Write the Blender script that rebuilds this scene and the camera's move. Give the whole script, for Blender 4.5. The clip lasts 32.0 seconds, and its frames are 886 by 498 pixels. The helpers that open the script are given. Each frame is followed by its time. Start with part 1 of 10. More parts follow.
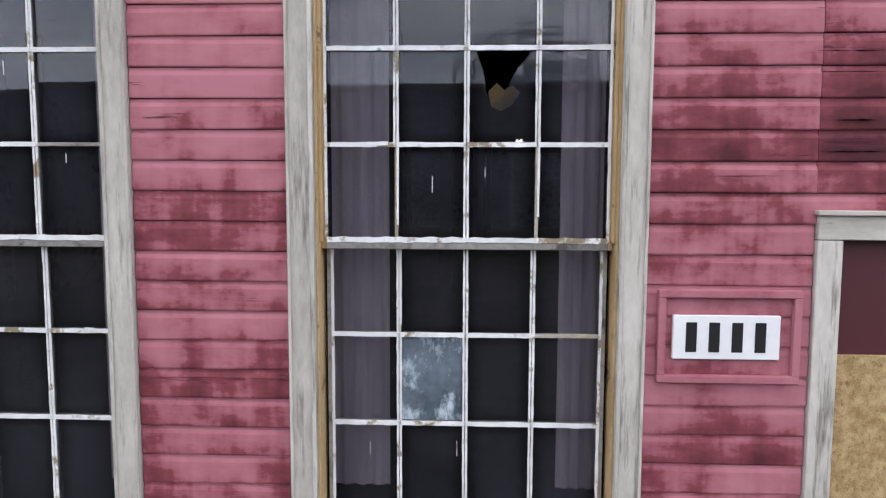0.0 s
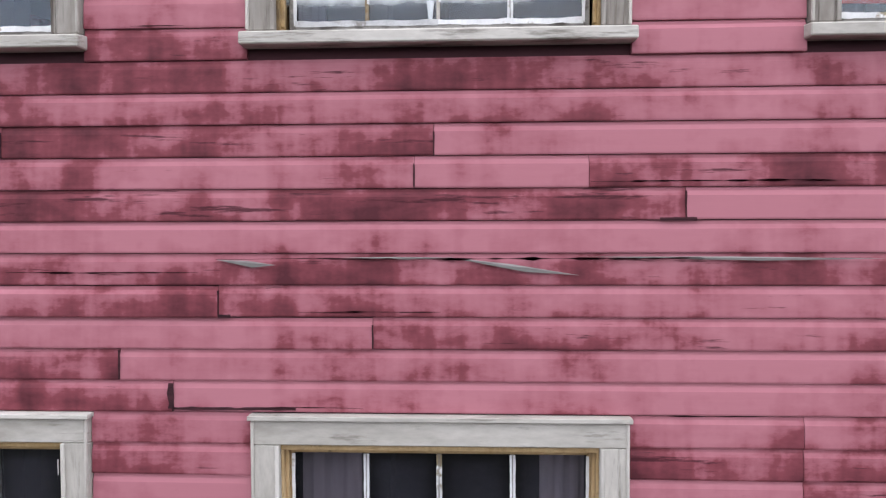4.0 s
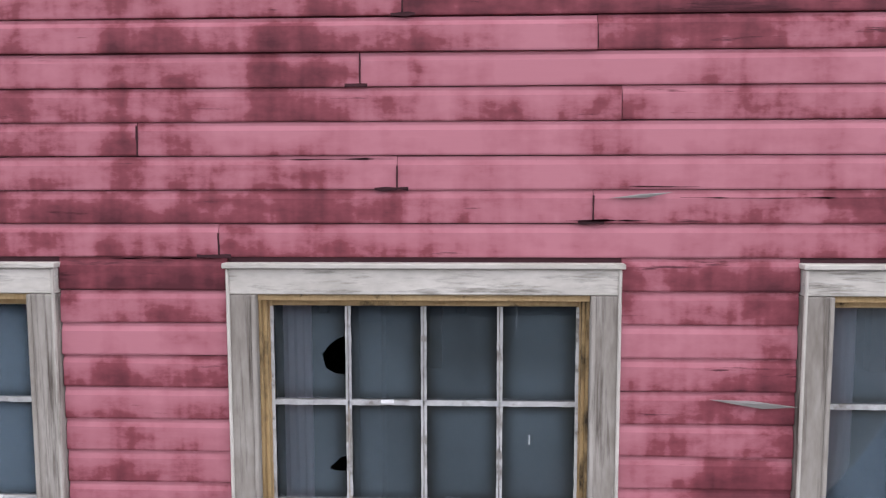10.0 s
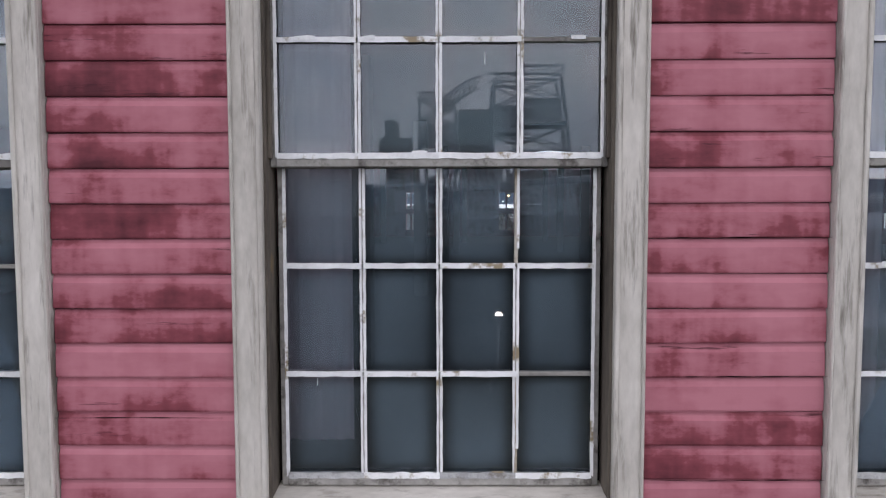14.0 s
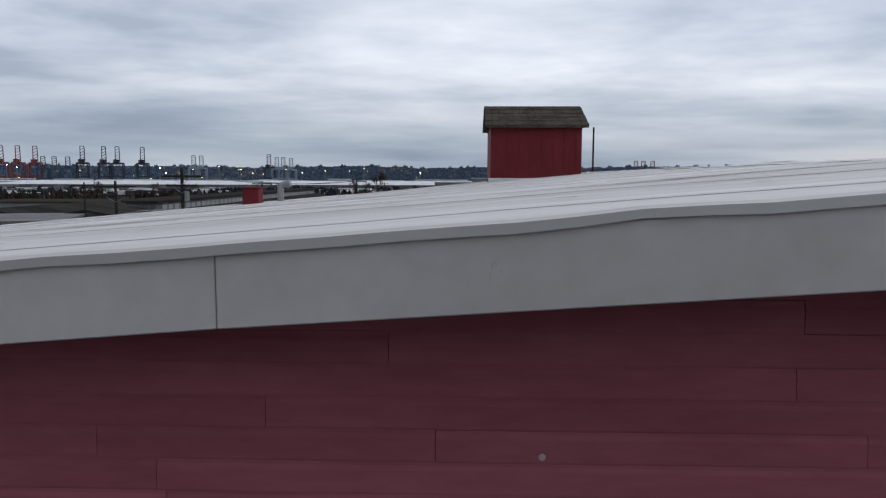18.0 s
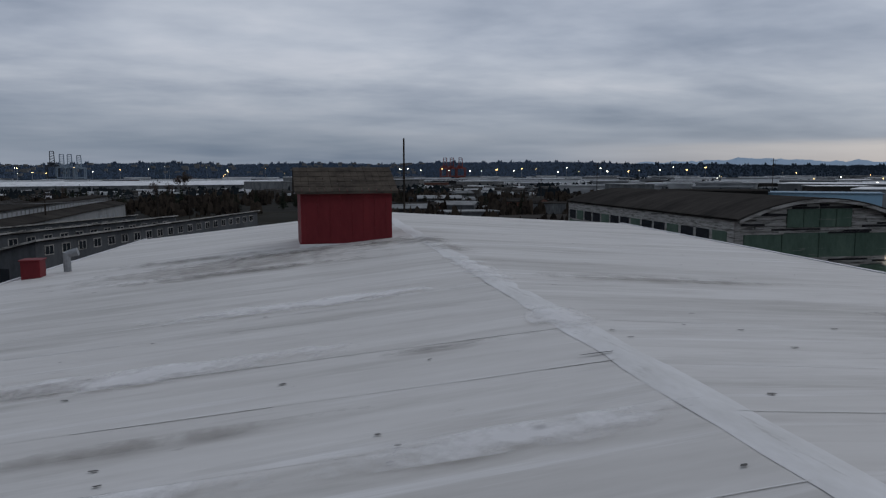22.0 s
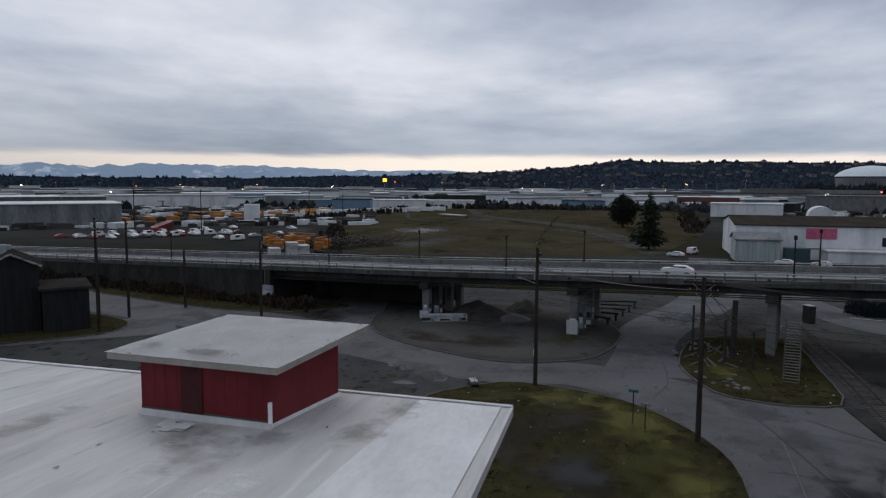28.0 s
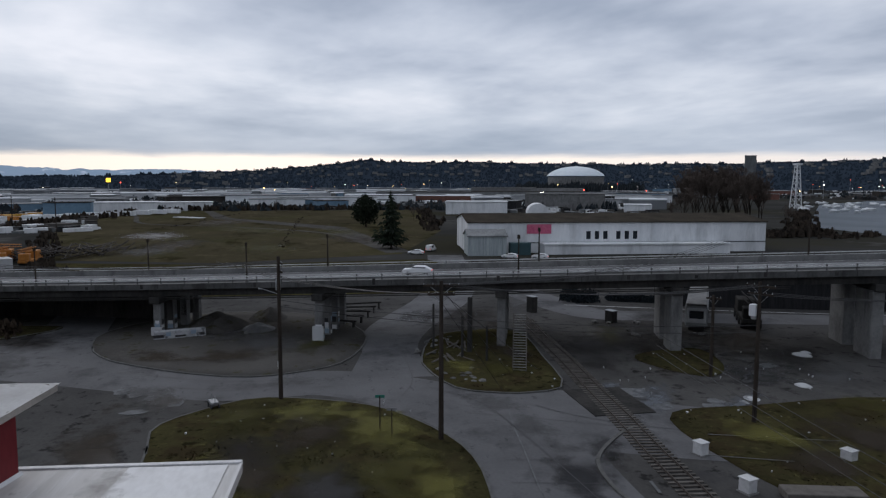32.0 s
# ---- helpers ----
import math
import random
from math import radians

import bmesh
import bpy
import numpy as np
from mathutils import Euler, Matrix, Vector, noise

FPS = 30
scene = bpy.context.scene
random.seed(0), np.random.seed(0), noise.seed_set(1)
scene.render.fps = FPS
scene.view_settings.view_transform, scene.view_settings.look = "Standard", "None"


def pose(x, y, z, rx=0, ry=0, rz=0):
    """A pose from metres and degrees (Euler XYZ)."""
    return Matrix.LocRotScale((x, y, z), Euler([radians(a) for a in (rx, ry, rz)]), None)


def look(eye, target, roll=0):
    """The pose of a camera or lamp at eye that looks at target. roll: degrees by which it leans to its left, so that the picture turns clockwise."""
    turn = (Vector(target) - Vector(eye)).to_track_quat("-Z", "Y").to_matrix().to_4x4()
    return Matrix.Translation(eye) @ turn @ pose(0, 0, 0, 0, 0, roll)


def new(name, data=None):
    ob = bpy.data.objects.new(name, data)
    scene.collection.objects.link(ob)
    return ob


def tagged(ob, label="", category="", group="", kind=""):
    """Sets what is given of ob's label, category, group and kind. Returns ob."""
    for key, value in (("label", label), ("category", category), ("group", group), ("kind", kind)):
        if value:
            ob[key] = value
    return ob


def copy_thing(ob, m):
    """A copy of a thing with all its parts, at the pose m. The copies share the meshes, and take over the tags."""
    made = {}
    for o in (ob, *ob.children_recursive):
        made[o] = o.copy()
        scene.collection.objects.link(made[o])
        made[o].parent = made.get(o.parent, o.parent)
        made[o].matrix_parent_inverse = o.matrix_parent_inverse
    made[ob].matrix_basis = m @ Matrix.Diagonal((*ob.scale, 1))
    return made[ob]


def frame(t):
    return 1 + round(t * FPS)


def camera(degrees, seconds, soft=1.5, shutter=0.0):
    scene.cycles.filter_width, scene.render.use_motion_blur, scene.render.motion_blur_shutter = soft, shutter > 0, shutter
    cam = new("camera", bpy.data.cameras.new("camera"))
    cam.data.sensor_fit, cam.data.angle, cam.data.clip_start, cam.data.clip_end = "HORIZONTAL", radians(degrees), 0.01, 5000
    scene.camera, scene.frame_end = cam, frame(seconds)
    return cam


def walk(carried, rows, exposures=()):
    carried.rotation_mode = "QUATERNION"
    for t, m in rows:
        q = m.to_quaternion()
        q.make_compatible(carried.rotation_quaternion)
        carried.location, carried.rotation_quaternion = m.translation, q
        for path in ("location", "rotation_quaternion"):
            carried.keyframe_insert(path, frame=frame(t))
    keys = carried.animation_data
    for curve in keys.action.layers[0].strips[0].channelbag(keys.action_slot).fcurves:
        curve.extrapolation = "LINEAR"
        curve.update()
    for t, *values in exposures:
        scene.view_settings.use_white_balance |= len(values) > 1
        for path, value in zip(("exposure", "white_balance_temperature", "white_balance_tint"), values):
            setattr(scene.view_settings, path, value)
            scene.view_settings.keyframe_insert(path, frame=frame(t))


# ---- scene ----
cam = camera(64.5, 32.0, soft=1.25)
PATH = [
    (0, (0.11, -3.268, 2.824), (0.03, -1.279, 2.638), 0.2),
    (0.5, (0.115, -3.222, 2.975), (0.032, -1.231, 2.8), 0.1),
    (1, (0.1, -3.135, 3.218), (0.026, -1.145, 3.033), 0.1),
    (1.5, (0.118, -3.065, 3.428), (0.038, -1.072, 3.283), 0.0),
    (2, (0.148, -3.014, 3.706), (0.07, -1.02, 3.564), 0.0),
    (2.5, (0.178, -3.018, 4.02), (0.097, -1.026, 3.867), -0.1),
    (3, (0.212, -3.042, 4.3), (0.13, -1.047, 4.178), -0.1),
    (3.5, (0.238, -3.06, 4.607), (0.15, -1.064, 4.504), -0.2),
    (4, (0.246, -3.085, 4.901), (0.157, -1.089, 4.835), -0.2),
    (4.5, (0.247, -3.101, 5.268), (0.148, -1.104, 5.209), -0.3),
    (6.5, (0.15, -3.084, 6.702), (0.074, -1.092, 6.539), -0.1),
    (7, (0.097, -3.045, 7.062), (0.031, -1.055, 6.868), -0.2),
    (7.5, (0.072, -3.035, 7.359), (0.018, -1.046, 7.156), -0.0),
    (8, (0.087, -3.01, 7.676), (0.028, -1.024, 7.453), -0.1),
    (8.5, (0.131, -3.003, 8.018), (0.063, -1.018, 7.785), -0.0),
    (9, (0.19, -3.021, 8.366), (0.116, -1.036, 8.133), -0.1),
    (9.5, (0.238, -2.999, 8.717), (0.165, -1.011, 8.51), -0.1),
    (10, (0.284, -2.954, 9.062), (0.209, -0.963, 8.89), -0.1),
    (10.5, (0.303, -2.926, 9.406), (0.231, -0.932, 9.27), -0.1),
    (11, (0.314, -2.903, 9.8), (0.238, -0.909, 9.666), -0.1),
    (11.5, (0.232, -2.901, 10.235), (0.198, -0.908, 10.077), -0.3),
    (12, (0.202, -2.895, 10.615), (0.172, -0.9, 10.477), -0.2),
    (12.5, (0.18, -2.87, 11.015), (0.154, -0.874, 10.881), -0.1),
    (13, (0.168, -2.833, 11.412), (0.136, -0.838, 11.28), -0.1),
    (13.5, (0.16, -2.821, 11.776), (0.127, -0.824, 11.661), 0.0),
    (14, (0.117, -2.839, 12.194), (0.106, -0.844, 12.062), -0.1),
    (14.5, (0.126, -2.82, 12.71), (0.115, -0.832, 12.492), -0.1),
    (16.5, (0.187, -2.879, 14.279), (0.156, -0.892, 14.053), -0.3),
    (17, (0.182, -2.897, 14.637), (0.148, -0.908, 14.433), -0.2),
    (17.5, (0.152, -2.884, 15.011), (0.115, -0.895, 14.812), -0.1),
    (18, (0.148, -2.89, 15.402), (0.088, -0.902, 15.196), 0.2),
    (18.5, (0.126, -2.92, 15.789), (0.069, -0.931, 15.589), 0.7),
    (19, (0.103, -2.87, 16.167), (0.046, -0.881, 15.964), 0.4),
    (19.5, (0.096, -2.815, 16.541), (0.037, -0.826, 16.334), 0.2),
    (20, (0.119, -2.761, 16.892), (0.101, -0.772, 16.683), 0.1),
    (20.5, (0.159, -2.73, 17.206), (0.234, -0.742, 16.997), 0.1),
    (21, (0.179, -2.693, 17.503), (0.353, -0.712, 17.29), -0.0),
    (21.5, (0.213, -2.693, 17.807), (0.492, -0.725, 17.591), -0.1),
    (22, (0.262, -2.671, 18.086), (0.72, -0.736, 17.867), -0.2),
    (22.5, (0.307, -2.518, 18.262), (0.954, -0.638, 18.047), 0.1),
    (23, (0.176, -2.354, 18.441), (1.018, -0.553, 18.227), 0.1),
    (23.5, (0.293, -2.417, 18.685), (1.302, -0.704, 18.474), 0.2),
    (24, (0.257, -2.393, 18.866), (1.436, -0.791, 18.668), 0.3),
    (24.5, (0.312, -2.361, 19.0), (1.654, -0.891, 18.809), 0.1),
    (25, (0.378, -2.399, 19.182), (1.861, -1.07, 18.994), -0.0),
    (25.5, (0.458, -2.463, 19.39), (2.063, -1.286, 19.204), -0.1),
    (26, (0.482, -2.561, 19.606), (2.191, -1.539, 19.42), -0.1),
    (26.5, (0.442, -2.609, 19.84), (2.242, -1.756, 19.652), 0.3),
    (28.5, (0.678, -2.639, 20.583), (2.657, -2.421, 20.392), 0.1),
    (29, (0.741, -2.631, 20.693), (2.727, -2.488, 20.503), -0.0),
    (29.5, (0.87, -2.638, 20.757), (2.86, -2.593, 20.566), -0.0),
    (30, (1.07, -2.624, 20.788), (3.06, -2.67, 20.597), -0.0),
    (30.5, (1.301, -2.673, 20.837), (3.288, -2.785, 20.646), -0.1),
    (31, (1.624, -2.747, 20.881), (3.605, -2.941, 20.69), -0.1),
    (31.5, (1.903, -2.888, 20.964), (3.873, -3.174, 20.772), -0.0),
    (32, (2.15, -3.052, 21.1), (4.104, -3.431, 20.909), 0.1),
]
EXPOSURES = [(0, 2.22, 6900, 15), (3, 2.22, 6900, 15), (4, 2.32, 6900, 15), (7, 1.89, 6950, 18), (8, 2.09, 6950, 18), (9, 2.34, 6950, 18), (10, 2.29, 6950, 18), (11, 2.19, 6950, 18), (12, 2.09, 6950, 18), (13, 1.94, 6950, 18), (14, 1.84, 6950, 18), (14.5, 1.89, 6950, 18), (16.5, 2.54, 6950, 18), (17.2, 2.54, 6950, 18), (18.0, 0.3, 6600, 11), (18.6, 0.05, 6250, 11), (19.3, -0.08, 6200, 11), (20, -0.32, 6300, 11), (21, -0.4, 6350, 11), (24, -0.35, 6450, 12), (28.5, -0.1, 6450, 12), (32, 0.05, 6450, 12)]
walk(cam, [(t, look(eye, target, roll)) for t, eye, target, roll in PATH], EXPOSURES)

# ---- sky, sun and exposure ----
world = bpy.data.worlds.new("overcast_sky")
scene.world = world
world.use_nodes = True
wn, wl = world.node_tree.nodes, world.node_tree.links
wn.clear()


def wnode(kind, **values):
    n = wn.new(kind)
    for key, value in values.items():
        if key in n.inputs:
            n.inputs[key].default_value = value
    return n


def wmath(op, a, b=None):
    n = wn.new("ShaderNodeMath")
    n.operation = op
    for k, v in enumerate((a, b)):
        if v is None:
            continue
        if isinstance(v, (int, float)):
            n.inputs[k].default_value = v
        else:
            wl.new(v, n.inputs[k])
    return n.outputs[0]


def wramp(fac, stops):
    n = wn.new("ShaderNodeValToRGB")
    el = n.color_ramp.elements
    while len(el) < len(stops):
        el.new(0.5)
    for e, (p, c) in zip(el, stops):
        e.position, e.color = p, (*c, 1)
    wl.new(fac, n.inputs[0])
    return n.outputs[0]


def wmix(fac, a, b):
    n = wn.new("ShaderNodeMix")
    n.data_type = "RGBA"
    for k, v in ((0, fac), (6, a), (7, b)):
        if isinstance(v, (int, float)):
            n.inputs[k].default_value = v
        elif isinstance(v, tuple):
            n.inputs[k].default_value = (*v, 1)
        else:
            wl.new(v, n.inputs[k])
    return n.outputs[2]


SUN_EL, SUN_AZ = 38, 68
sky = wn.new("ShaderNodeTexSky")
sky.sky_type, sky.sun_disc = "NISHITA", False
sky.sun_elevation, sky.sun_rotation = radians(SUN_EL), radians(SUN_AZ)
coord = wn.new("ShaderNodeTexCoord")
xyz = wn.new("ShaderNodeSeparateXYZ")
wl.new(coord.outputs["Generated"], xyz.inputs[0])
dx, dy, dz = xyz.outputs
up = wmath("MAXIMUM", dz, 0.0)
den = wmath("ADD", up, 0.10)
flat = wn.new("ShaderNodeCombineXYZ")
wl.new(wmath("DIVIDE", dx, den), flat.inputs[0])
wl.new(wmath("DIVIDE", dy, den), flat.inputs[1])


def wnoise(scale, detail, rough, dist, shift):
    m = wn.new("ShaderNodeMapping")
    m.inputs["Location"].default_value = shift
    m.inputs["Scale"].default_value = (0.8, 1.0, 1.0)
    m.inputs["Rotation"].default_value = (0, 0, radians(-20))
    wl.new(flat.outputs[0], m.inputs[0])
    n = wnode("ShaderNodeTexNoise", Scale=scale, Detail=detail, Roughness=rough, Distortion=dist)
    wl.new(m.outputs[0], n.inputs["Vector"])
    return n.outputs[0]


big = wnoise(0.55, 5, 0.52, 0.15, (3.1, 7.7, 0))
fine = wnoise(1.5, 5, 0.55, 0.2, (1.3, 0.4, 2.0))
lump = wmath("ADD", wmath("MULTIPLY", big, 0.72), wmath("MULTIPLY", fine, 0.28))
cloud = wramp(lump, [(0.37, (0.335, 0.39, 0.485)), (0.46, (0.485, 0.54, 0.635)), (0.54, (0.62, 0.672, 0.755)), (0.64, (0.79, 0.82, 0.885))])
# lower down the layers of cloud lie darker and bluer, over a clear strip along the horizon
low = wmath("MULTIPLY", wmath("SUBTRACT", 0.115, up), 11.0)
low = wmath("MINIMUM", wmath("MAXIMUM", low, 0.0), 1.0)
bandn = wnoise(0.22, 4, 0.6, 0.2, (5.0, 2.0, 1.0))
band = wramp(bandn, [(0.38, (0.19, 0.27, 0.39)), (0.62, (0.48, 0.55, 0.66))])
cloud = wmix(wmath("MULTIPLY", low, 0.9), cloud, band)
east = wmath("ADD", wmath("MULTIPLY", dx, 1.5), -0.55)
east = wmath("MINIMUM", wmath("MAXIMUM", east, 0.0), 1.0)
strip = wramp(wmath("ADD", dz, wmath("MULTIPLY", wmath("SUBTRACT", fine, 0.5), 0.012)), [(0.0, (1, 1, 1)), (0.031, (1, 1, 1)), (0.040, (0, 0, 0))])
cloud = wmix(wmath("MULTIPLY", strip, wmath("MULTIPLY", east, 0.92)), cloud, (1.22, 1.08, 0.94))
# the light of the low sun lies to the north-east, so the overcast is dimmer to the south-west
# the layers low in the north are heavier
north = wmath("MINIMUM", wmath("MAXIMUM", wmath("MULTIPLY", wmath("ADD", dy, -0.2), 1.6), 0.0), 1.0)
deep = wmath("MINIMUM", wmath("MAXIMUM", wmath("MULTIPLY", wmath("SUBTRACT", 0.17, up), 8.0), 0.0), 1.0)
heavy = wmath("SUBTRACT", 1.0, wmath("MULTIPLY", wmath("MULTIPLY", north, deep), 0.22))
lean = wmath("ADD", wmath("MULTIPLY", dx, 0.6), wmath("MULTIPLY", dy, 0.8))
lean = wmath("ADD", wmath("MULTIPLY", wmath("MINIMUM", lean, 0.0), 0.30), 1.0)
shade = wn.new("ShaderNodeCombineXYZ")
lean = wmath("MULTIPLY", lean, heavy)
for k in range(3):
    wl.new(lean, shade.inputs[k])
mul = wn.new("ShaderNodeMix")
mul.data_type, mul.blend_type = "RGBA", "MULTIPLY"
mul.inputs[0].default_value = 1.0
wl.new(cloud, mul.inputs[6])
wl.new(shade.outputs[0], mul.inputs[7])
cloud = mul.outputs[2]
skymix = wmix(0.93, wmix(0.9, sky.outputs[0], (0, 0, 0)), cloud)
back = wnode("ShaderNodeBackground", Strength=1.0)
wl.new(skymix, back.inputs[0])
wout = wn.new("ShaderNodeOutputWorld")
wl.new(back.outputs[0], wout.inputs[0])

sun = new("sun", bpy.data.lights.new("sun", "SUN"))
sun.data.energy, sun.data.angle, sun.data.color = 0.5, radians(40), (1.0, 0.96, 0.92)
sun.matrix_world = look((0, 0, 0), (-math.sin(radians(SUN_AZ)), -math.cos(radians(SUN_AZ)), -math.tan(radians(SUN_EL))))

# ---- materials ----
def mat(name, dark, light, scale=3.0, rough=0.7, bump=0.3, stretch=(1, 1, 1), rand=0.0, metal=0.0, fine=8.0, depth=0.004, mid=0.5, spread=0.25, spec=0.15, island=False):
    """A surface of two tones that vary at two scales in world metres, with fine relief."""
    m = bpy.data.materials.new(name)
    m.use_nodes = True
    n, l = m.node_tree.nodes, m.node_tree.links
    b = n["Principled BSDF"]
    g = n.new("ShaderNodeNewGeometry")
    mp = n.new("ShaderNodeMapping")
    mp.inputs["Scale"].default_value = stretch
    l.new(g.outputs["Position"], mp.inputs[0])
    if rand:
        oi = n.new("ShaderNodeObjectInfo")
        sc = n.new("ShaderNodeMath")
        sc.operation = "MULTIPLY"
        sc.inputs[1].default_value = 37.0
        l.new(g.outputs["Random Per Island"] if island else oi.outputs["Random"], sc.inputs[0])
        l.new(sc.outputs[0], mp.inputs["Location"])
    a = n.new("ShaderNodeTexNoise")
    a.inputs["Scale"].default_value, a.inputs["Detail"].default_value, a.inputs["Roughness"].default_value = scale, 6, 0.62
    f = n.new("ShaderNodeTexNoise")
    f.inputs["Scale"].default_value, f.inputs["Detail"].default_value = scale * fine, 3
    l.new(mp.outputs[0], a.inputs["Vector"])
    l.new(mp.outputs[0], f.inputs["Vector"])
    ad = n.new("ShaderNodeMath")
    ad.operation = "MULTIPLY_ADD"
    ad.inputs[1].default_value = 0.3
    l.new(f.outputs[0], ad.inputs[0])
    l.new(a.outputs[0], ad.inputs[2])
    tone = ad.outputs[0]
    if rand:
        ra = n.new("ShaderNodeMath")
        ra.operation = "MULTIPLY_ADD"
        ra.inputs[1].default_value = rand
        l.new(g.outputs["Random Per Island"] if island else oi.outputs["Random"], ra.inputs[0])
        l.new(tone, ra.inputs[2])
        tone = ra.outputs[0]
    r = n.new("ShaderNodeValToRGB")
    r.color_ramp.elements[0].position, r.color_ramp.elements[0].color = mid + 0.15 + rand / 2 - spread, (*dark, 1)
    r.color_ramp.elements[1].position, r.color_ramp.elements[1].color = mid + 0.15 + rand / 2 + spread, (*light, 1)
    l.new(tone, r.inputs[0])
    l.new(r.outputs[0], b.inputs["Base Color"])
    b.inputs["Roughness"].default_value, b.inputs["Metallic"].default_value = rough, metal
    b.inputs["Specular IOR Level"].default_value = spec
    if bump:
        bp = n.new("ShaderNodeBump")
        bp.inputs["Strength"].default_value, bp.inputs["Distance"].default_value = bump, depth
        l.new(ad.outputs[0], bp.inputs["Height"])
        l.new(bp.outputs[0], b.inputs["Normal"])
    return m


def stained(m, colour, scale, stretch, lo, hi, amount=1.0, rand=0.0, detail=6.0):
    """Stains of another colour with shapes of their own over a surface."""
    n, l = m.node_tree.nodes, m.node_tree.links
    b = n["Principled BSDF"]
    was = b.inputs["Base Color"].links[0].from_socket
    g = n.new("ShaderNodeNewGeometry")
    mp = n.new("ShaderNodeMapping")
    mp.inputs["Scale"].default_value = stretch
    l.new(g.outputs["Position"], mp.inputs[0])
    if rand:
        oi = n.new("ShaderNodeObjectInfo")
        sc = n.new("ShaderNodeMath")
        sc.operation = "MULTIPLY"
        sc.inputs[1].default_value = 91.0
        l.new(oi.outputs["Random"], sc.inputs[0])
        l.new(sc.outputs[0], mp.inputs["Location"])
    t = n.new("ShaderNodeTexNoise")
    t.inputs["Scale"].default_value, t.inputs["Detail"].default_value, t.inputs["Roughness"].default_value = scale, detail, 0.68
    l.new(mp.outputs[0], t.inputs["Vector"])
    value = t.outputs[0]
    if rand:
        ra = n.new("ShaderNodeMath")
        ra.operation = "MULTIPLY_ADD"
        ra.inputs[1].default_value = rand
        l.new(oi.outputs["Random"], ra.inputs[0])
        l.new(value, ra.inputs[2])
        value = ra.outputs[0]
    r = n.new("ShaderNodeMapRange")
    r.inputs["From Min"].default_value, r.inputs["From Max"].default_value = lo, hi
    r.inputs["To Max"].default_value = amount
    l.new(value, r.inputs[0])
    mx = n.new("ShaderNodeMix")
    mx.data_type = "RGBA"
    l.new(r.outputs[0], mx.inputs[0])
    l.new(was, mx.inputs[6])
    mx.inputs[7].default_value = (*colour, 1)
    l.new(mx.outputs[2], b.inputs["Base Color"])
    return m


def plain(name, colour, rough=0.6, metal=0.0, emit=0.0):
    m = bpy.data.materials.new(name)
    m.use_nodes = True
    b = m.node_tree.nodes["Principled BSDF"]
    b.inputs["Base Color"].default_value, b.inputs["Roughness"].default_value, b.inputs["Metallic"].default_value = (*colour, 1), rough, metal
    if emit:
        b.inputs["Emission Color"].default_value, b.inputs["Emission Strength"].default_value = (*colour, 1), emit
    return m


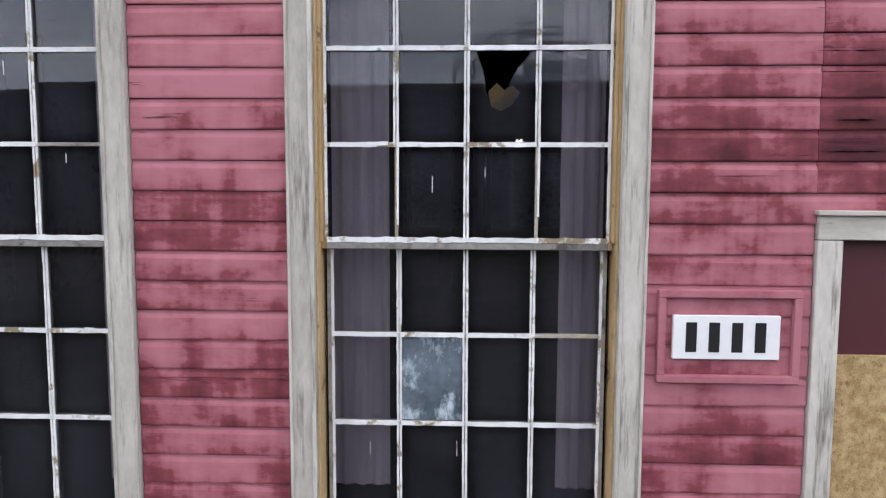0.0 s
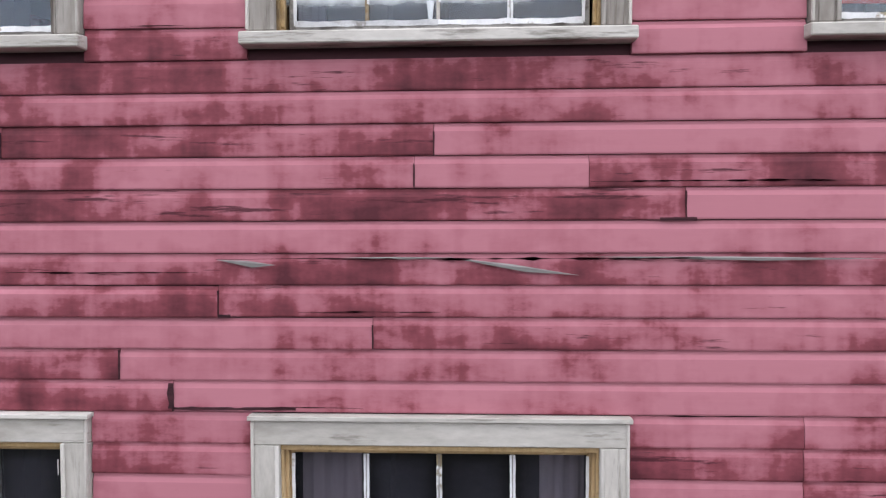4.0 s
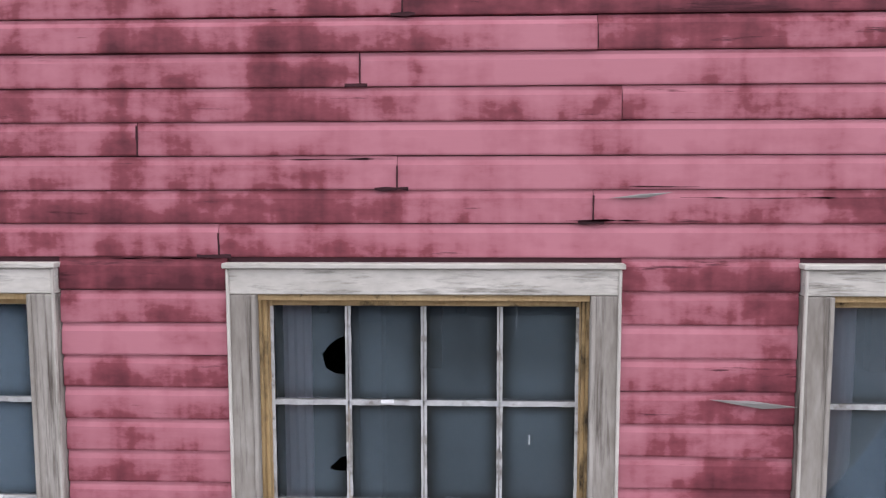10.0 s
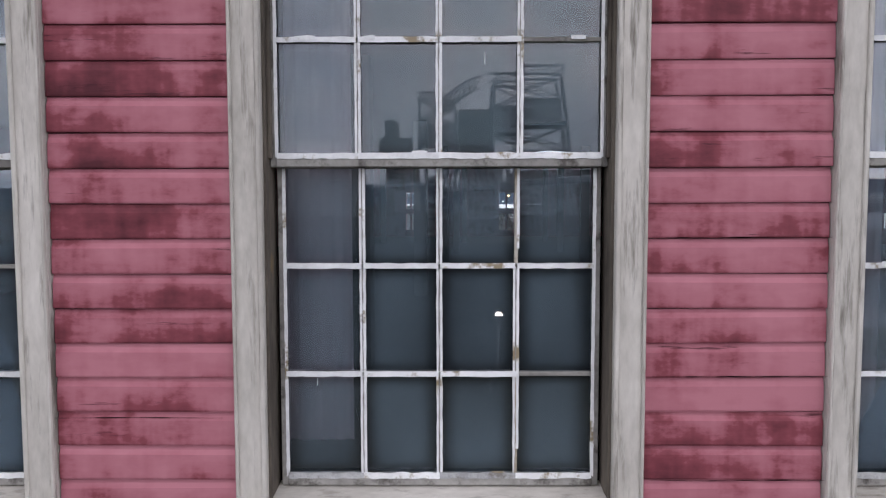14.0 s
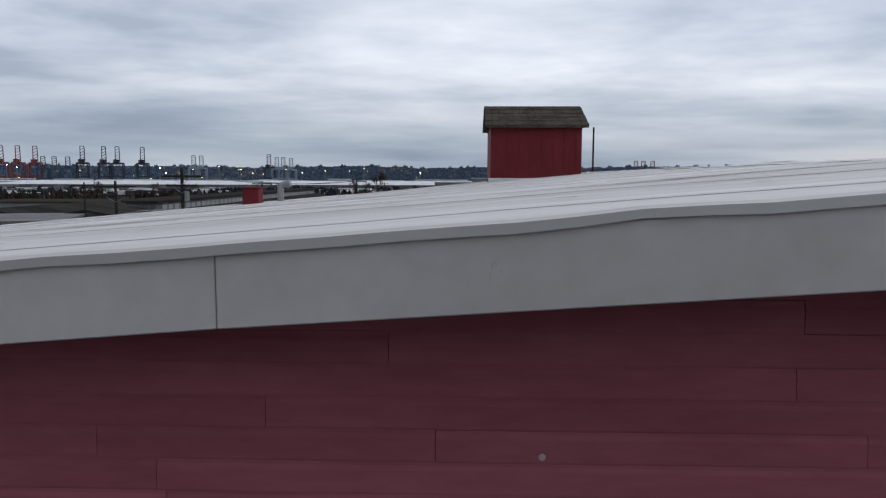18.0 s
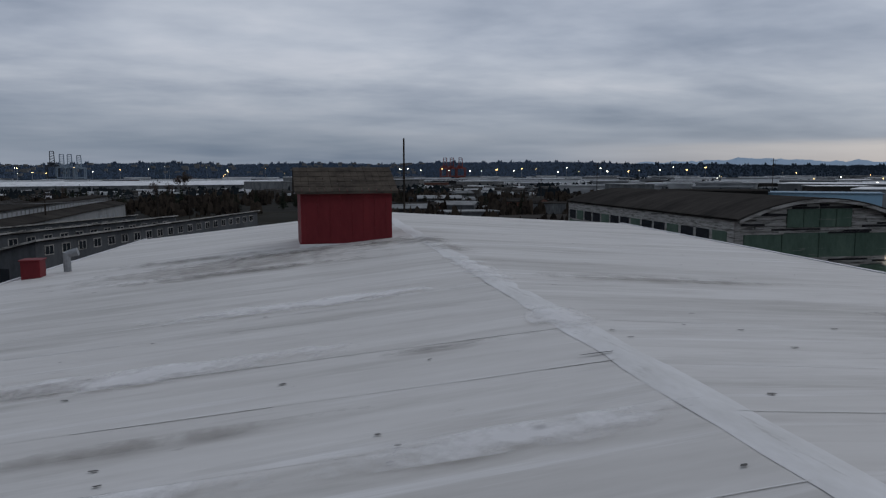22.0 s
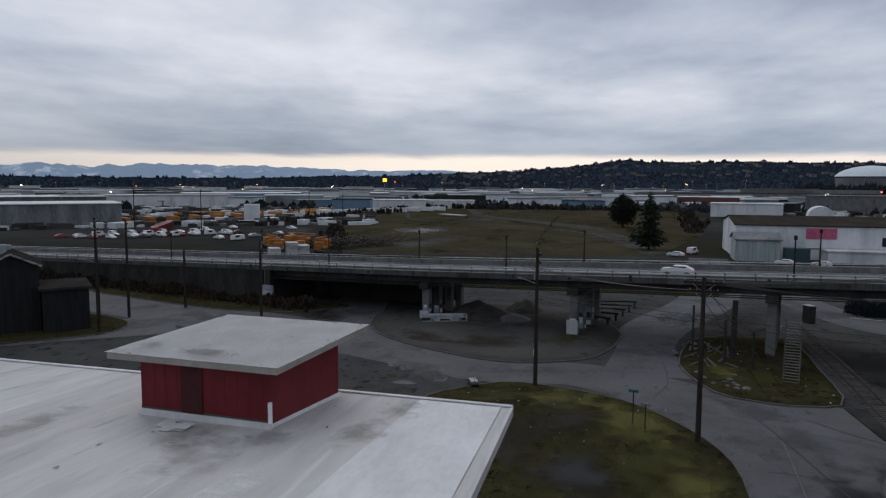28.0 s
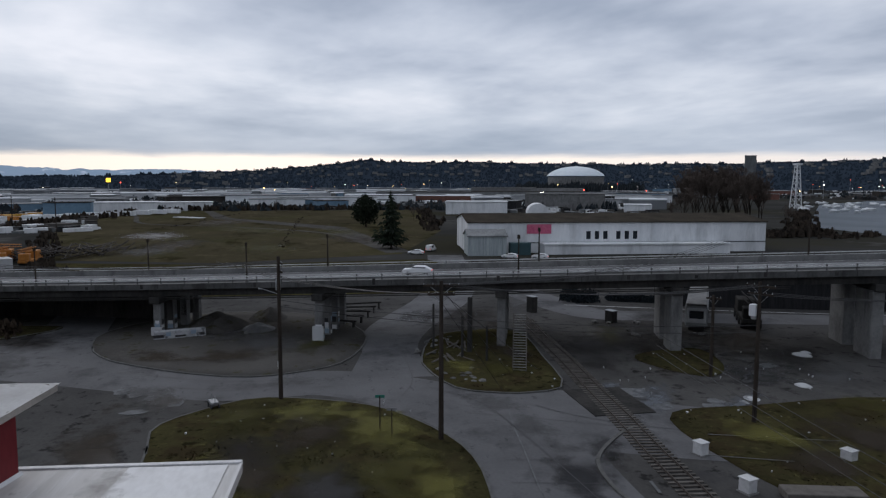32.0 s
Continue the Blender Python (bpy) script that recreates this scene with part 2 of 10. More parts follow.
def siding(name, bias, soot):
    """Old pink paint: weathered zones that run over several boards, blotches and drips, and a wear of its own for each board."""
    m = bpy.data.materials.new(name)
    m.use_nodes = True
    n, l = m.node_tree.nodes, m.node_tree.links
    b = n["Principled BSDF"]
    g, oi = n.new("ShaderNodeNewGeometry"), n.new("ShaderNodeObjectInfo")

    def tex(scale, stretch, detail, shift):
        mp = n.new("ShaderNodeMapping")
        mp.inputs["Scale"].default_value = stretch
        l.new(g.outputs["Position"], mp.inputs[0])
        if shift:
            k = n.new("ShaderNodeMath")
            k.operation, k.inputs[1].default_value = "MULTIPLY", shift
            l.new(oi.outputs["Random"], k.inputs[0])
            l.new(k.outputs[0], mp.inputs["Location"])
        t = n.new("ShaderNodeTexNoise")
        t.inputs["Scale"].default_value, t.inputs["Detail"].default_value, t.inputs["Roughness"].default_value = scale, detail, 0.60
        l.new(mp.outputs[0], t.inputs["Vector"])
        return t.outputs[0]

    def calc(op, a, b2, c=None):
        k = n.new("ShaderNodeMath")
        k.operation = op
        for i, v in enumerate((a, b2, c)):
            if v is None:
                continue
            if isinstance(v, (int, float)):
                k.inputs[i].default_value = v
            else:
                l.new(v, k.inputs[i])
        return k.outputs[0]

    zone = tex(0.75, (0.7, 1, 1.1), 3, 0)
    blot = tex(3.6, (0.9, 1, 1.5), 7, 53.0)
    drip = tex(7.0, (1.0, 1, 0.13), 3, 0)
    grain = tex(9.0, (0.22, 1, 2.2), 3, 17.0)
    v = calc("MULTIPLY_ADD", zone, 0.95, calc("MULTIPLY", blot, 0.85))
    v = calc("MULTIPLY_ADD", drip, 0.46, v)
    v = calc("MULTIPLY_ADD", grain, 0.14, v)
    v = calc("MULTIPLY_ADD", oi.outputs["Random"], 0.15, v)
    # dirt lines a board's lower edge; its rounded top is coloured as if lit
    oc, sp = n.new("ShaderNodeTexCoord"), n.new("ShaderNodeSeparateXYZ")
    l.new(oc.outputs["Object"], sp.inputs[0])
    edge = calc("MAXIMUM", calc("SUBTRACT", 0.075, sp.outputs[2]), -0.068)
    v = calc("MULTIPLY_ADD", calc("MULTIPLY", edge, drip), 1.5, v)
    v = calc("ADD", v, bias - 0.775)
    r = n.new("ShaderNodeValToRGB")
    stops = [(0.34, (0.43, 0.165, 0.198)), (0.49, (0.375, 0.131, 0.160)), (0.555, (0.315, 0.099, 0.123)), (0.605, (0.220, 0.054, 0.069)), (0.70, (0.160, 0.038, 0.049)), (0.84, (0.085, 0.020, 0.027))]
    el = r.color_ramp.elements
    while len(el) < len(stops):
        el.new(0.5)
    for e, (p, c) in zip(el, stops):
        e.position, e.color = p, (*c, 1)
    l.new(v, r.inputs[0])
    l.new(r.outputs[0], b.inputs["Base Color"])
    b.inputs["Roughness"].default_value, b.inputs["Specular IOR Level"].default_value = 0.62, 0.15
    bp = n.new("ShaderNodeBump")
    bp.inputs["Strength"].default_value, bp.inputs["Distance"].default_value = 0.5, 0.002
    l.new(calc("ADD", grain, blot), bp.inputs["Height"])
    l.new(bp.outputs[0], b.inputs["Normal"])
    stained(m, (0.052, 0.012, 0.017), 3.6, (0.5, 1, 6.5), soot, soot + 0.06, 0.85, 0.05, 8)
    return m


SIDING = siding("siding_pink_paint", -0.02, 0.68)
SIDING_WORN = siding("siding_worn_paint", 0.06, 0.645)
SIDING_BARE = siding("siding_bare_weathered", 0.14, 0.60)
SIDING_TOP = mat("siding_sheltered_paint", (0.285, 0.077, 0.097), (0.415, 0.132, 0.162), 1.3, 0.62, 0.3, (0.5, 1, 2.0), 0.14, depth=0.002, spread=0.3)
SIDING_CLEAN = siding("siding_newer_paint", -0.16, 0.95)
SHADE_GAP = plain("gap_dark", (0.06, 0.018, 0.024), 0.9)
TRIM_OLD = stained(mat("trim_bare_grey", (0.20, 0.175, 0.15), (0.40, 0.37, 0.335), 3.0, 0.8, 0.7, (1.5, 1, 0.4), 0.2, depth=0.004), (0.075, 0.06, 0.05), 9.0, (3.2, 1, 0.14), 0.53, 0.68, 0.9, 0.05)
TRIM = stained(mat("trim_weathered_white", (0.36, 0.335, 0.295), (0.61, 0.575, 0.525), 3.0, 0.75, 0.6, (1.5, 1, 0.5), 0.2, depth=0.003), (0.12, 0.105, 0.085), 9.0, (2.6, 1, 0.22), 0.56, 0.72, 0.85, 0.05)
TRIM_H = stained(mat("trim_head_weathered", (0.36, 0.335, 0.295), (0.61, 0.575, 0.525), 3.0, 0.75, 0.6, (0.5, 1, 1.5), 0.2, depth=0.003), (0.12, 0.105, 0.085), 9.0, (0.3, 1, 2.6), 0.56, 0.72, 0.85, 0.05)
PUTTY = stained(mat("muntin_white_paint", (0.60, 0.60, 0.60), (0.84, 0.84, 0.84), 9.0, 0.7, 0.5, (1, 1, 1), 0.2), (0.22, 0.16, 0.08), 6.0, (1, 1, 1), 0.60, 0.66, 0.9, 0.06)
PUTTY_GREY = stained(mat("putty_grey_weathered", (0.28, 0.28, 0.28), (0.52, 0.52, 0.52), 14.0, 0.75, 0.5, (1, 1, 1), 0.3), (0.16, 0.14, 0.12), 9.0, (1, 1, 1), 0.56, 0.66, 0.8, 0.06)
SASH_WOOD = stained(mat("sash_grey_wood", (0.16, 0.15, 0.14), (0.34, 0.325, 0.30), 9.0, 0.8, 0.5, (0.6, 1, 0.6), 0.25), (0.05, 0.042, 0.035), 12.0, (0.7, 1, 0.7), 0.56, 0.68, 0.8, 0.06)
MUNTIN_BARE = mat("muntin_bare_wood", (0.20, 0.13, 0.06), (0.50, 0.47, 0.42), 6.0, 0.8, 0.6, (1, 1, 1), 0.3)
OCHRE = stained(mat("ochre_old_paint", (0.36, 0.235, 0.11), (0.56, 0.40, 0.225), 8.0, 0.8, 0.6, (1, 1, 0.4), 0.2), (0.03, 0.02, 0.015), 5.0, (1, 1, 1), 0.58, 0.66, 0.9)
OCHRE_SOOT = stained(mat("ochre_sooty_paint", (0.26, 0.17, 0.08), (0.50, 0.35, 0.18), 5.0, 0.8, 0.6, (1, 1, 0.3), 0.2), (0.02, 0.015, 0.012), 2.6, (1, 1, 0.5), 0.46, 0.56, 0.95)
# top-floor jambs: recess shadow put into the wood colour, with ochre traces
JAMB_DARK = stained(mat("jamb_shadow_dark", (0.05, 0.042, 0.036), (0.16, 0.135, 0.11), 4.0, 0.85, 0.5, (1, 1, 0.3), 0.2), (0.30, 0.20, 0.08), 3.0, (1, 1, 0.4), 0.60, 0.68, 0.6)
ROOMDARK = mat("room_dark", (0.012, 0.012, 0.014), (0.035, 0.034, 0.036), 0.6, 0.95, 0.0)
RED = mat("red_painted_board", (0.115, 0.015, 0.019), (0.18, 0.025, 0.029), 0.9, 0.6, 0.3, (1, 1, 0.4))
OSB = stained(mat("osb_board", (0.30, 0.19, 0.08), (0.52, 0.38, 0.20), 22.0, 0.8, 0.8, (1, 1, 1), spread=0.16), (0.20, 0.11, 0.04), 40.0, (1, 1, 0.6), 0.56, 0.66, 0.8)
DOOR_RED = plain("maroon_panel", (0.075, 0.012, 0.018), 0.5)
ROOF = mat("roof_white_membrane", (0.44, 0.428, 0.412), (0.57, 0.56, 0.548), 0.45, 0.6, 0.25, (0.25, 1.6, 1), 0.22, depth=0.01, spread=0.32)
stained(ROOF, (0.35, 0.34, 0.322), 0.35, (0.30, 2.4, 1), 0.50, 0.70, 0.85)
stained(ROOF, (0.70, 0.70, 0.71), 0.6, (0.10, 2.9, 1), 0.56, 0.72, 0.75)
stained(ROOF, (0.18, 0.17, 0.165), 1.6, (0.7, 1.8, 1), 0.665, 0.76, 0.6)
ROOF_RIDGE = stained(mat("roof_ridge_coating", (0.50, 0.495, 0.485), (0.66, 0.66, 0.665), 0.9, 0.6, 0.25, (1.4, 0.5, 1), spread=0.3), (0.30, 0.29, 0.28), 1.3, (2.2, 0.35, 1), 0.60, 0.70, 0.6)
NICK_SHADOW = plain("tear_and_shadow_dark", (0.075, 0.072, 0.07), 0.9)
ROOF_PATCH = mat("roof_newer_coating", (0.52, 0.515, 0.51), (0.70, 0.70, 0.70), 0.6, 0.55, 0.2, (0.6, 1.5, 1))
ROOF_CAP = stained(mat("cap_white_coating", (0.64, 0.63, 0.62), (0.80, 0.80, 0.80), 0.9, 0.6, 0.2, (1, 1.5, 1)), (0.33, 0.31, 0.29), 1.4, (1, 1.4, 1), 0.62, 0.70, 0.6)
ROOF_LAP = mat("roof_lap_edge", (0.42, 0.413, 0.40), (0.60, 0.595, 0.59), 0.5, 0.7, 0.2, (0.5, 1, 1), 0.5, spread=0.2)
FASCIA = stained(mat("fascia_grey_paint", (0.44, 0.41, 0.395), (0.56, 0.528, 0.515), 1.3, 0.6, 0.3, (1, 1, 1)), (0.09, 0.08, 0.085), 4.4, (1.3, 1, 0.35), 0.655, 0.74, 0.85)
FLASH = mat("metal_edge", (0.38, 0.38, 0.39), (0.62, 0.62, 0.63), 2.0, 0.45, 0.2, (1, 1, 1), metal=0.2)
SHINGLE = mat("old_shingle", (0.025, 0.022, 0.02), (0.085, 0.072, 0.06), 2.0, 0.9, 0.6, (1, 1, 2), 0.35, spec=0.0)
ASPHALT = stained(mat("asphalt_worn", (0.072, 0.072, 0.075), (0.122, 0.122, 0.127), 0.12, 0.85, 0.3, fine=30), (0.030, 0.030, 0.032), 0.10, (1, 1, 1), 0.52, 0.66, 0.8)
GRAVEL = stained(mat("gravel_lot", (0.046, 0.043, 0.040), (0.098, 0.094, 0.088), 0.10, 0.95, 0.5, fine=40, depth=0.02, spec=0.0), (0.068, 0.068, 0.067), 0.16, (1, 1, 1), 0.56, 0.72, 0.7)
GRASS = stained(mat("winter_grass", (0.020, 0.018, 0.010), (0.060, 0.055, 0.025), 0.16, 0.95, 0.8, fine=22, depth=0.05, spec=0.0), (0.034, 0.026, 0.015), 0.22, (1, 1, 1), 0.50, 0.62, 0.9)
FIELD = stained(mat("dry_field", (0.030, 0.027, 0.018), (0.076, 0.065, 0.040), 0.022, 0.95, 0.6, (0.6, 1, 1), fine=18, depth=0.05, spec=0.0), (0.045, 0.044, 0.022), 0.02, (1, 1, 1), 0.50, 0.62, 0.8)
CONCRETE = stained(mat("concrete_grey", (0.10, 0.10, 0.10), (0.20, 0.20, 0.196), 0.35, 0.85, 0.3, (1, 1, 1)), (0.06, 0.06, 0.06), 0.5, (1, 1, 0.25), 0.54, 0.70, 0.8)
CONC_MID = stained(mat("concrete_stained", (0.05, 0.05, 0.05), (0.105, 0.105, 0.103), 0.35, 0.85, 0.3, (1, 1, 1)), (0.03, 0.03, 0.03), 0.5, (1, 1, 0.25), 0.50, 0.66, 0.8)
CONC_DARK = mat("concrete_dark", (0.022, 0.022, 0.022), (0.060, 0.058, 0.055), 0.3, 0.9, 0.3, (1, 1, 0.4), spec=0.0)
KERB = mat("kerb_concrete", (0.06, 0.06, 0.058), (0.13, 0.13, 0.125), 0.8, 0.9, 0.3)
POLE = mat("pole_wood", (0.022, 0.019, 0.017), (0.060, 0.050, 0.042), 1.5, 0.9, 0.5, (3, 3, 0.3), spec=0.0)
STEEL = mat("galvanised_steel", (0.20, 0.21, 0.22), (0.36, 0.37, 0.38), 2.0, 0.5, 0.1, metal=0.6)
WIRE = plain("wire_black", (0.02, 0.02, 0.022), 0.6)
WHITE = stained(mat("white_wall_paint", (0.52, 0.54, 0.56), (0.72, 0.73, 0.74), 0.2, 0.7, 0.1, (1, 1, 0.3)), (0.32, 0.33, 0.34), 0.15, (1, 1, 0.2), 0.52, 0.68, 0.7)
GREYWALL = mat("grey_wall", (0.10, 0.107, 0.11), (0.22, 0.228, 0.232), 0.2, 0.8, 0.1, (1, 1, 0.3), 0.5)
DARKROOF = mat("dark_roof", (0.020, 0.019, 0.019), (0.055, 0.051, 0.047), 0.15, 0.9, 0.2, (0.3, 1, 1), 0.2, spec=0.0)
MOSSROOF = mat("mossy_roof", (0.032, 0.029, 0.025), (0.066, 0.057, 0.046), 0.2, 0.95, 0.3, spec=0.0)
LEAF = mat("conifer_needles", (0.005, 0.009, 0.006), (0.018, 0.025, 0.014), 1.2, 0.9, 0.2, rand=0.4, island=True)
BARE = mat("bare_twigs", (0.060, 0.048, 0.042), (0.125, 0.10, 0.085), 1.2, 0.95, 0.2)
TREELINE = mat("wooded_hill", (0.008, 0.012, 0.016), (0.019, 0.025, 0.029), 0.012, 0.95, 0.0, rand=0.3, island=True)
# the mountain blue is aerial haze mixed into the base colour
MOUNTAIN = stained(mat("mountain_haze_blue", (0.31, 0.41, 0.52), (0.37, 0.47, 0.58), 0.002, 0.95, 0.0, spec=0.0), (0.72, 0.78, 0.84), 0.0035, (1, 1, 2.5), 0.56, 0.62, 0.8)
WATER = mat("river_water", (0.05, 0.062, 0.075), (0.11, 0.13, 0.15), 0.02, 0.55, 0.2, fine=20, depth=0.02, spec=0.06)
LOT = stained(mat("dark_lot", (0.046, 0.045, 0.044), (0.088, 0.086, 0.083), 0.09, 0.9, 0.4, fine=40, depth=0.02, spec=0.0), (0.042, 0.042, 0.043), 0.12, (1, 1, 1), 0.58, 0.70, 0.7)
FARLAND = stained(mat("far_land", (0.020, 0.021, 0.020), (0.055, 0.054, 0.051), 0.008, 0.95, 0.2, fine=12, depth=0.1, spec=0.0), (0.034, 0.032, 0.022), 0.006, (1, 1, 1), 0.52, 0.62, 0.8)

# grit, patches and weeds at the scale of a step
stained(ASPHALT, (0.105, 0.105, 0.108), 1.1, (1, 1, 1), 0.58, 0.70, 0.5)
stained(ASPHALT, (0.022, 0.022, 0.024), 0.55, (1, 1.6, 1), 0.60, 0.66, 0.55)
stained(LOT, (0.070, 0.070, 0.072), 1.3, (1, 1, 1), 0.60, 0.70, 0.6)
stained(LOT, (0.008, 0.008, 0.008), 0.5, (1, 1, 1), 0.56, 0.64, 0.7)
stained(GRASS, (0.095, 0.086, 0.036), 1.5, (1, 1, 1), 0.57, 0.68, 0.6)
stained(GRASS, (0.008, 0.007, 0.004), 0.9, (1, 1, 1), 0.56, 0.64, 0.75)
stained(GRAVEL, (0.105, 0.10, 0.095), 1.4, (1, 1, 1), 0.59, 0.70, 0.5)
stained(GRAVEL, (0.035, 0.034, 0.010), 0.4, (1, 1, 1), 0.56, 0.64, 0.7)
stained(FIELD, (0.098, 0.083, 0.050), 0.12, (0.7, 1, 1), 0.56, 0.68, 0.6)
stained(FIELD, (0.016, 0.014, 0.006), 0.07, (0.5, 1, 1), 0.56, 0.64, 0.7)
stained(FARLAND, (0.09, 0.088, 0.085), 0.03, (1, 1, 1), 0.58, 0.68, 0.6)


def soft(name, colour, amount, scale, rough=0.8, edge=0.35):
    """A thin film of dirt, wet or painted shade that thins out raggedly towards its rim."""
    m = bpy.data.materials.new(name)
    m.use_nodes = True
    n, l = m.node_tree.nodes, m.node_tree.links
    b, out = n["Principled BSDF"], n["Material Output"]
    b.inputs["Base Color"].default_value, b.inputs["Roughness"].default_value, b.inputs["Specular IOR Level"].default_value = (*colour, 1), rough, 0.1
    tc, g = n.new("ShaderNodeTexCoord"), n.new("ShaderNodeNewGeometry")
    sep = n.new("ShaderNodeVectorMath")
    sep.operation = "DISTANCE"
    flatten = n.new("ShaderNodeMapping")
    flatten.inputs["Scale"].default_value = (1, 1, 0)
    l.new(tc.outputs["Generated"], flatten.inputs[0])
    l.new(flatten.outputs[0], sep.inputs[0])
    sep.inputs[1].default_value = (0.5, 0.5, 0.0)
    t = n.new("ShaderNodeTexNoise")
    t.inputs["Scale"].default_value, t.inputs["Detail"].default_value, t.inputs["Roughness"].default_value = scale, 5, 0.65
    l.new(g.outputs["Position"], t.inputs["Vector"])
    k = n.new("ShaderNodeMath")
    k.operation, k.inputs[1].default_value = "MULTIPLY_ADD", 1.3
    l.new(t.outputs[0], k.inputs[0])
    l.new(sep.outputs["Value"], k.inputs[2])
    r = n.new("ShaderNodeMapRange")
    r.inputs["From Min"].default_value, r.inputs["From Max"].default_value = 1.05, 1.05 - edge
    r.inputs["To Max"].default_value = amount
    l.new(k.outputs[0], r.inputs[0])
    tr, mx = n.new("ShaderNodeBsdfTransparent"), n.new("ShaderNodeMixShader")
    l.new(r.outputs[0], mx.inputs[0])
    l.new(tr.outputs[0], mx.inputs[1])
    l.new(b.outputs[0], mx.inputs[2])
    l.new(mx.outputs[0], out.inputs[0])
    return m

# ---- tools for meshes and parts ----
def mesh(name, verts, faces, material, smooth=False):
    me = bpy.data.meshes.new(name)
    me.from_pydata(verts, [], faces)
    me.update()
    me.materials.append(material)
    if smooth:
        for p in me.polygons:
            p.use_smooth = True
    return me


def done(bm, name, material, bevel=0.0):
    if bevel:
        bmesh.ops.bevel(bm, geom=list(bm.edges), offset=bevel, segments=1, affect="EDGES", clamp_overlap=True)
    bmesh.ops.recalc_face_normals(bm, faces=list(bm.faces))
    me = bpy.data.meshes.new(name)
    bm.to_mesh(me)
    bm.free()
    me.materials.append(material)
    return me


def add_box(bm, x0, x1, y0, y1, z0, z1, turn=None):
    v = [bm.verts.new((x, y, z)) for z in (z0, z1) for y in (y0, y1) for x in (x0, x1)]
    if turn is not None:
        for q in v:
            q.co = turn @ q.co
    for f in ((0, 2, 3, 1), (4, 5, 7, 6), (0, 1, 5, 4), (2, 6, 7, 3), (0, 4, 6, 2), (1, 3, 7, 5)):
        bm.faces.new([v[k] for k in f])


def add_tube(bm, a, b, r0, r1=None, n=8):
    a, b = Vector(a), Vector(b)
    r1 = r0 if r1 is None else r1
    q = (b - a).to_track_quat("Z", "Y")
    rings = []
    for c, r in ((a, r0), (b, r1)):
        rings.append([bm.verts.new(c + q @ Vector((r * math.cos(2 * math.pi * k / n), r * math.sin(2 * math.pi * k / n), 0))) for k in range(n)])
    for k in range(n):
        bm.faces.new((rings[0][k], rings[0][(k + 1) % n], rings[1][(k + 1) % n], rings[1][k]))
    bm.faces.new(rings[0][::-1])
    bm.faces.new(rings[1])


def add_prism(bm, poly, z0, z1):
    """An upright prism over a plan outline."""
    lo = [bm.verts.new((x, y, z0)) for x, y in poly]
    hi = [bm.verts.new((x, y, z1)) for x, y in poly]
    k = len(poly)
    for i in range(k):
        bm.faces.new((lo[i], lo[(i + 1) % k], hi[(i + 1) % k], hi[i]))
    bm.faces.new(lo[::-1])
    bm.faces.new(hi)


def empty(name, label, category, group="", kind="", m=None):
    e = tagged(new(name), label, category, group, kind)
    if m is not None:
        e.matrix_world = m
    return e


def part(name, me, parent, label=""):
    """One mesh object under a thing or under a part."""
    if isinstance(me, tuple):
        me = done(me[0], name, *me[1:])
    ob = new(name, me)
    ob.parent = parent
    if label:
        ob["label"] = label
    return ob


def box_part(name, parent, material, x0, x1, y0, y1, z0, z1, bevel=0.0, label=""):
    bm = bmesh.new()
    add_box(bm, x0, x1, y0, y1, z0, z1)
    return part(name, (bm, material, bevel), parent, label)


def thing(name, me, label, category, group="", kind=""):
    if isinstance(me, tuple):
        me = done(me[0], name, *me[1:])
    return tagged(new(name, me), label, category, group, kind)


def spin(cx, cy, degrees, z=0.0):
    return Matrix.Translation((cx, cy, z)) @ Matrix.Rotation(radians(degrees), 4, "Z")

# ---- the red warehouse: front wall ----
WIN_X, WIN_W, WIN_PITCH = 0.085, 1.665, 2.41
CASE, ROW = 0.125, 0.1425
LEFT, RIGHT, BACK, OVER = -11.9, 18.5, 41.0, 0.75
RIDGE_X, RIDGE_Z, SLOPE, SLOPE_E = 4.55, 15.61, 0.085, 0.077
# floor: sill underside, top of casing, meeting rail, bars of the lower sash, bars of the upper sash
FLOORS = [(1.01, 4.06, 2.545, (1.64, 2.085), (3.005, 3.45)), (5.685, 8.745, 7.175, (6.265, 6.72), (7.66, 8.12)), (10.895, 13.957, 12.375, (11.465, 11.927), (12.855, 13.31))]


def roof_z(x):
    return RIDGE_Z - (SLOPE * (RIDGE_X - x) if x < RIDGE_X else SLOPE_E * (x - RIDGE_X))


wall = empty("wall_south", "tall wooden front wall with weathered pink drop siding", "wall", kind="structure")
columns = [WIN_X + WIN_PITCH * k for k in (-1, 0, 1)]
holes = []
for f, (z0, z1, *_) in enumerate(FLOORS):
    for k, cx in enumerate(columns):
        if f == 0 and k == 2:
            continue
        holes.append((cx - WIN_W / 2, cx + WIN_W / 2, z0, z1))
DOOR = (1.68, 3.35, 0.0, 2.704)
holes.append(DOOR)


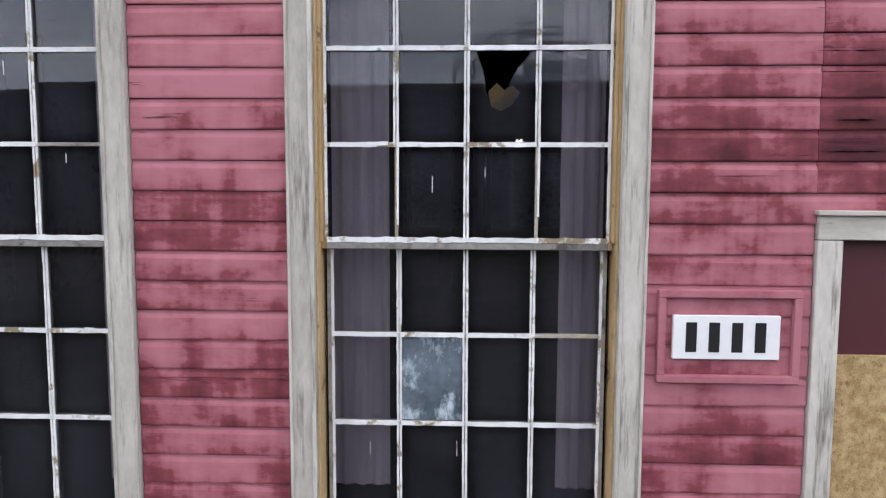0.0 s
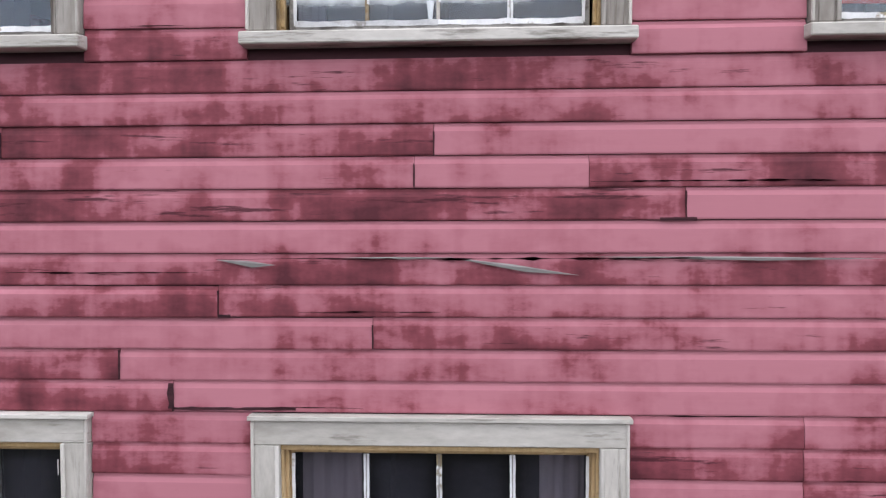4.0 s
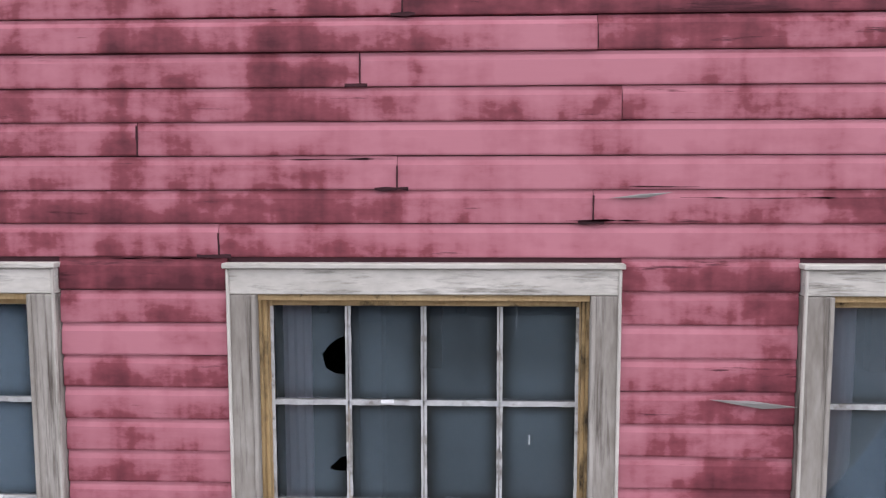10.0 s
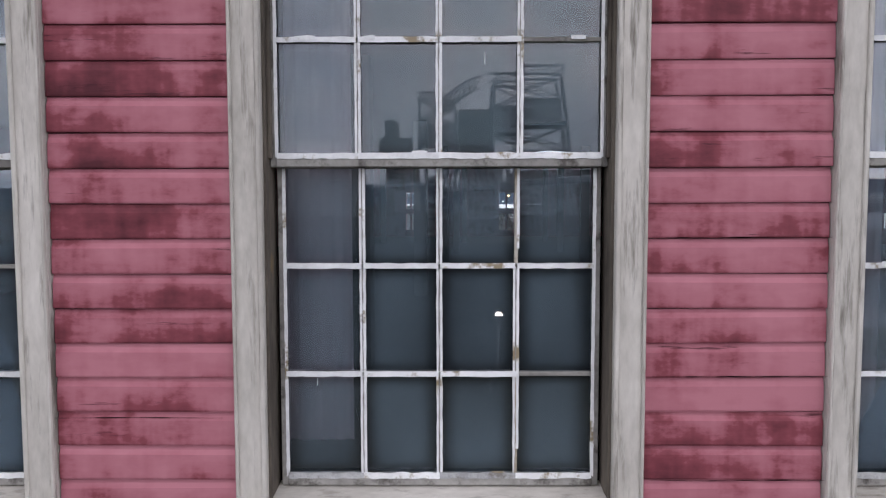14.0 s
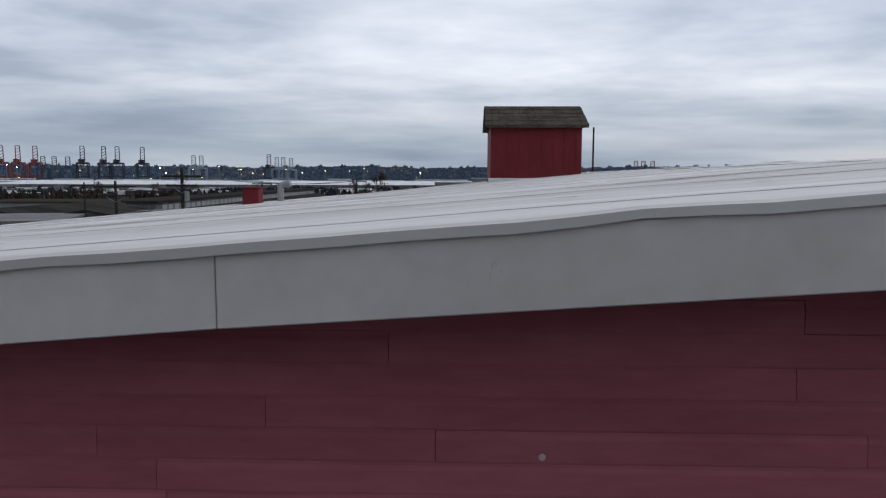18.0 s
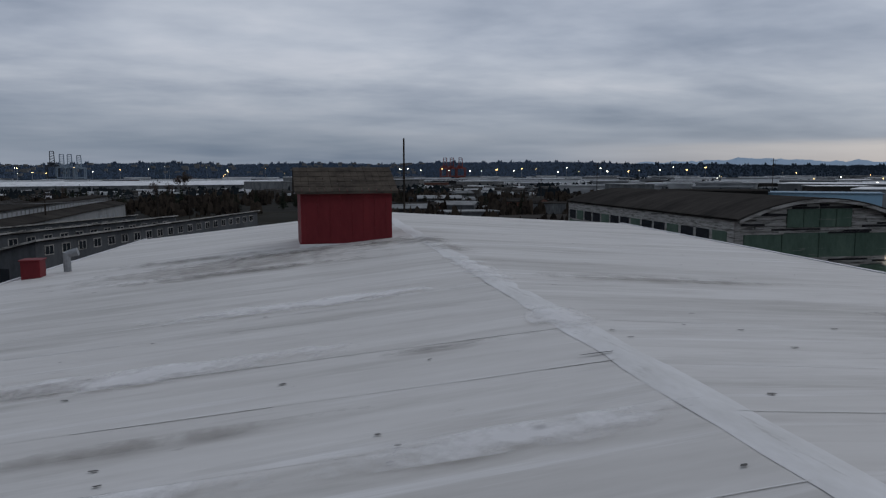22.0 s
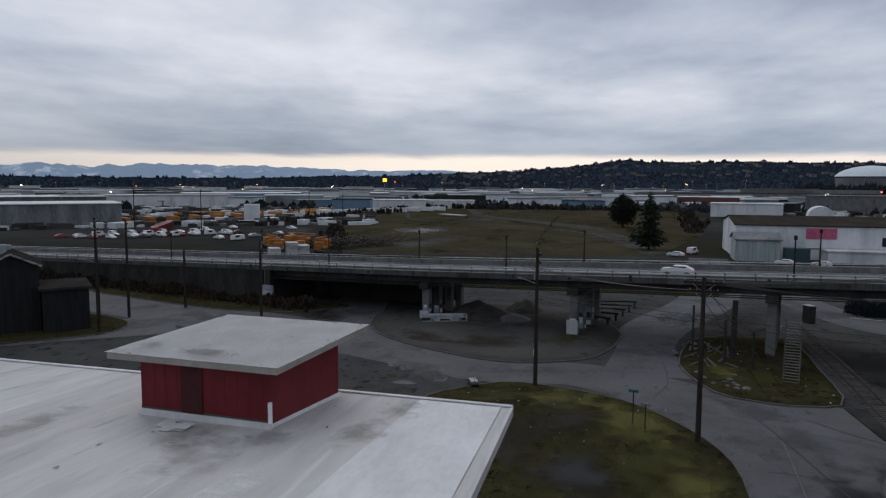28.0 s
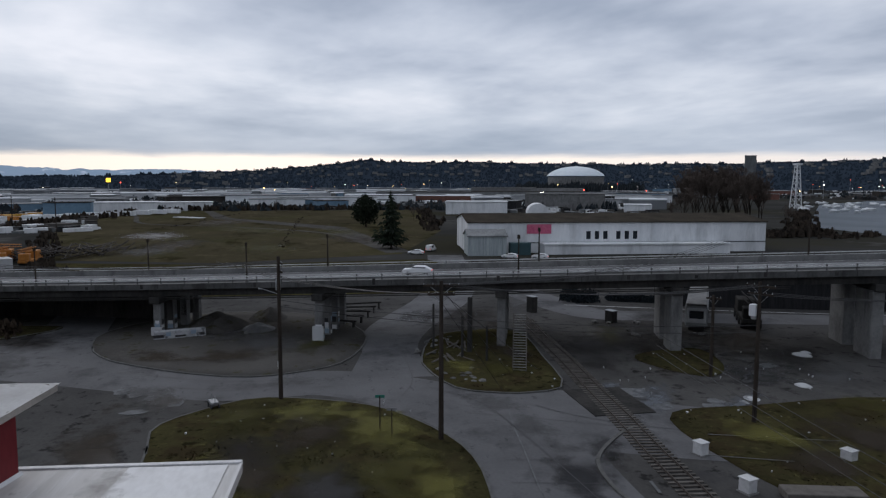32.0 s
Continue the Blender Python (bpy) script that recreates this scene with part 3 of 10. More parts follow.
def sheathing():
    """The wall behind the boards, with the openings cut through."""
    xs = sorted({LEFT, RIGHT, *(h[0] + 0.02 for h in holes), *(h[1] - 0.02 for h in holes)})
    zs = sorted({0.0, 13.2, *(h[2] + 0.02 for h in holes), *(h[3] - 0.02 for h in holes)})
    bm = bmesh.new()
    for x0, x1 in zip(xs, xs[1:]):
        for z0, z1 in zip(zs, zs[1:]):
            cx, cz = (x0 + x1) / 2, (z0 + z1) / 2
            if any(h[0] < cx < h[1] and h[2] < cz < h[3] for h in holes):
                continue
            add_box(bm, x0, x1, 0.012, 0.20, z0, z1)
    zt = max(zs)
    v = [(LEFT, zt), (RIGHT, zt), (RIGHT, roof_z(RIGHT) - 0.2), (RIDGE_X, RIDGE_Z - 0.2), (LEFT, roof_z(LEFT) - 0.2)]
    a = [bm.verts.new((x, 0.012, z)) for x, z in v]
    b = [bm.verts.new((x, 0.20, z)) for x, z in v]
    bm.faces.new(a)
    bm.faces.new(b[::-1])
    for k in range(5):
        bm.faces.new((a[k], a[(k + 1) % 5], b[(k + 1) % 5], b[k]))
    return bm


part("sheathing", (sheathing(), SHADE_GAP), wall)


def board_mesh(length, height, lift, tilt, material):
    """A drop-siding board: proud lower edge, hollow at the top, slightly cupped."""
    prof = [(0.012, 0.001), (-0.005 - lift, 0.002), (-0.007 - lift, 0.010), (-0.004 - lift, height * 0.74), (0.001, height * 0.88), (0.003, height - 0.001), (0.012, height - 0.001)]
    v, f, n = [], [], len(prof)
    for s, x in enumerate((0.0015, length - 0.0015)):
        v += [(x, y, z + (tilt if s else -tilt)) for y, z in prof]
    for k in range(n):
        f.append((k, (k + 1) % n, n + (k + 1) % n, n + k))
    f += [tuple(range(n))[::-1], tuple(range(n, 2 * n))]
    return mesh("board", v, f, material)


rng = random.Random(7)
JOINTS = {}
for r_, x_, style_ in ((39, -1.55, "w"), (36, -1.88, "b"), (36, 0.07, "s"), (35, -0.017, "c"), (35, 0.744, "b"), (34, 1.159, "c"), (31, -0.897, "w"), (30, -0.204, "w"), (29, -1.353, "c"), (28, -1.11, "c"), (33, -3.0, "c"), (32, -3.0, "w"), (37, -3.0, "w"), (38, -3.0, "c"),
                       (73, -2.6, "w"), (72, -2.6, "b"), (71, -2.6, "b"), (70, -2.6, "b"), (69, -2.6, "w"), (67, -2.6, "s"), (66, -2.6, "s"), (73, -1.211, "c"), (72, 1.053, "s"), (71, 1.59, "s"), (70, -1.113, "c"), (70, 0.729, "b"), (69, -0.379, "s"), (68, 0.007, "b"), (67, 0.805, "w"), (66, -0.17, "c"), (65, 0.91, "s"), (64, -1.12, "s"), (63, -0.019, "s"), (62, 0.799, "w"), (61, -0.784, "s"), (60, 1.306, "s"),
                       (75, -1.228, "s"), (75, 0.681, "w"), (74, 1.161, "w"), (100, -0.695, "s"), (99, -1.432, "s"), (99, 0.031, "s"), (99, 1.84, "w"), (98, -1.175, "s"), (97, -1.139, "w"), (97, 1.304, "s"), (101, 1.532, "s"), (103, 1.55, "s"), (102, -0.166, "s")):
    JOINTS.setdefault(r_, []).append((x_, style_))
for r_ in range(19, 28):
    JOINTS.setdefault(r_, []).append((1.672, "b" if r_ % 3 else "w"))
ROW0 = 4.068 - 28 * ROW
near, far_boards = [], []
for r in range(-1, 108):
    z0 = ROW0 + r * ROW
    if z0 < 0.1:
        continue
    top = z0 + ROW
    zc = z0 + ROW / 2
    x_lo, x_hi = LEFT, RIGHT
    if zc > roof_z(LEFT) - 0.3:
        x_lo = max(LEFT, RIDGE_X - (RIDGE_Z - 0.20 - z0) / SLOPE)
        x_hi = min(RIGHT, RIDGE_X + (RIDGE_Z - 0.20 - z0) / SLOPE_E)
    if x_hi - x_lo < 0.3 or z0 > RIDGE_Z - 0.22:
        continue
    if r in JOINTS and zc > 13.9:
        JOINTS[r] = [(x_, 't') for x_, s_ in JOINTS[r]]
    cuts = [(h[0] - 0.004, h[1] + 0.004) for h in holes if h[2] < zc < h[3]]
    spans, x = [], x_lo
    for a, b in sorted(cuts):
        spans.append((x, a))
        x = b
    spans.append((x, x_hi))
    told = JOINTS.get(r)
    for a, b in spans:
        marks = [a]
        if b - a > 1.3:
            x = a + rng.uniform(0.7, 3.2)
            while x < b - 0.4:
                marks.append(x)
                x += rng.uniform(1.4, 3.9)
            if told:
                marks = [m for m in marks if m == a or not (-2.4 < m < 2.9)] + [m for m, _ in told if a + 0.05 < m < b - 0.05]
                marks.sort()
        elif a > 1.6 and b < 1.8:
            pass
        marks.append(b)
        for p, q in zip(marks, marks[1:]):
            if q - p < 0.03:
                continue
            style = dict(told or ()).get(p)
            near.append((p, q, z0, style)) if (-2.5 < p and q < 3.0) or (q > -2.3 and p < 2.7) else far_boards.append((p, q, z0, style))
PIER_ROWS = {60: "b", 59: "w", 57: "w", 56: "w", 41: "b", 42: "w", 83: "w", 84: "w", 88: "w", 78: "w"}
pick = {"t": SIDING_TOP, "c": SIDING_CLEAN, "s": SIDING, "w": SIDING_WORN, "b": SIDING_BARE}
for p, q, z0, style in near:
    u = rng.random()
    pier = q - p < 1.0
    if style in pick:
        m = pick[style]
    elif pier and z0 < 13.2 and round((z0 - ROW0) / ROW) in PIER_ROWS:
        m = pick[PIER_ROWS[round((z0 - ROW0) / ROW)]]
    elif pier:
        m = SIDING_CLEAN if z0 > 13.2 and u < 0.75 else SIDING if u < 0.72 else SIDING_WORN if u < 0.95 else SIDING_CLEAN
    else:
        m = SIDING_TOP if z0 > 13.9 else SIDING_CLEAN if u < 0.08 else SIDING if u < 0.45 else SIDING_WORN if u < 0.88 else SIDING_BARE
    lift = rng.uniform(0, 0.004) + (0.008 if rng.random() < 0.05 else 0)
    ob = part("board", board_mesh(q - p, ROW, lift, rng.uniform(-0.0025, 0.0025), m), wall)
    ob.location = (p, 0, z0)
v, fc = [], []
for p, q, z0, _ in far_boards:
    k = len(v)
    v += [(p, 0.012, z0), (p, -0.008, z0), (p, 0.003, z0 + ROW - 0.004), (q, 0.012, z0), (q, -0.008, z0), (q, 0.003, z0 + ROW - 0.004)]
    fc += [(k + 1, k + 4, k + 5, k + 2), (k, k + 3, k + 4, k + 1), (k, k + 1, k + 2), (k + 3, k + 5, k + 4)]
tagged(part("board_rest", mesh("board_rest", v, fc, SIDING), wall), kind="stuff")
# side and back walls
for nm, lab, b in (("wall_west", "long side wall with weathered pink siding", (LEFT, LEFT + 0.2, 0.2, BACK, 0, roof_z(LEFT) - 0.28)), ("wall_east", "long side wall with dark red siding", (RIGHT - 0.2, RIGHT, 0.2, BACK, 0, roof_z(RIGHT) - 0.28))):
    bm = bmesh.new()
    add_box(bm, *b)
    thing(nm, (bm, SIDING_WORN), lab, "wall", kind="structure")


# ---- windows ----
def glass_mat(ior, dust, amount):
    m = bpy.data.materials.new("window_glass")
    m.use_nodes = True
    n, l = m.node_tree.nodes, m.node_tree.links
    n.clear()
    out = n.new("ShaderNodeOutputMaterial")
    gl = n.new("ShaderNodeBsdfGlossy")
    gl.inputs["Roughness"].default_value = 0.012
    gl.inputs["Color"].default_value = (0.92, 0.95, 1.0, 1)
    tr = n.new("ShaderNodeBsdfTransparent")
    tr.inputs["Color"].default_value = (0.90, 0.92, 0.93, 1)
    fr = n.new("ShaderNodeFresnel")
    fr.inputs["IOR"].default_value = ior
    mix = n.new("ShaderNodeMixShader")
    l.new(fr.outputs[0], mix.inputs[0])
    l.new(tr.outputs[0], mix.inputs[1])
    l.new(gl.outputs[0], mix.inputs[2])
    # old panes bow a little, and carry dust
    tc = n.new("ShaderNodeNewGeometry")
    no = n.new("ShaderNodeTexNoise")
    no.inputs["Scale"].default_value, no.inputs["Detail"].default_value = 2.2, 1.5
    l.new(tc.outputs["Position"], no.inputs["Vector"])
    bp = n.new("ShaderNodeBump")
    bp.inputs["Strength"].default_value, bp.inputs["Distance"].default_value = 0.10, 0.004
    l.new(no.outputs[0], bp.inputs["Height"])
    l.new(bp.outputs[0], gl.inputs["Normal"])
    df = n.new("ShaderNodeBsdfDiffuse")
    df.inputs["Color"].default_value = (*dust, 1)
    n2 = n.new("ShaderNodeTexNoise")
    n2.inputs["Scale"].default_value, n2.inputs["Detail"].default_value = 1.9, 5
    l.new(tc.outputs["Position"], n2.inputs["Vector"])
    mr = n.new("ShaderNodeMapRange")
    mr.inputs["From Min"].default_value, mr.inputs["From Max"].default_value, mr.inputs["To Max"].default_value = 0.05, 0.95, amount * 1.3
    l.new(n2.outputs[0], mr.inputs[0])
    gc, sx = n.new("ShaderNodeTexCoord"), n.new("ShaderNodeSeparateXYZ")
    l.new(gc.outputs["Generated"], sx.inputs[0])
    wiped = mr.outputs[0]
    for axis, width in ((0, 0.30), (2, 0.16)):
        d = n.new("ShaderNodeMath")
        d.operation, d.inputs[1].default_value = "SUBTRACT", 0.5
        l.new(sx.outputs[axis], d.inputs[0])
        d2 = n.new("ShaderNodeMath")
        d2.operation = "ABSOLUTE"
        l.new(d.outputs[0], d2.inputs[0])
        e = n.new("ShaderNodeMapRange")
        e.interpolation_type = "SMOOTHSTEP"
        e.inputs["From Min"].default_value, e.inputs["From Max"].default_value = 0.5, 0.5 - width
        e.inputs["To Min"].default_value, e.inputs["To Max"].default_value = 0.25, 1.0
        l.new(d2.outputs[0], e.inputs[0])
        k = n.new("ShaderNodeMath")
        k.operation = "MULTIPLY"
        l.new(wiped, k.inputs[0])
        l.new(e.outputs[0], k.inputs[1])
        wiped = k.outputs[0]
    mix2 = n.new("ShaderNodeMixShader")
    l.new(wiped, mix2.inputs[0])
    l.new(mix.outputs[0], mix2.inputs[1])
    l.new(df.outputs[0], mix2.inputs[2])
    l.new(mix2.outputs[0], out.inputs[0])
    return m


GLASS_DARK, GLASS_LOW, GLASS_UP, GLASS_TOP = glass_mat(1.42, (0.17, 0.165, 0.215), 0.07), glass_mat(1.46, (0.13, 0.17, 0.235), 0.14), glass_mat(1.78, (0.19, 0.26, 0.31), 0.23), glass_mat(1.64, (0.17, 0.25, 0.285), 0.25)
PANE_MESH = {}


def pane(parent, x0, x1, y, z0, z1, tilt):
    key = (round(x1 - x0, 3), round(z1 - z0, 3), 0 if z0 < 5 else 1 if z0 < 7.1 else 2 if z0 < 12.3 else 3)
    if key not in PANE_MESH:
        w, h, high = key
        bm = bmesh.new()
        add_box(bm, 0, w, 0, 0.003, 0, h)
        PANE_MESH[key] = done(bm, "pane", (GLASS_DARK, GLASS_LOW, GLASS_UP, GLASS_TOP)[high])
    ob = part("pane", PANE_MESH[key], parent)
    ob.location, ob.rotation_euler = (x0, y, z0), (radians(tilt[0]), 0, radians(tilt[1]))
    ob.visible_shadow = False
    return ob


def broken_pane(parent, base, edge, upright, y):
    """A pane with a jagged piece missing: glass between one straight edge and a broken one."""
    bm = bmesh.new()
    rows = []
    for s, e in edge:
        (xa, za), (xb, zb) = ((base, s), (e, s)) if upright else ((s, base), (s, e))
        rows.append([bm.verts.new(c) for c in ((xa, y, za), (xb, y, zb), (xb, y + 0.003, zb), (xa, y + 0.003, za))])
    for a, b in zip(rows, rows[1:]):
        for k in range(4):
            bm.faces.new((a[k], a[(k + 1) % 4], b[(k + 1) % 4], b[k]))
    bm.faces.new(rows[0])
    bm.faces.new(rows[-1][::-1])
    ob = part("pane", (bm, GLASS_DARK if not upright and edge[0][1] < 5 else GLASS_UP), parent, "broken pane with a jagged hole")
    ob.visible_shadow = False


def ragged(bm, upright, a, b, c, lo, hi, y, seed, wob=0.003):
    """A strip of old putty or paint with an uneven edge on both sides."""
    n = max(3, int((b - a) / 0.022))
    rows = []
    for i in range(n + 1):
        t = a + (b - a) * i / n
        e0 = c + lo - wob * (0.5 + 1.1 * noise.noise((t * 23, seed, 1)))
        e1 = c + hi + wob * (0.5 + 1.1 * noise.noise((t * 19, seed, 5)))
        q = [(e0, y + 0.006), (e0, y), (e1, y), (e1, y + 0.006)]
        rows.append([bm.verts.new((u, d, t) if upright else (t, d, u)) for u, d in q])
    for p, q in zip(rows, rows[1:]):
        for k in range(3):
            bm.faces.new((p[k], q[k], q[k + 1], p[k + 1]))


def sash(win, name, x0, x1, y, z0, z1, bars, rng, bare=0.15, missing=(), floor=0):
    """One sash of four by three panes: worn wooden stiles and rails, thin bars, and ragged white putty round the panes."""
    up = name == "upper_sash"
    white = PUTTY_GREY if floor == 1 and up else PUTTY
    side = OCHRE if up and floor < 2 else SASH_WOOD
    s = empty_part(name, win)
    for a, b in ((x0, x0 + 0.026), (x1 - 0.026, x1)):
        box_part("stile", s, side, a, b, y - 0.004, y + 0.034, z0, z1, 0.003)
    box_part("top_rail", s, OCHRE if up else SASH_WOOD, x0 + 0.026, x1 - 0.026, y - 0.003, y + 0.034, z1 - (0.032 if up else 0.05), z1, 0.003)
    box_part("bottom_rail", s, SASH_WOOD, x0 + 0.026, x1 - 0.026, y - 0.012, y + 0.036, z0, z0 + (0.036 if up else 0.048), 0.004)
    gx = [x0 + 0.03 + (x1 - x0 - 0.06) * k / 4 for k in range(5)]
    gz = [z0 + 0.05, *bars, z1 - (0.034 if up else 0.05)]
    for k in (1, 2, 3):
        for i, (a, b) in enumerate(zip(gz, gz[1:])):
            worn = rng.random() < bare
            box_part("muntin", s, MUNTIN_BARE if worn else SASH_WOOD, gx[k] - 0.0075, gx[k] + 0.0075, y - 0.002, y + 0.03, a, b, 0.002)
            bm = bmesh.new()
            if not worn or rng.random() < 0.5:
                ragged(bm, True, a, b, gx[k], -0.0115, -0.0045, y - 0.007, rng.random() * 90, 0.0022)
            ragged(bm, True, a + rng.uniform(0, 0.15) * worn, b, gx[k], 0.003, 0.0115, y - 0.007, rng.random() * 90, 0.0024)
            part("putty", (bm, white), s)
    for z in bars:
        box_part("muntin", s, SASH_WOOD if rng.random() > bare * 0.5 else MUNTIN_BARE, gx[0], gx[4], y - 0.004, y + 0.03, z - 0.009, z + 0.009, 0.002)
        for k in range(4):
            if rng.random() < 0.12:
                continue
            bm = bmesh.new()
            ragged(bm, False, gx[k] - 0.004, gx[k + 1] + 0.004, z, -0.009, 0.0105, y - 0.009, rng.random() * 90, 0.0028)
            part("putty", (bm, white), s)
    for x, a, b in ((gx[0], -0.008, 0.003), (gx[4], -0.003, 0.008)):
        bm = bmesh.new()
        ragged(bm, True, gz[0] - 0.01, gz[-1], x, a, b, y - 0.008, rng.random() * 90, 0.0024)
        part("putty", (bm, white), s)
    for k in range(4):
        bm = bmesh.new()
        ragged(bm, False, gx[k], gx[k + 1], gz[0], -0.014, 0.006, y - 0.016, rng.random() * 90, 0.005)
        part("putty", (bm, PUTTY if up or rng.random() < 0.6 else PUTTY_GREY), s)
    for i, (a, b) in enumerate(zip(gz, gz[1:])):
        for k in range(4):
            if (k, i) in missing:
                continue
            pane(s, gx[k] + 0.002, gx[k + 1] - 0.002, y + 0.012, a + 0.002, b - 0.002, (rng.uniform(-0.25, 0.25), rng.uniform(-0.35, 0.35)))
            # drips and dabs of white paint on the glass
            w = gx[k + 1] - gx[k]
            if rng.random() < 0.16:
                bm = bmesh.new()
                x, top = gx[k] + w * rng.uniform(0.08, 0.92), b - rng.uniform(0.0, 0.2)
                ragged(bm, True, top - rng.uniform(0.03, 0.09), top, x, -0.0008, 0.0008, y + 0.004, rng.random() * 90, 0.0013)
                part("paint_drip", (bm, PUTTY), s)
            if rng.random() < 0.22:
                bm = bmesh.new()
                x = gx[k] + w * rng.uniform(0, 0.7)
                ragged(bm, False, x, x + w * rng.uniform(0.12, 0.3), a + 0.008, -0.006, 0.004, y - 0.012, rng.random() * 90, 0.006)
                part("putty_dab", (bm, PUTTY), s)
    return s


def empty_part(name, parent):
    e = new(name)
    e.parent = parent
    return e


def window(n, cx, floor, rng, missing_low=(), missing_up=()):
    z0, z1, rail, low, upb = FLOORS[floor]
    w = empty(f"window_{n}", "tall double-hung wooden window with flaking white casing", "window", "front windows", "structure")
    x0, x1 = cx - WIN_W / 2, cx + WIN_W / 2
    side = TRIM_OLD if floor == 1 else TRIM
    for a, b, nm in ((x0, x0 + CASE, "casing"), (x1 - CASE, x1, "casing")):
        box_part(nm, w, side, a, b, -0.032, 0.02, z0 + 0.07, z1 - CASE - 0.007, 0.004)
        e = b if a == x0 else a
        s = 1 if a == x0 else -1
        box_part("casing_bead", w, side, min(e, e - s * 0.02), max(e, e - s * 0.02), -0.042, -0.03, z0 + 0.07, z1 - CASE - 0.007, 0.004)
        o = x0 if a == x0 else x1
        box_part("back_band", w, TRIM, min(o, o + s * 0.014), max(o, o + s * 0.014), -0.045, -0.031, z0 + 0.07, z1 - 0.02, 0.004, "pale flaking outer band")
        box_part("jamb", w, (OCHRE, OCHRE_SOOT, JAMB_DARK)[floor], min(e, e + s * 0.012), max(e, e + s * 0.012), 0.0, 0.17, z0 + 0.07, z1 - CASE, 0.002)
        box_part("stop_bead", w, (OCHRE, OCHRE_SOOT, JAMB_DARK)[floor], min(e + s * 0.012, e + s * 0.026), max(e + s * 0.012, e + s * 0.026), 0.03, 0.058, rail if floor != 1 else z0 + 0.1, z1 - CASE, 0.002)
    box_part("head_casing", w, TRIM_H, x0, x1, -0.034, 0.02, z1 - CASE - 0.005, z1 - 0.018, 0.004)
    box_part("drip_cap", w, TRIM_H, x0 - 0.012, x1 + 0.012, -0.055, 0.01, z1 - 0.018, z1 + 0.004, 0.003)
    box_part("head_jamb", w, OCHRE if floor < 2 else OCHRE_SOOT, x0 + CASE, x1 - CASE, -0.005, 0.17, z1 - CASE - 0.035, z1 - CASE - 0.005, 0.002)
    bm = bmesh.new()
    add_box(bm, x0 - 0.02, x1 + 0.02, -0.085, 0.17, z0, z0 + 0.055)
    for v in bm.verts:
        if v.co.y > 0 and v.co.z > z0 + 0.03:
            v.co.z += 0.03
    part("sill", (bm, TRIM_H, 0.006), w)
    ix0, ix1 = x0 + CASE + 0.013, x1 - CASE - 0.013
    sash(w, "upper_sash", ix0, ix1, 0.068, rail - 0.035, z1 - CASE - 0.036, upb, rng, 0.12, missing_up, floor)
    sash(w, "lower_sash", ix0 + 0.016, ix1 - 0.016, 0.115, z0 + 0.085, rail + 0.012, low, rng, 0.45 if floor == 1 else 0.2, missing_low, floor)
    if (floor, round(cx, 2)) == (0, 0.09) or (floor, round(cx, 3)) == (0, 0.085):
        broken_pane(w, 3.02, [(0.097, 3.436), (0.128, 3.436), (0.165, 3.345), (0.175, 3.25), (0.205, 3.19), (0.262, 3.245), (0.305, 3.33), (0.33, 3.37), (0.385, 3.436), (0.418, 3.436)], False, 0.08)
    if floor == 1 and abs(cx - WIN_X) < 0.1:
        broken_pane(w, -0.582, [(8.134, -0.26), (8.243, -0.26), (8.244, -0.31), (8.27, -0.352), (8.33, -0.367), (8.375, -0.335), (8.408, -0.29), (8.417, -0.26), (8.548, -0.26)], True, 0.08)
        broken_pane(w, -0.582, [(7.674, -0.26), (7.80, -0.26), (7.801, -0.31), (7.811, -0.344), (7.838, -0.315), (7.866, -0.29), (7.871, -0.26), (8.106, -0.26)], True, 0.08)
    return w


wrng = random.Random(11)
count = 0
for f in range(3):
    for k, cx in enumerate(columns):
        if f == 0 and k == 2:
            continue
        count += 1
        window(count, cx, f, wrng, missing_low={(3, 1)} if (f, k) == (1, 1) else (), missing_up={(2, 1)} if (f, k) == (0, 1) else {(0, 1), (0, 2)} if (f, k) == (1, 1) else ())

# rooms behind the windows, their darkness put into near-black slabs and posts
room = empty("interior", "dark empty storeys behind the windows", "interior", kind="structure")
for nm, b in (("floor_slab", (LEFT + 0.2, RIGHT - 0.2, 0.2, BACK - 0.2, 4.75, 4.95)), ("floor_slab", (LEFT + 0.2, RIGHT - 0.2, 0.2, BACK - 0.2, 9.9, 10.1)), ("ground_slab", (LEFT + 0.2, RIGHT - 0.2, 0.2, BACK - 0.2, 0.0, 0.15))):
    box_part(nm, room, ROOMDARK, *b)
bm = bmesh.new()
far_holes = [(0.85, 1.95, 10.5, 12.8), (8.6, 9.2, 10.5, 12.8), (-6.2, -5.5, 10.5, 12.8)]
xs = sorted({LEFT, RIGHT, *(h[0] for h in far_holes), *(h[1] for h in far_holes)})
zs = sorted({0.0, 14.2, *(h[2] for h in far_holes), *(h[3] for h in far_holes)})
for x0, x1 in zip(xs, xs[1:]):
    for z0, z1 in zip(zs, zs[1:]):
        if not any(h[0] < (x0 + x1) / 2 < h[1] and h[2] < (z0 + z1) / 2 < h[3] for h in far_holes):
            add_box(bm, x0, x1, BACK - 0.2, BACK, z0, z1)
for x0, x1, z0, z1 in far_holes:
    add_box(bm, (x0 + x1) / 2 - 0.06, (x0 + x1) / 2 + 0.06, BACK - 0.15, BACK - 0.05, z0, z1)
    add_box(bm, x0, x1, BACK - 0.15, BACK - 0.05, (z0 + z1) / 2 - 0.15, (z0 + z1) / 2 + 0.15)
gv = [[bm.verts.new((x_, y_, z_)) for x_, z_ in ((LEFT, 14.2), (RIGHT, 14.2), (RIDGE_X, RIDGE_Z - 0.3))] for y_ in (BACK - 0.2, BACK)]
bm.faces.new(gv[0])
bm.faces.new(gv[1][::-1])
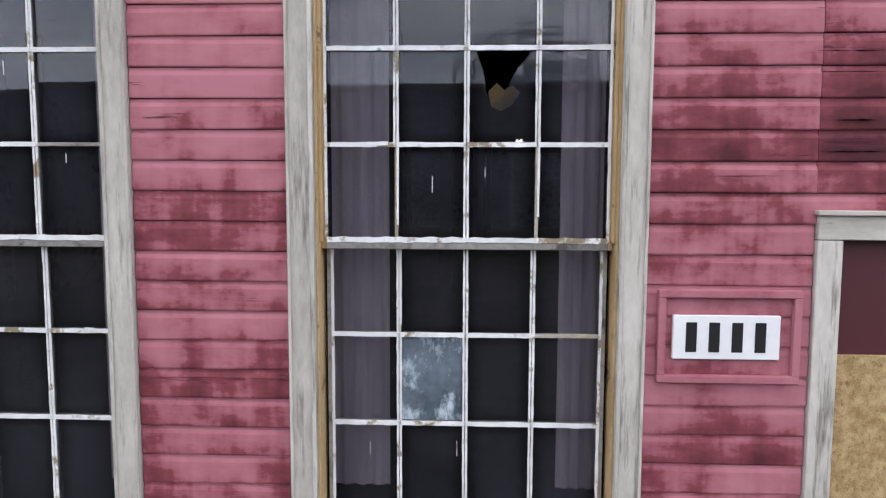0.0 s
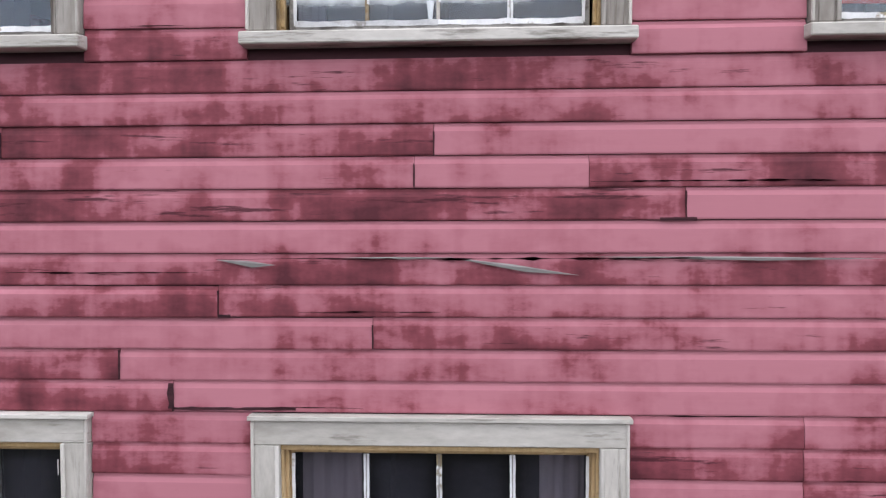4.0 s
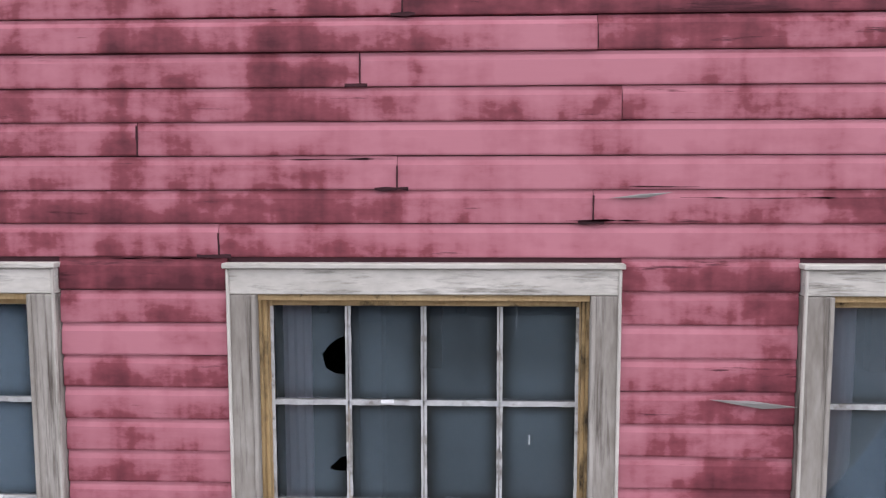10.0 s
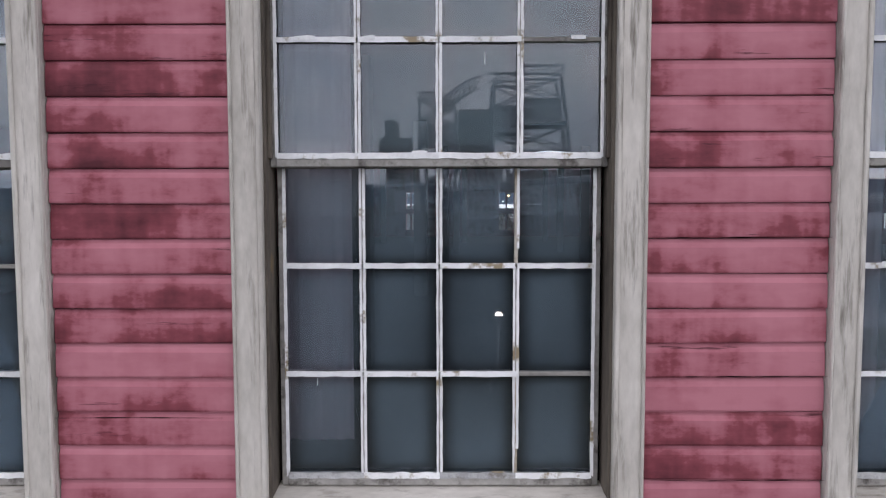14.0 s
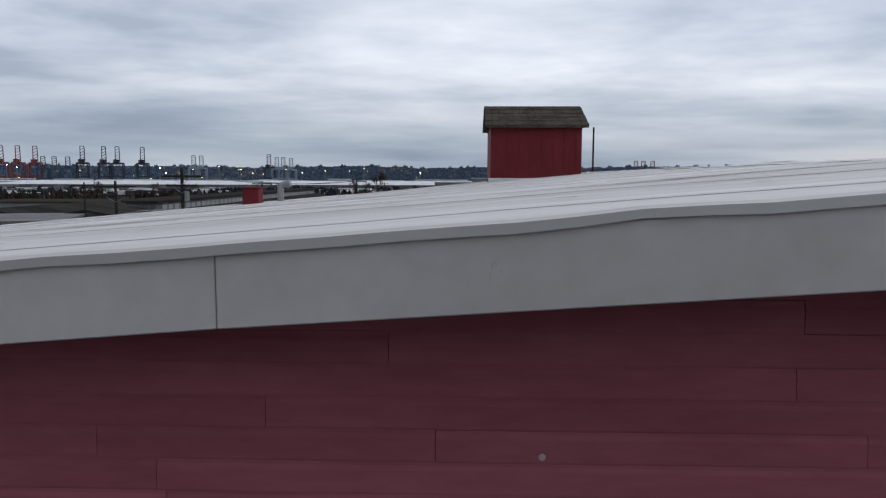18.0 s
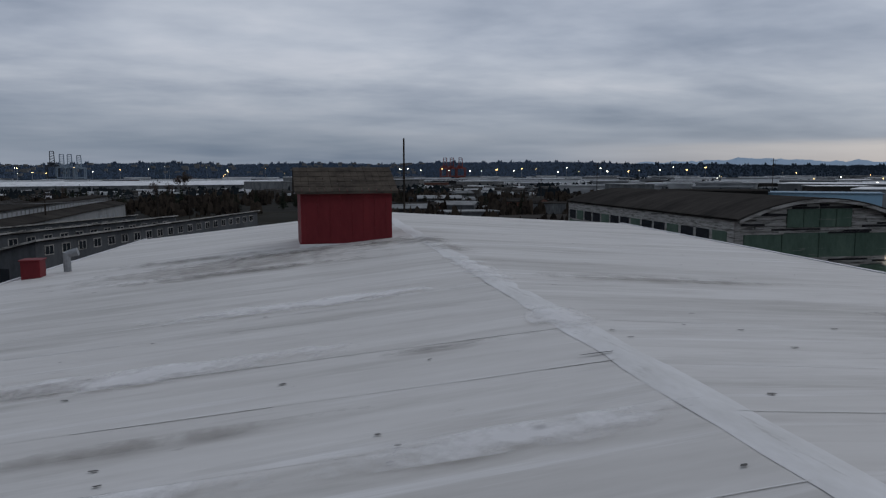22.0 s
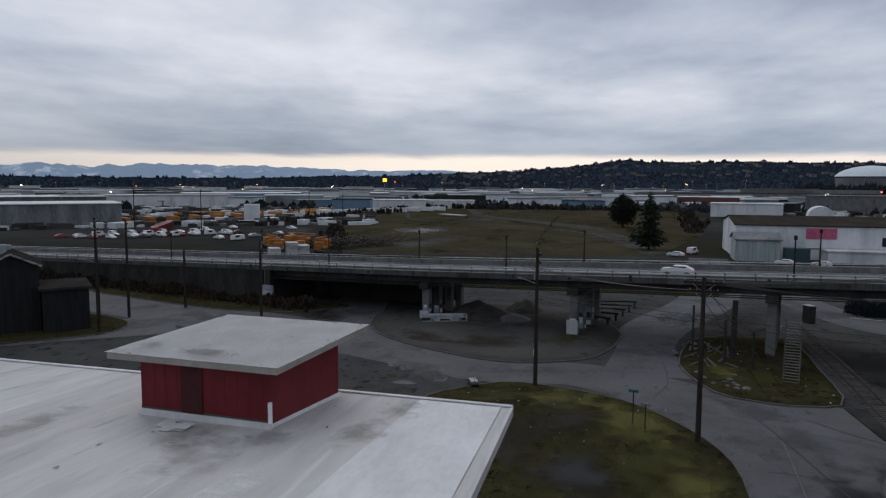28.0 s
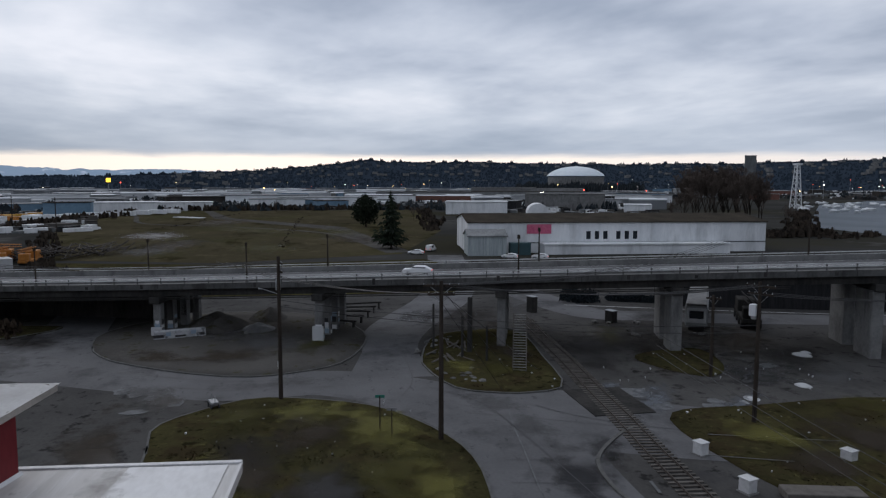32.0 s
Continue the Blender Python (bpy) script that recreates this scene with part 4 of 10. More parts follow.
thing("wall_north", (bm, SIDING_WORN), "rear wall with window openings", "wall", kind="structure")
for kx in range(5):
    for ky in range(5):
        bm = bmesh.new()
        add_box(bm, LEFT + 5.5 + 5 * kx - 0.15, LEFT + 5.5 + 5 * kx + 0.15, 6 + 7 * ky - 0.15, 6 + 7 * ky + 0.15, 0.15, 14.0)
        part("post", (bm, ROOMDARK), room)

# ---- boarded doorway ----
door = empty("door_1", "doorway boarded with strand board under a maroon panel", "door", kind="structure")
dx0, dx1, _, dz = DOOR
box_part("casing", door, TRIM, dx0, dx0 + 0.115, -0.032, 0.02, 0.0, dz - 0.132, 0.004)
box_part("casing", door, TRIM, dx1 - 0.115, dx1, -0.032, 0.02, 0.0, dz - 0.132, 0.004)
box_part("head_casing", door, TRIM_H, dx0, dx1, -0.034, 0.02, dz - 0.13, dz - 0.018, 0.004)
box_part("drip_cap", door, TRIM_H, dx0 - 0.012, dx1 + 0.012, -0.055, 0.01, dz - 0.018, dz + 0.004, 0.003)
box_part("transom_panel", door, DOOR_RED, dx0 + 0.115, dx1 - 0.115, 0.06, 0.10, 2.0, dz - 0.13)
box_part("strand_board", door, OSB, dx0 + 0.115, dx1 - 0.115, 0.03, 0.05, 0.0, 2.03, 0.002)

# ---- number plaque with a pink frame ----
plaque = empty("number_plaque", "white house-number plaque in a pink wooden frame", "plaque")
px0, px1, pz0, pz1 = 0.975, 1.625, 1.905, 2.34
for b in ((px0, px1, pz1 - 0.035, pz1), (px0, px1, pz0, pz0 + 0.035), (px0, px0 + 0.035, pz0 + 0.036, pz1 - 0.036), (px1 - 0.035, px1, pz0 + 0.036, pz1 - 0.036)):
    box_part("frame_strip", plaque, SIDING, b[0], b[1], -0.04, -0.006, b[2], b[3], 0.003)
PLATE = mat("white_enamel", (0.74, 0.75, 0.76), (0.84, 0.84, 0.84), 3.0, 0.35, 0.05)
INK = plain("black_enamel", (0.012, 0.012, 0.014), 0.4)
box_part("plate", plaque, PLATE, 1.045, 1.535, -0.028, -0.006, 2.015, 2.222, 0.004)
for k in range(4):
    box_part("bar", plaque, INK, 1.105 + 0.105 * k, 1.155 + 0.105 * k, -0.032, -0.027, 2.05, 2.19, 0.002)

# ---- pink vent hood ----
bm = bmesh.new()
hx0, hx1, hz0, hz1 = -1.535, -1.213, 7.462, 7.63
prof = [(0.0, hz1), (-0.035, hz1), (-0.125, hz0 + 0.02), (-0.125, hz0), (0.0, hz0)]
a = [bm.verts.new((hx0, y, z)) for y, z in prof]
b = [bm.verts.new((hx1, y, z)) for y, z in prof]
bm.faces.new(a[::-1])
bm.faces.new(b)
for k in range(4):
    bm.faces.new((a[k], a[k + 1], b[k + 1], b[k]))
hood = empty("vent_hood", "pink-painted sheet metal vent hood on the siding", "vent")
HOOD = mat("vent_hood_paint", (0.36, 0.125, 0.152), (0.42, 0.158, 0.19), 5.0, 0.5, 0.2)
part("hood", (bm, HOOD, 0.004), hood)
box_part("flange", hood, HOOD, hx0 - 0.005, hx1 + 0.012, -0.014, -0.004, hz0 - 0.01, hz1 + 0.02, 0.002)

# ---- what hangs behind the panes ----
CURTAIN = mat("dusty_curtain", (0.24, 0.19, 0.225), (0.38, 0.31, 0.35), 1.2, 0.95, 0.3, (5, 1, 0.3))
CLOTH = mat("white_sheet_paper", (0.62, 0.66, 0.68), (0.80, 0.83, 0.84), 2.0, 0.9, 0.1)
SLAT = mat("blind_slat", (0.30, 0.245, 0.165), (0.80, 0.70, 0.52), 3.0, 0.7, 0.2, (0.3, 1, 6), 0.3)
TAPE = plain("blind_tape", (0.92, 0.87, 0.76), 0.8)
SMEAR = stained(mat("smeared_film", (0.05, 0.065, 0.08), (0.16, 0.20, 0.24), 3.0, 0.5, 0.1), (0.55, 0.64, 0.70), 6.0, (1.6, 1, 0.9), 0.50, 0.66, 0.9)
for cx, f in ((columns[1], 0), (columns[0], 0), (columns[1], 1), (columns[2], 1), (columns[1], 2), (columns[2], 2)):
    z0, z1 = FLOORS[f][0] + 0.2, FLOORS[f][1] - 0.2
    for x0, x1 in ((cx - 0.70, cx - (0.56 if f == 1 and cx == columns[1] else 0.40)), (cx + 0.48, cx + 0.70)):
        if f and cx == columns[1] and x0 > cx:
            continue
        v, fc = [], []
        for i in range(25):
            x = x0 + (x1 - x0) * i / 24
            y = 0.36 + 0.012 * math.sin(i * 0.9) + 0.006 * math.sin(i * 2.3 + 1)
            v += [(x, y, z0), (x, y, (z0 + z1) / 2), (x, y, z1)]
        for i in range(24):
            for j in range(2):
                fc.append((i * 3 + j, i * 3 + 3 + j, i * 3 + 4 + j, i * 3 + 1 + j))
        ob = thing("curtain", mesh("curtain", v, fc, CURTAIN, True), "dusty grey-violet curtain hanging beside the window", "curtain", "curtains")
for cx in columns[:2]:
    bl = empty("window_blind", "raised wooden slat blind with white tapes", "blind", "window blinds")
    for k in range(7):
        z = 6.865 + 0.052 * k + 0.004 * (k % 3)
        bm = bmesh.new()
        add_box(bm, cx - 0.66, cx + 0.66, -0.031, 0.031, -0.0015, 0.0015, turn=Matrix.Translation((0, 0.178, z)) @ Matrix.Rotation(radians(-74 + 5 * (k % 4)), 4, "X") @ Matrix.Rotation(radians(0.3 * (k % 3)), 4, "Y"))
        part("slat", (bm, SLAT), bl)
    box_part("bottom_rail", bl, SLAT, cx - 0.66, cx + 0.66, 0.155, 0.20, 6.765, 6.83, 0.005)
    for x in (cx - 0.55, cx + 0.52):
        box_part("tape", bl, TAPE, x - 0.015, x + 0.015, 0.146, 0.150, 6.81, 7.2)
def paint_film():
    """White paint wiped on the glass: it thins out along its edges (their distances lie in the UV map) and its end."""
    m = mat("white_wiped_paint", (0.60, 0.65, 0.68), (0.86, 0.89, 0.90), 3.0, 0.8, 0.0)
    n, l = m.node_tree.nodes, m.node_tree.links
    b, out = n["Principled BSDF"], n["Material Output"]
    g, sp = n.new("ShaderNodeNewGeometry"), n.new("ShaderNodeSeparateXYZ")
    uv, su = n.new("ShaderNodeUVMap"), n.new("ShaderNodeSeparateXYZ")
    l.new(g.outputs["Position"], sp.inputs[0])
    l.new(uv.outputs[0], su.inputs[0])
    t = n.new("ShaderNodeTexNoise")
    t.inputs["Scale"].default_value, t.inputs["Detail"].default_value = 14.0, 4
    l.new(g.outputs["Position"], t.inputs["Vector"])
    fac = None
    for source, lo, hi in ((su.outputs[0], 0.05, 0.12), (su.outputs[1], 0.008, 0.065), (sp.outputs[0], 0.575, 0.505)):
        k = n.new("ShaderNodeMath")
        k.operation, k.inputs[1].default_value = "MULTIPLY_ADD", 0.05
        l.new(t.outputs[0], k.inputs[0])
        l.new(source, k.inputs[2])
        r = n.new("ShaderNodeMapRange")
        r.interpolation_type = "SMOOTHSTEP"
        r.inputs["From Min"].default_value, r.inputs["From Max"].default_value = lo, hi
        l.new(k.outputs[0], r.inputs[0])
        if fac is None:
            fac = r.outputs[0]
        else:
            q = n.new("ShaderNodeMath")
            q.operation = "MULTIPLY"
            l.new(fac, q.inputs[0])
            l.new(r.outputs[0], q.inputs[1])
            fac = q.outputs[0]
    tr, mx = n.new("ShaderNodeBsdfTransparent"), n.new("ShaderNodeMixShader")
    l.new(fac, mx.inputs[0])
    l.new(tr.outputs[0], mx.inputs[1])
    l.new(b.outputs[0], mx.inputs[2])
    l.new(mx.outputs[0], out.inputs[0])
    return m


v, fc, dist = [], [], []
for i in range(119):
    x = -0.62 + 0.0099 * i
    hump = 0.15 * max(0.0, 1 - (abs(x + 0.005) / 0.088) ** 1.5) ** 0.9
    top = 6.243 if x > 0.385 else 6.35 + hump + 0.006 * noise.noise((x * 14, 0, 2))
    for k in range(7):
        z = 5.86 + (top - 5.86) * k / 6
        v.append((x, 0.1235, z))
        dist.append((z - 5.86, top - z if x < 0.37 else 0.2))
        if i and k:
            q = 7 * i + k
            fc.append((q - 8, q - 1, q, q - 7))
film_me = mesh("white_smear", v, fc, paint_film())
uvl = film_me.uv_layers.new(name="UVMap")
for lp in film_me.loops:
    uvl.data[lp.index].uv = dist[lp.vertex_index]
smear = thing("white_smear", film_me, "white paint smear with a peaked top across the panes", "sheet")
bm = bmesh.new()
add_tube(bm, (0.05, 0.122, 5.79), (0.05, 0.122, 5.915), 0.004, 0.018, 8)
part("drip", (bm, CLOTH), smear)
bm = bmesh.new()
add_box(bm, -0.232, 0.076, 0.1215, 0.1245, 1.655, 2.07)
thing("smeared_film", (bm, SMEAR), "blue-white smeared film over one window pane", "film")
bm = bmesh.new()
add_box(bm, 1.85, 2.9, 0.20, 0.21, 5.9, 6.6)
thing("red_board", (bm, plain("red_sheet", (0.66, 0.05, 0.035), 0.6)), "red board propped inside the window", "board")
bm = bmesh.new()
ring = [(0.185, 3.255), (0.20, 3.185), (0.245, 3.165), (0.30, 3.195), (0.335, 3.25), (0.30, 3.285), (0.262, 3.262), (0.225, 3.295)]
lo, hi = [bm.verts.new((x, 0.10, z)) for x, z in ring], [bm.verts.new((x, 0.104, z)) for x, z in ring]
bm.faces.new(lo)
bm.faces.new(hi[::-1])
for k in range(8):
    bm.faces.new((lo[k], lo[(k + 1) % 8], hi[(k + 1) % 8], hi[k]))
thing("cardboard_scrap", (bm, mat("brown_cardboard", (0.045, 0.031, 0.014), (0.085, 0.058, 0.027), 6.0, 0.9, 0.2)), "torn brown cardboard behind a broken pane", "cardboard")
# loose splinters and paint spots on the boards
SPLINT = mat("bare_grey_wood", (0.14, 0.13, 0.12), (0.30, 0.28, 0.27), 5.0, 0.9, 0.5, (0.4, 1, 4))
for x0, z0, x1, z1, w in ((-0.90, 4.753, -0.63, 4.73, 0.020), (0.12, 4.765, 0.70, 4.685, 0.018), (-0.35, 4.762, 0.15, 4.762, 0.008), (0.7, 4.765, 2.0, 4.755, 0.012), (1.30, 8.17, 1.66, 8.145, 0.02), (-1.7, 10.035, -1.13, 10.06, 0.016), (0.86, 9.02, 1.12, 9.045, 0.012)):
    bm = bmesh.new()
    d = Vector((x1 - x0, 0, z1 - z0))
    q = [bm.verts.new(c) for c in ((x0, -0.016, z0), (x0 + d.x * 0.6, -0.022, z0 + d.z * 0.6 - w), (x1, -0.030, z1), (x0 + d.x * 0.5, -0.018, z0 + d.z * 0.5 + w * 0.4))]
    r = [bm.verts.new((p_.co.x, p_.co.y + 0.006, p_.co.z)) for p_ in q]
    bm.faces.new(q)
    bm.faces.new(r[::-1])
    for k in range(4):
        bm.faces.new((q[k], q[(k + 1) % 4], r[(k + 1) % 4], r[k]))
    thing("splinter", (bm, SPLINT), "bare grey splinter hanging off the siding", "splinter", "loose splinters")
SPOT = mat("chalky_paint_spot", (0.42, 0.33, 0.34), (0.60, 0.52, 0.52), 30.0, 0.9, 0.3)
for x, z, r0 in ((0.484, 14.219, 0.018), (0.60, 14.0, 0.017), (0.585, 13.975, 0.012), (0.62, 13.98, 0.011), (0.607, 14.03, 0.008)):
    bm = bmesh.new()
    bmesh.ops.create_icosphere(bm, subdivisions=1, radius=r0)
    for v_ in bm.verts:
        v_.co = Vector((v_.co.x + x, v_.co.y * 0.3 - 0.012, v_.co.z + z))
    thing("paint_spot", (bm, SPOT), "small white paint spot on the siding", "paint spot", "paint spots")
# rotted cracks and sooty lines along the board edges
CRACK = mat("sooty_rot", (0.018, 0.010, 0.012), (0.075, 0.026, 0.032), 9.0, 0.9, 0.4, (0.4, 1, 3))
for k, (x0, x1, z, th) in enumerate([(0.68, 1.02, 8.927, 0.022), (-1.37, -0.77, 8.767, 0.014), (0.9, 1.23, 9.069, 0.014), (-0.55, -0.03, 9.183, 0.019), (1.15, 1.99, 9.021, 0.016), (-0.9, 1.94, 4.757, 0.024), (-0.75, -0.24, 4.095, 0.017), (-0.53, 0.1, 4.522, 0.022), (0.75, 1.92, 5.091, 0.026), (0.95, 1.66, 4.072, 0.017), (-1.86, -0.98, 4.697, 0.025), (1.67, 1.96, 3.112, 0.02), (1.67, 1.97, 2.972, 0.024), (1.65, 1.95, 3.324, 0.017), (1.64, 1.94, 3.417, 0.015), (1.18, 1.53, 2.862, 0.013), (1.52, 1.71, 5.896, 0.031), (-1.27, -1.03, 5.785, 0.018), (-1.1, -0.83, 7.551, 0.017), (0.95, 1.69, 11.486, 0.014), (0.95, 1.7, 11.054, 0.014), (0.94, 1.67, 12.053, 0.013), (-1.54, -0.8, 11.316, 0.014), (1.28, 1.49, 10.236, 0.016), (1.06, 1.59, 10.338, 0.016), (-1.2, 0.2, 10.745, 0.018)]):
    bm = bmesh.new()
    n = max(8, int((x1 - x0) / 0.04))
    up_, dn_ = [], []
    for i in range(n + 1):
        u = i / n
        x = x0 + (x1 - x0) * u
        h = th * 0.30 * max(0.10, min(1.0, 4 * u, 4 * (1 - u)) * (0.40 + 0.7 * noise.noise((x * 9, k, 1)) + 0.6 * noise.noise((x * 31, k, 3))))
        c = z + 0.004 * noise.noise((x * 3, k, 7))
        up_.append(bm.verts.new((x, -0.0215, c + h)))
        dn_.append(bm.verts.new((x, -0.0215, c - h)))
    for i in range(n):
        bm.faces.new((dn_[i], dn_[i + 1], up_[i + 1], up_[i]))
    bmesh.ops.solidify(bm, geom=list(bm.faces), thickness=0.012)
    part("crack", (bm, CRACK), wall)

bm = bmesh.new()
ragged(bm, True, 4.085, 4.2, -1.118, -0.009, 0.009, -0.0145, 3.0, 0.007)
ragged(bm, False, -1.11, -0.55, 4.085, -0.002, 0.004, -0.0145, 8.0, 0.005)
thing("board_gap", (bm, CRACK), "dark rotted gap between two boards", "gap")
jrng = random.Random(31)
for p, q, z0, style in near:
    if q - p > 0.9 and z0 < 13.9 and -2.2 < q < 2.3 and not any(abs(q - e) < 0.02 for h in holes for e in h[:2]):
        bm = bmesh.new()
        ragged(bm, True, z0 + 0.004, z0 + ROW * jrng.uniform(0.7, 0.97), q, -0.002, 0.002, -0.0135, jrng.random() * 90, 0.0025)
        if jrng.random() < 0.5:
            ragged(bm, False, q - jrng.uniform(0.03, 0.12), q + jrng.uniform(0.02, 0.06), z0 + 0.004, -0.002, 0.006, -0.0145, jrng.random() * 90, 0.006)
        part("joint", (bm, CRACK), wall)

# ---- roof ----
roof = empty("roof", "low white membrane roof with lapped sheets and dark nicks", "roof", kind="structure")
EAVE_L, EAVE_R, FRONT, REAR = LEFT - 0.35, RIGHT + 0.2, -OVER, BACK + 0.3


def slope_sheet(x0, x1, y0, y1, lift, thick, seed):
    """A strip of sheet across the slope, slightly rumpled."""
    v, f = [], []
    nx = max(2, int(abs(x1 - x0) / 0.7))
    ys = [y0, y0 + 0.05, (y0 * 2 + y1) / 3, (y0 + 2 * y1) / 3, y1 - 0.05, y1]
    for i in range(nx + 1):
        x = x0 + (x1 - x0) * i / nx
        for y in ys:
            h = noise.noise((x * 0.5, y * 0.9, seed)) * 0.012
            v.append((x, y, roof_z(x) + h + lift))
    m = len(ys)
    for i in range(nx):
        for j in range(m - 1):
            f.append((i * m + j, (i + 1) * m + j, (i + 1) * m + j + 1, i * m + j + 1))
    return v, f


bm = bmesh.new()
for x0, x1 in ((EAVE_L, RIDGE_X), (RIDGE_X, EAVE_R)):
    a = [(x0, FRONT, roof_z(x0)), (x1, FRONT, roof_z(x1)), (x1, REAR, roof_z(x1)), (x0, REAR, roof_z(x0))]
    lo = [bm.verts.new((x, y, z - 0.20)) for x, y, z in a]
    hi = [bm.verts.new((x, y, z - 0.03)) for x, y, z in a]
    bm.faces.new(hi)
    bm.faces.new(lo[::-1])
    for k in range(4):
        bm.faces.new((lo[k], lo[(k + 1) % 4], hi[(k + 1) % 4], hi[k]))
bmesh.ops.subdivide_edges(bm, edges=list(bm.edges), cuts=14, use_grid_fill=True)
part("deck", (bm, SHADE_GAP), roof)
rr = random.Random(5)
for x0, x1 in ((EAVE_L, RIDGE_X), (RIDGE_X, EAVE_R)):
    y = FRONT
    k = 0
    while y < REAR - 0.05:
        y1 = min(y + rr.uniform(0.88, 1.02), REAR)
        v, f = slope_sheet(x0, x1, y - (0.035 if k == 0 else 0), y1 + 0.03, 0.002 * (k % 2), 0, 3.0)
        part("sheet", mesh("sheet", v, f, ROOF, True), roof)
        # raised lap along some of the joints
        y, k = y1, k + 1
        if rr.random() < 0.66:
            continue
        bm = bmesh.new()
        n = int((x1 - x0) / 1.2)
        for i in range(n):
            xa, xb = x0 + (x1 - x0) * i / n, x0 + (x1 - x0) * (i + 1) / n
            w = rr.uniform(0.004, 0.014)
            if rr.random() < 0.45:
                continue
            vs = [bm.verts.new(c) for c in ((xa, y1 - w, roof_z(xa) + 0.012), (xb, y1 - w, roof_z(xb) + 0.012), (xb, y1 + w, roof_z(xb) + 0.013), (xa, y1 + w, roof_z(xa) + 0.013))]
            bm.faces.new(vs)
        part("lap", (bm, ROOF_LAP), roof)
# ridge strip
v, f = [], []
ny = 60
for j in range(ny + 1):
    y = FRONT + (REAR - FRONT) * j / ny
    w = 0.30 + 0.10 * noise.noise((y * 0.7, 0, 3)) + 0.05 * noise.noise((y * 3, 0, 3))
    for x in (RIDGE_X - w, RIDGE_X - w * 0.5, RIDGE_X, RIDGE_X + w * 0.5, RIDGE_X + w):
        v.append((x, y, roof_z(x) + 0.012 - (0.006 if abs(x - RIDGE_X) > w * 0.9 else 0) + 0.01 * noise.noise((x * 2, y, 8))))
for j in range(ny):
    for i in range(4):
        f.append((j * 5 + i, j * 5 + i + 1, j * 5 + i + 6, j * 5 + i + 5))
part("ridge_strip", mesh("ridge_strip", v, f, ROOF_RIDGE, True), roof)
# newer sheet along the front of the east slope
v, f = slope_sheet(RIDGE_X + 1.5, EAVE_R - 0.14, FRONT + 0.3, FRONT + 3.05, 0.02, 0, 4.0)
part("new_sheet", mesh("new_sheet", v, f, ROOF_PATCH, True), roof)
# front fascia in lengths, and metal edges
for x0, x1 in ((EAVE_L, -4.4), (-4.4, -0.62), (-0.62, 5.0), (5.0, 10.2), (10.2, EAVE_R)):
    bm = bmesh.new()
    va = [bm.verts.new((x, y, z)) for y in (FRONT - 0.03, FRONT) for x, z in ((x0 + 0.0015, roof_z(x0) - 0.245), (x1 - 0.0015, roof_z(x1) - 0.245), (x1 - 0.0015, roof_z(x1) + 0.014), (x0 + 0.0015, roof_z(x0) + 0.014))]
    bm.faces.new(va[:4])
    bm.faces.new(va[4:][::-1])
    for k in range(4):
        bm.faces.new((va[k], va[(k + 1) % 4], va[4 + (k + 1) % 4], va[4 + k]))
    part("fascia", (bm, FASCIA, 0.004), roof, "long grey painted fascia board")
for x in (EAVE_L, EAVE_R):
    box_part("fascia", roof, FASCIA, min(x, x + math.copysign(0.03, x)), max(x, x + math.copysign(0.03, x)), FRONT, REAR, roof_z(x) - 0.25, roof_z(x) - 0.005, 0.004)
    s = math.copysign(1, x)
    bm = bmesh.new()
    add_box(bm, min(x - s * 0.10, x + s * 0.05), max(x - s * 0.10, x + s * 0.05), FRONT - 0.03, REAR, roof_z(x) + 0.005, roof_z(x) + 0.055)
    part("edge_strip", (bm, FLASH, 0.01), roof)
# turned-down front edge of the sheets, uneven and lapped
x = EAVE_L
while x < EAVE_R:
    x1 = min(x + rr.uniform(0.8, 1.6), EAVE_R)
    bm = bmesh.new()
    n = 6
    rows = []
    for i in range(n + 1):
        u = x + (x1 - x) * i / n
        dz = 0.012 * noise.noise((u * 2.1, 0, 4)) + 0.004
        rows.append([bm.verts.new((u, y, roof_z(u) + z)) for y, z in ((FRONT + 0.02, 0.022 + dz), (FRONT - 0.045, 0.016 + dz), (FRONT - 0.046, -0.018 + dz * 1.5), (FRONT - 0.031, -0.018 + dz * 1.5))])
    for a, b in zip(rows, rows[1:]):
        for k in range(3):
            bm.faces.new((a[k], b[k], b[k + 1], a[k + 1]))
    part("drip_edge", (bm, ROOF), roof)
    x = x1
# soffit under the front overhang; its near-black red has the eave shade painted in
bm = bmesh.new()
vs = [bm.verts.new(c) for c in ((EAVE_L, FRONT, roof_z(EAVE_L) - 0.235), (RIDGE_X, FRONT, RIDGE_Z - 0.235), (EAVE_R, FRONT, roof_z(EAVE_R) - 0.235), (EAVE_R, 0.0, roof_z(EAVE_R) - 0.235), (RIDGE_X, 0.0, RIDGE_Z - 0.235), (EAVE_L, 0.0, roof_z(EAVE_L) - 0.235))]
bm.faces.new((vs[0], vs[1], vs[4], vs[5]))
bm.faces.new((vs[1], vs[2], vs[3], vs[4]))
part("soffit", (bm, mat("soffit_red_in_shade", (0.026, 0.006, 0.008), (0.050, 0.010, 0.012), 1.2, 0.7, 0.2)), roof)


# the plan is not square: ridge and eaves run at slightly different angles to the front
def drift(x):
    if x < RIDGE_X:
        return 0.12 - 0.075 * max(0.0, (x - EAVE_L) / (RIDGE_X - EAVE_L))
    return 0.045 + 0.065 * min(1.0, (x - RIDGE_X) / (EAVE_R - RIDGE_X))


def roof_at(x, y):
    u = x
    for _ in range(8):
        u = x - drift(u) * max(y, 0.0)
    return roof_z(u)


def skew(y):
    return (0.018 + 0.050 * min(1.0, max(0.0, (y + 0.6) / 2.5))) * (1 - max(0.0, (y - 22) / 20))


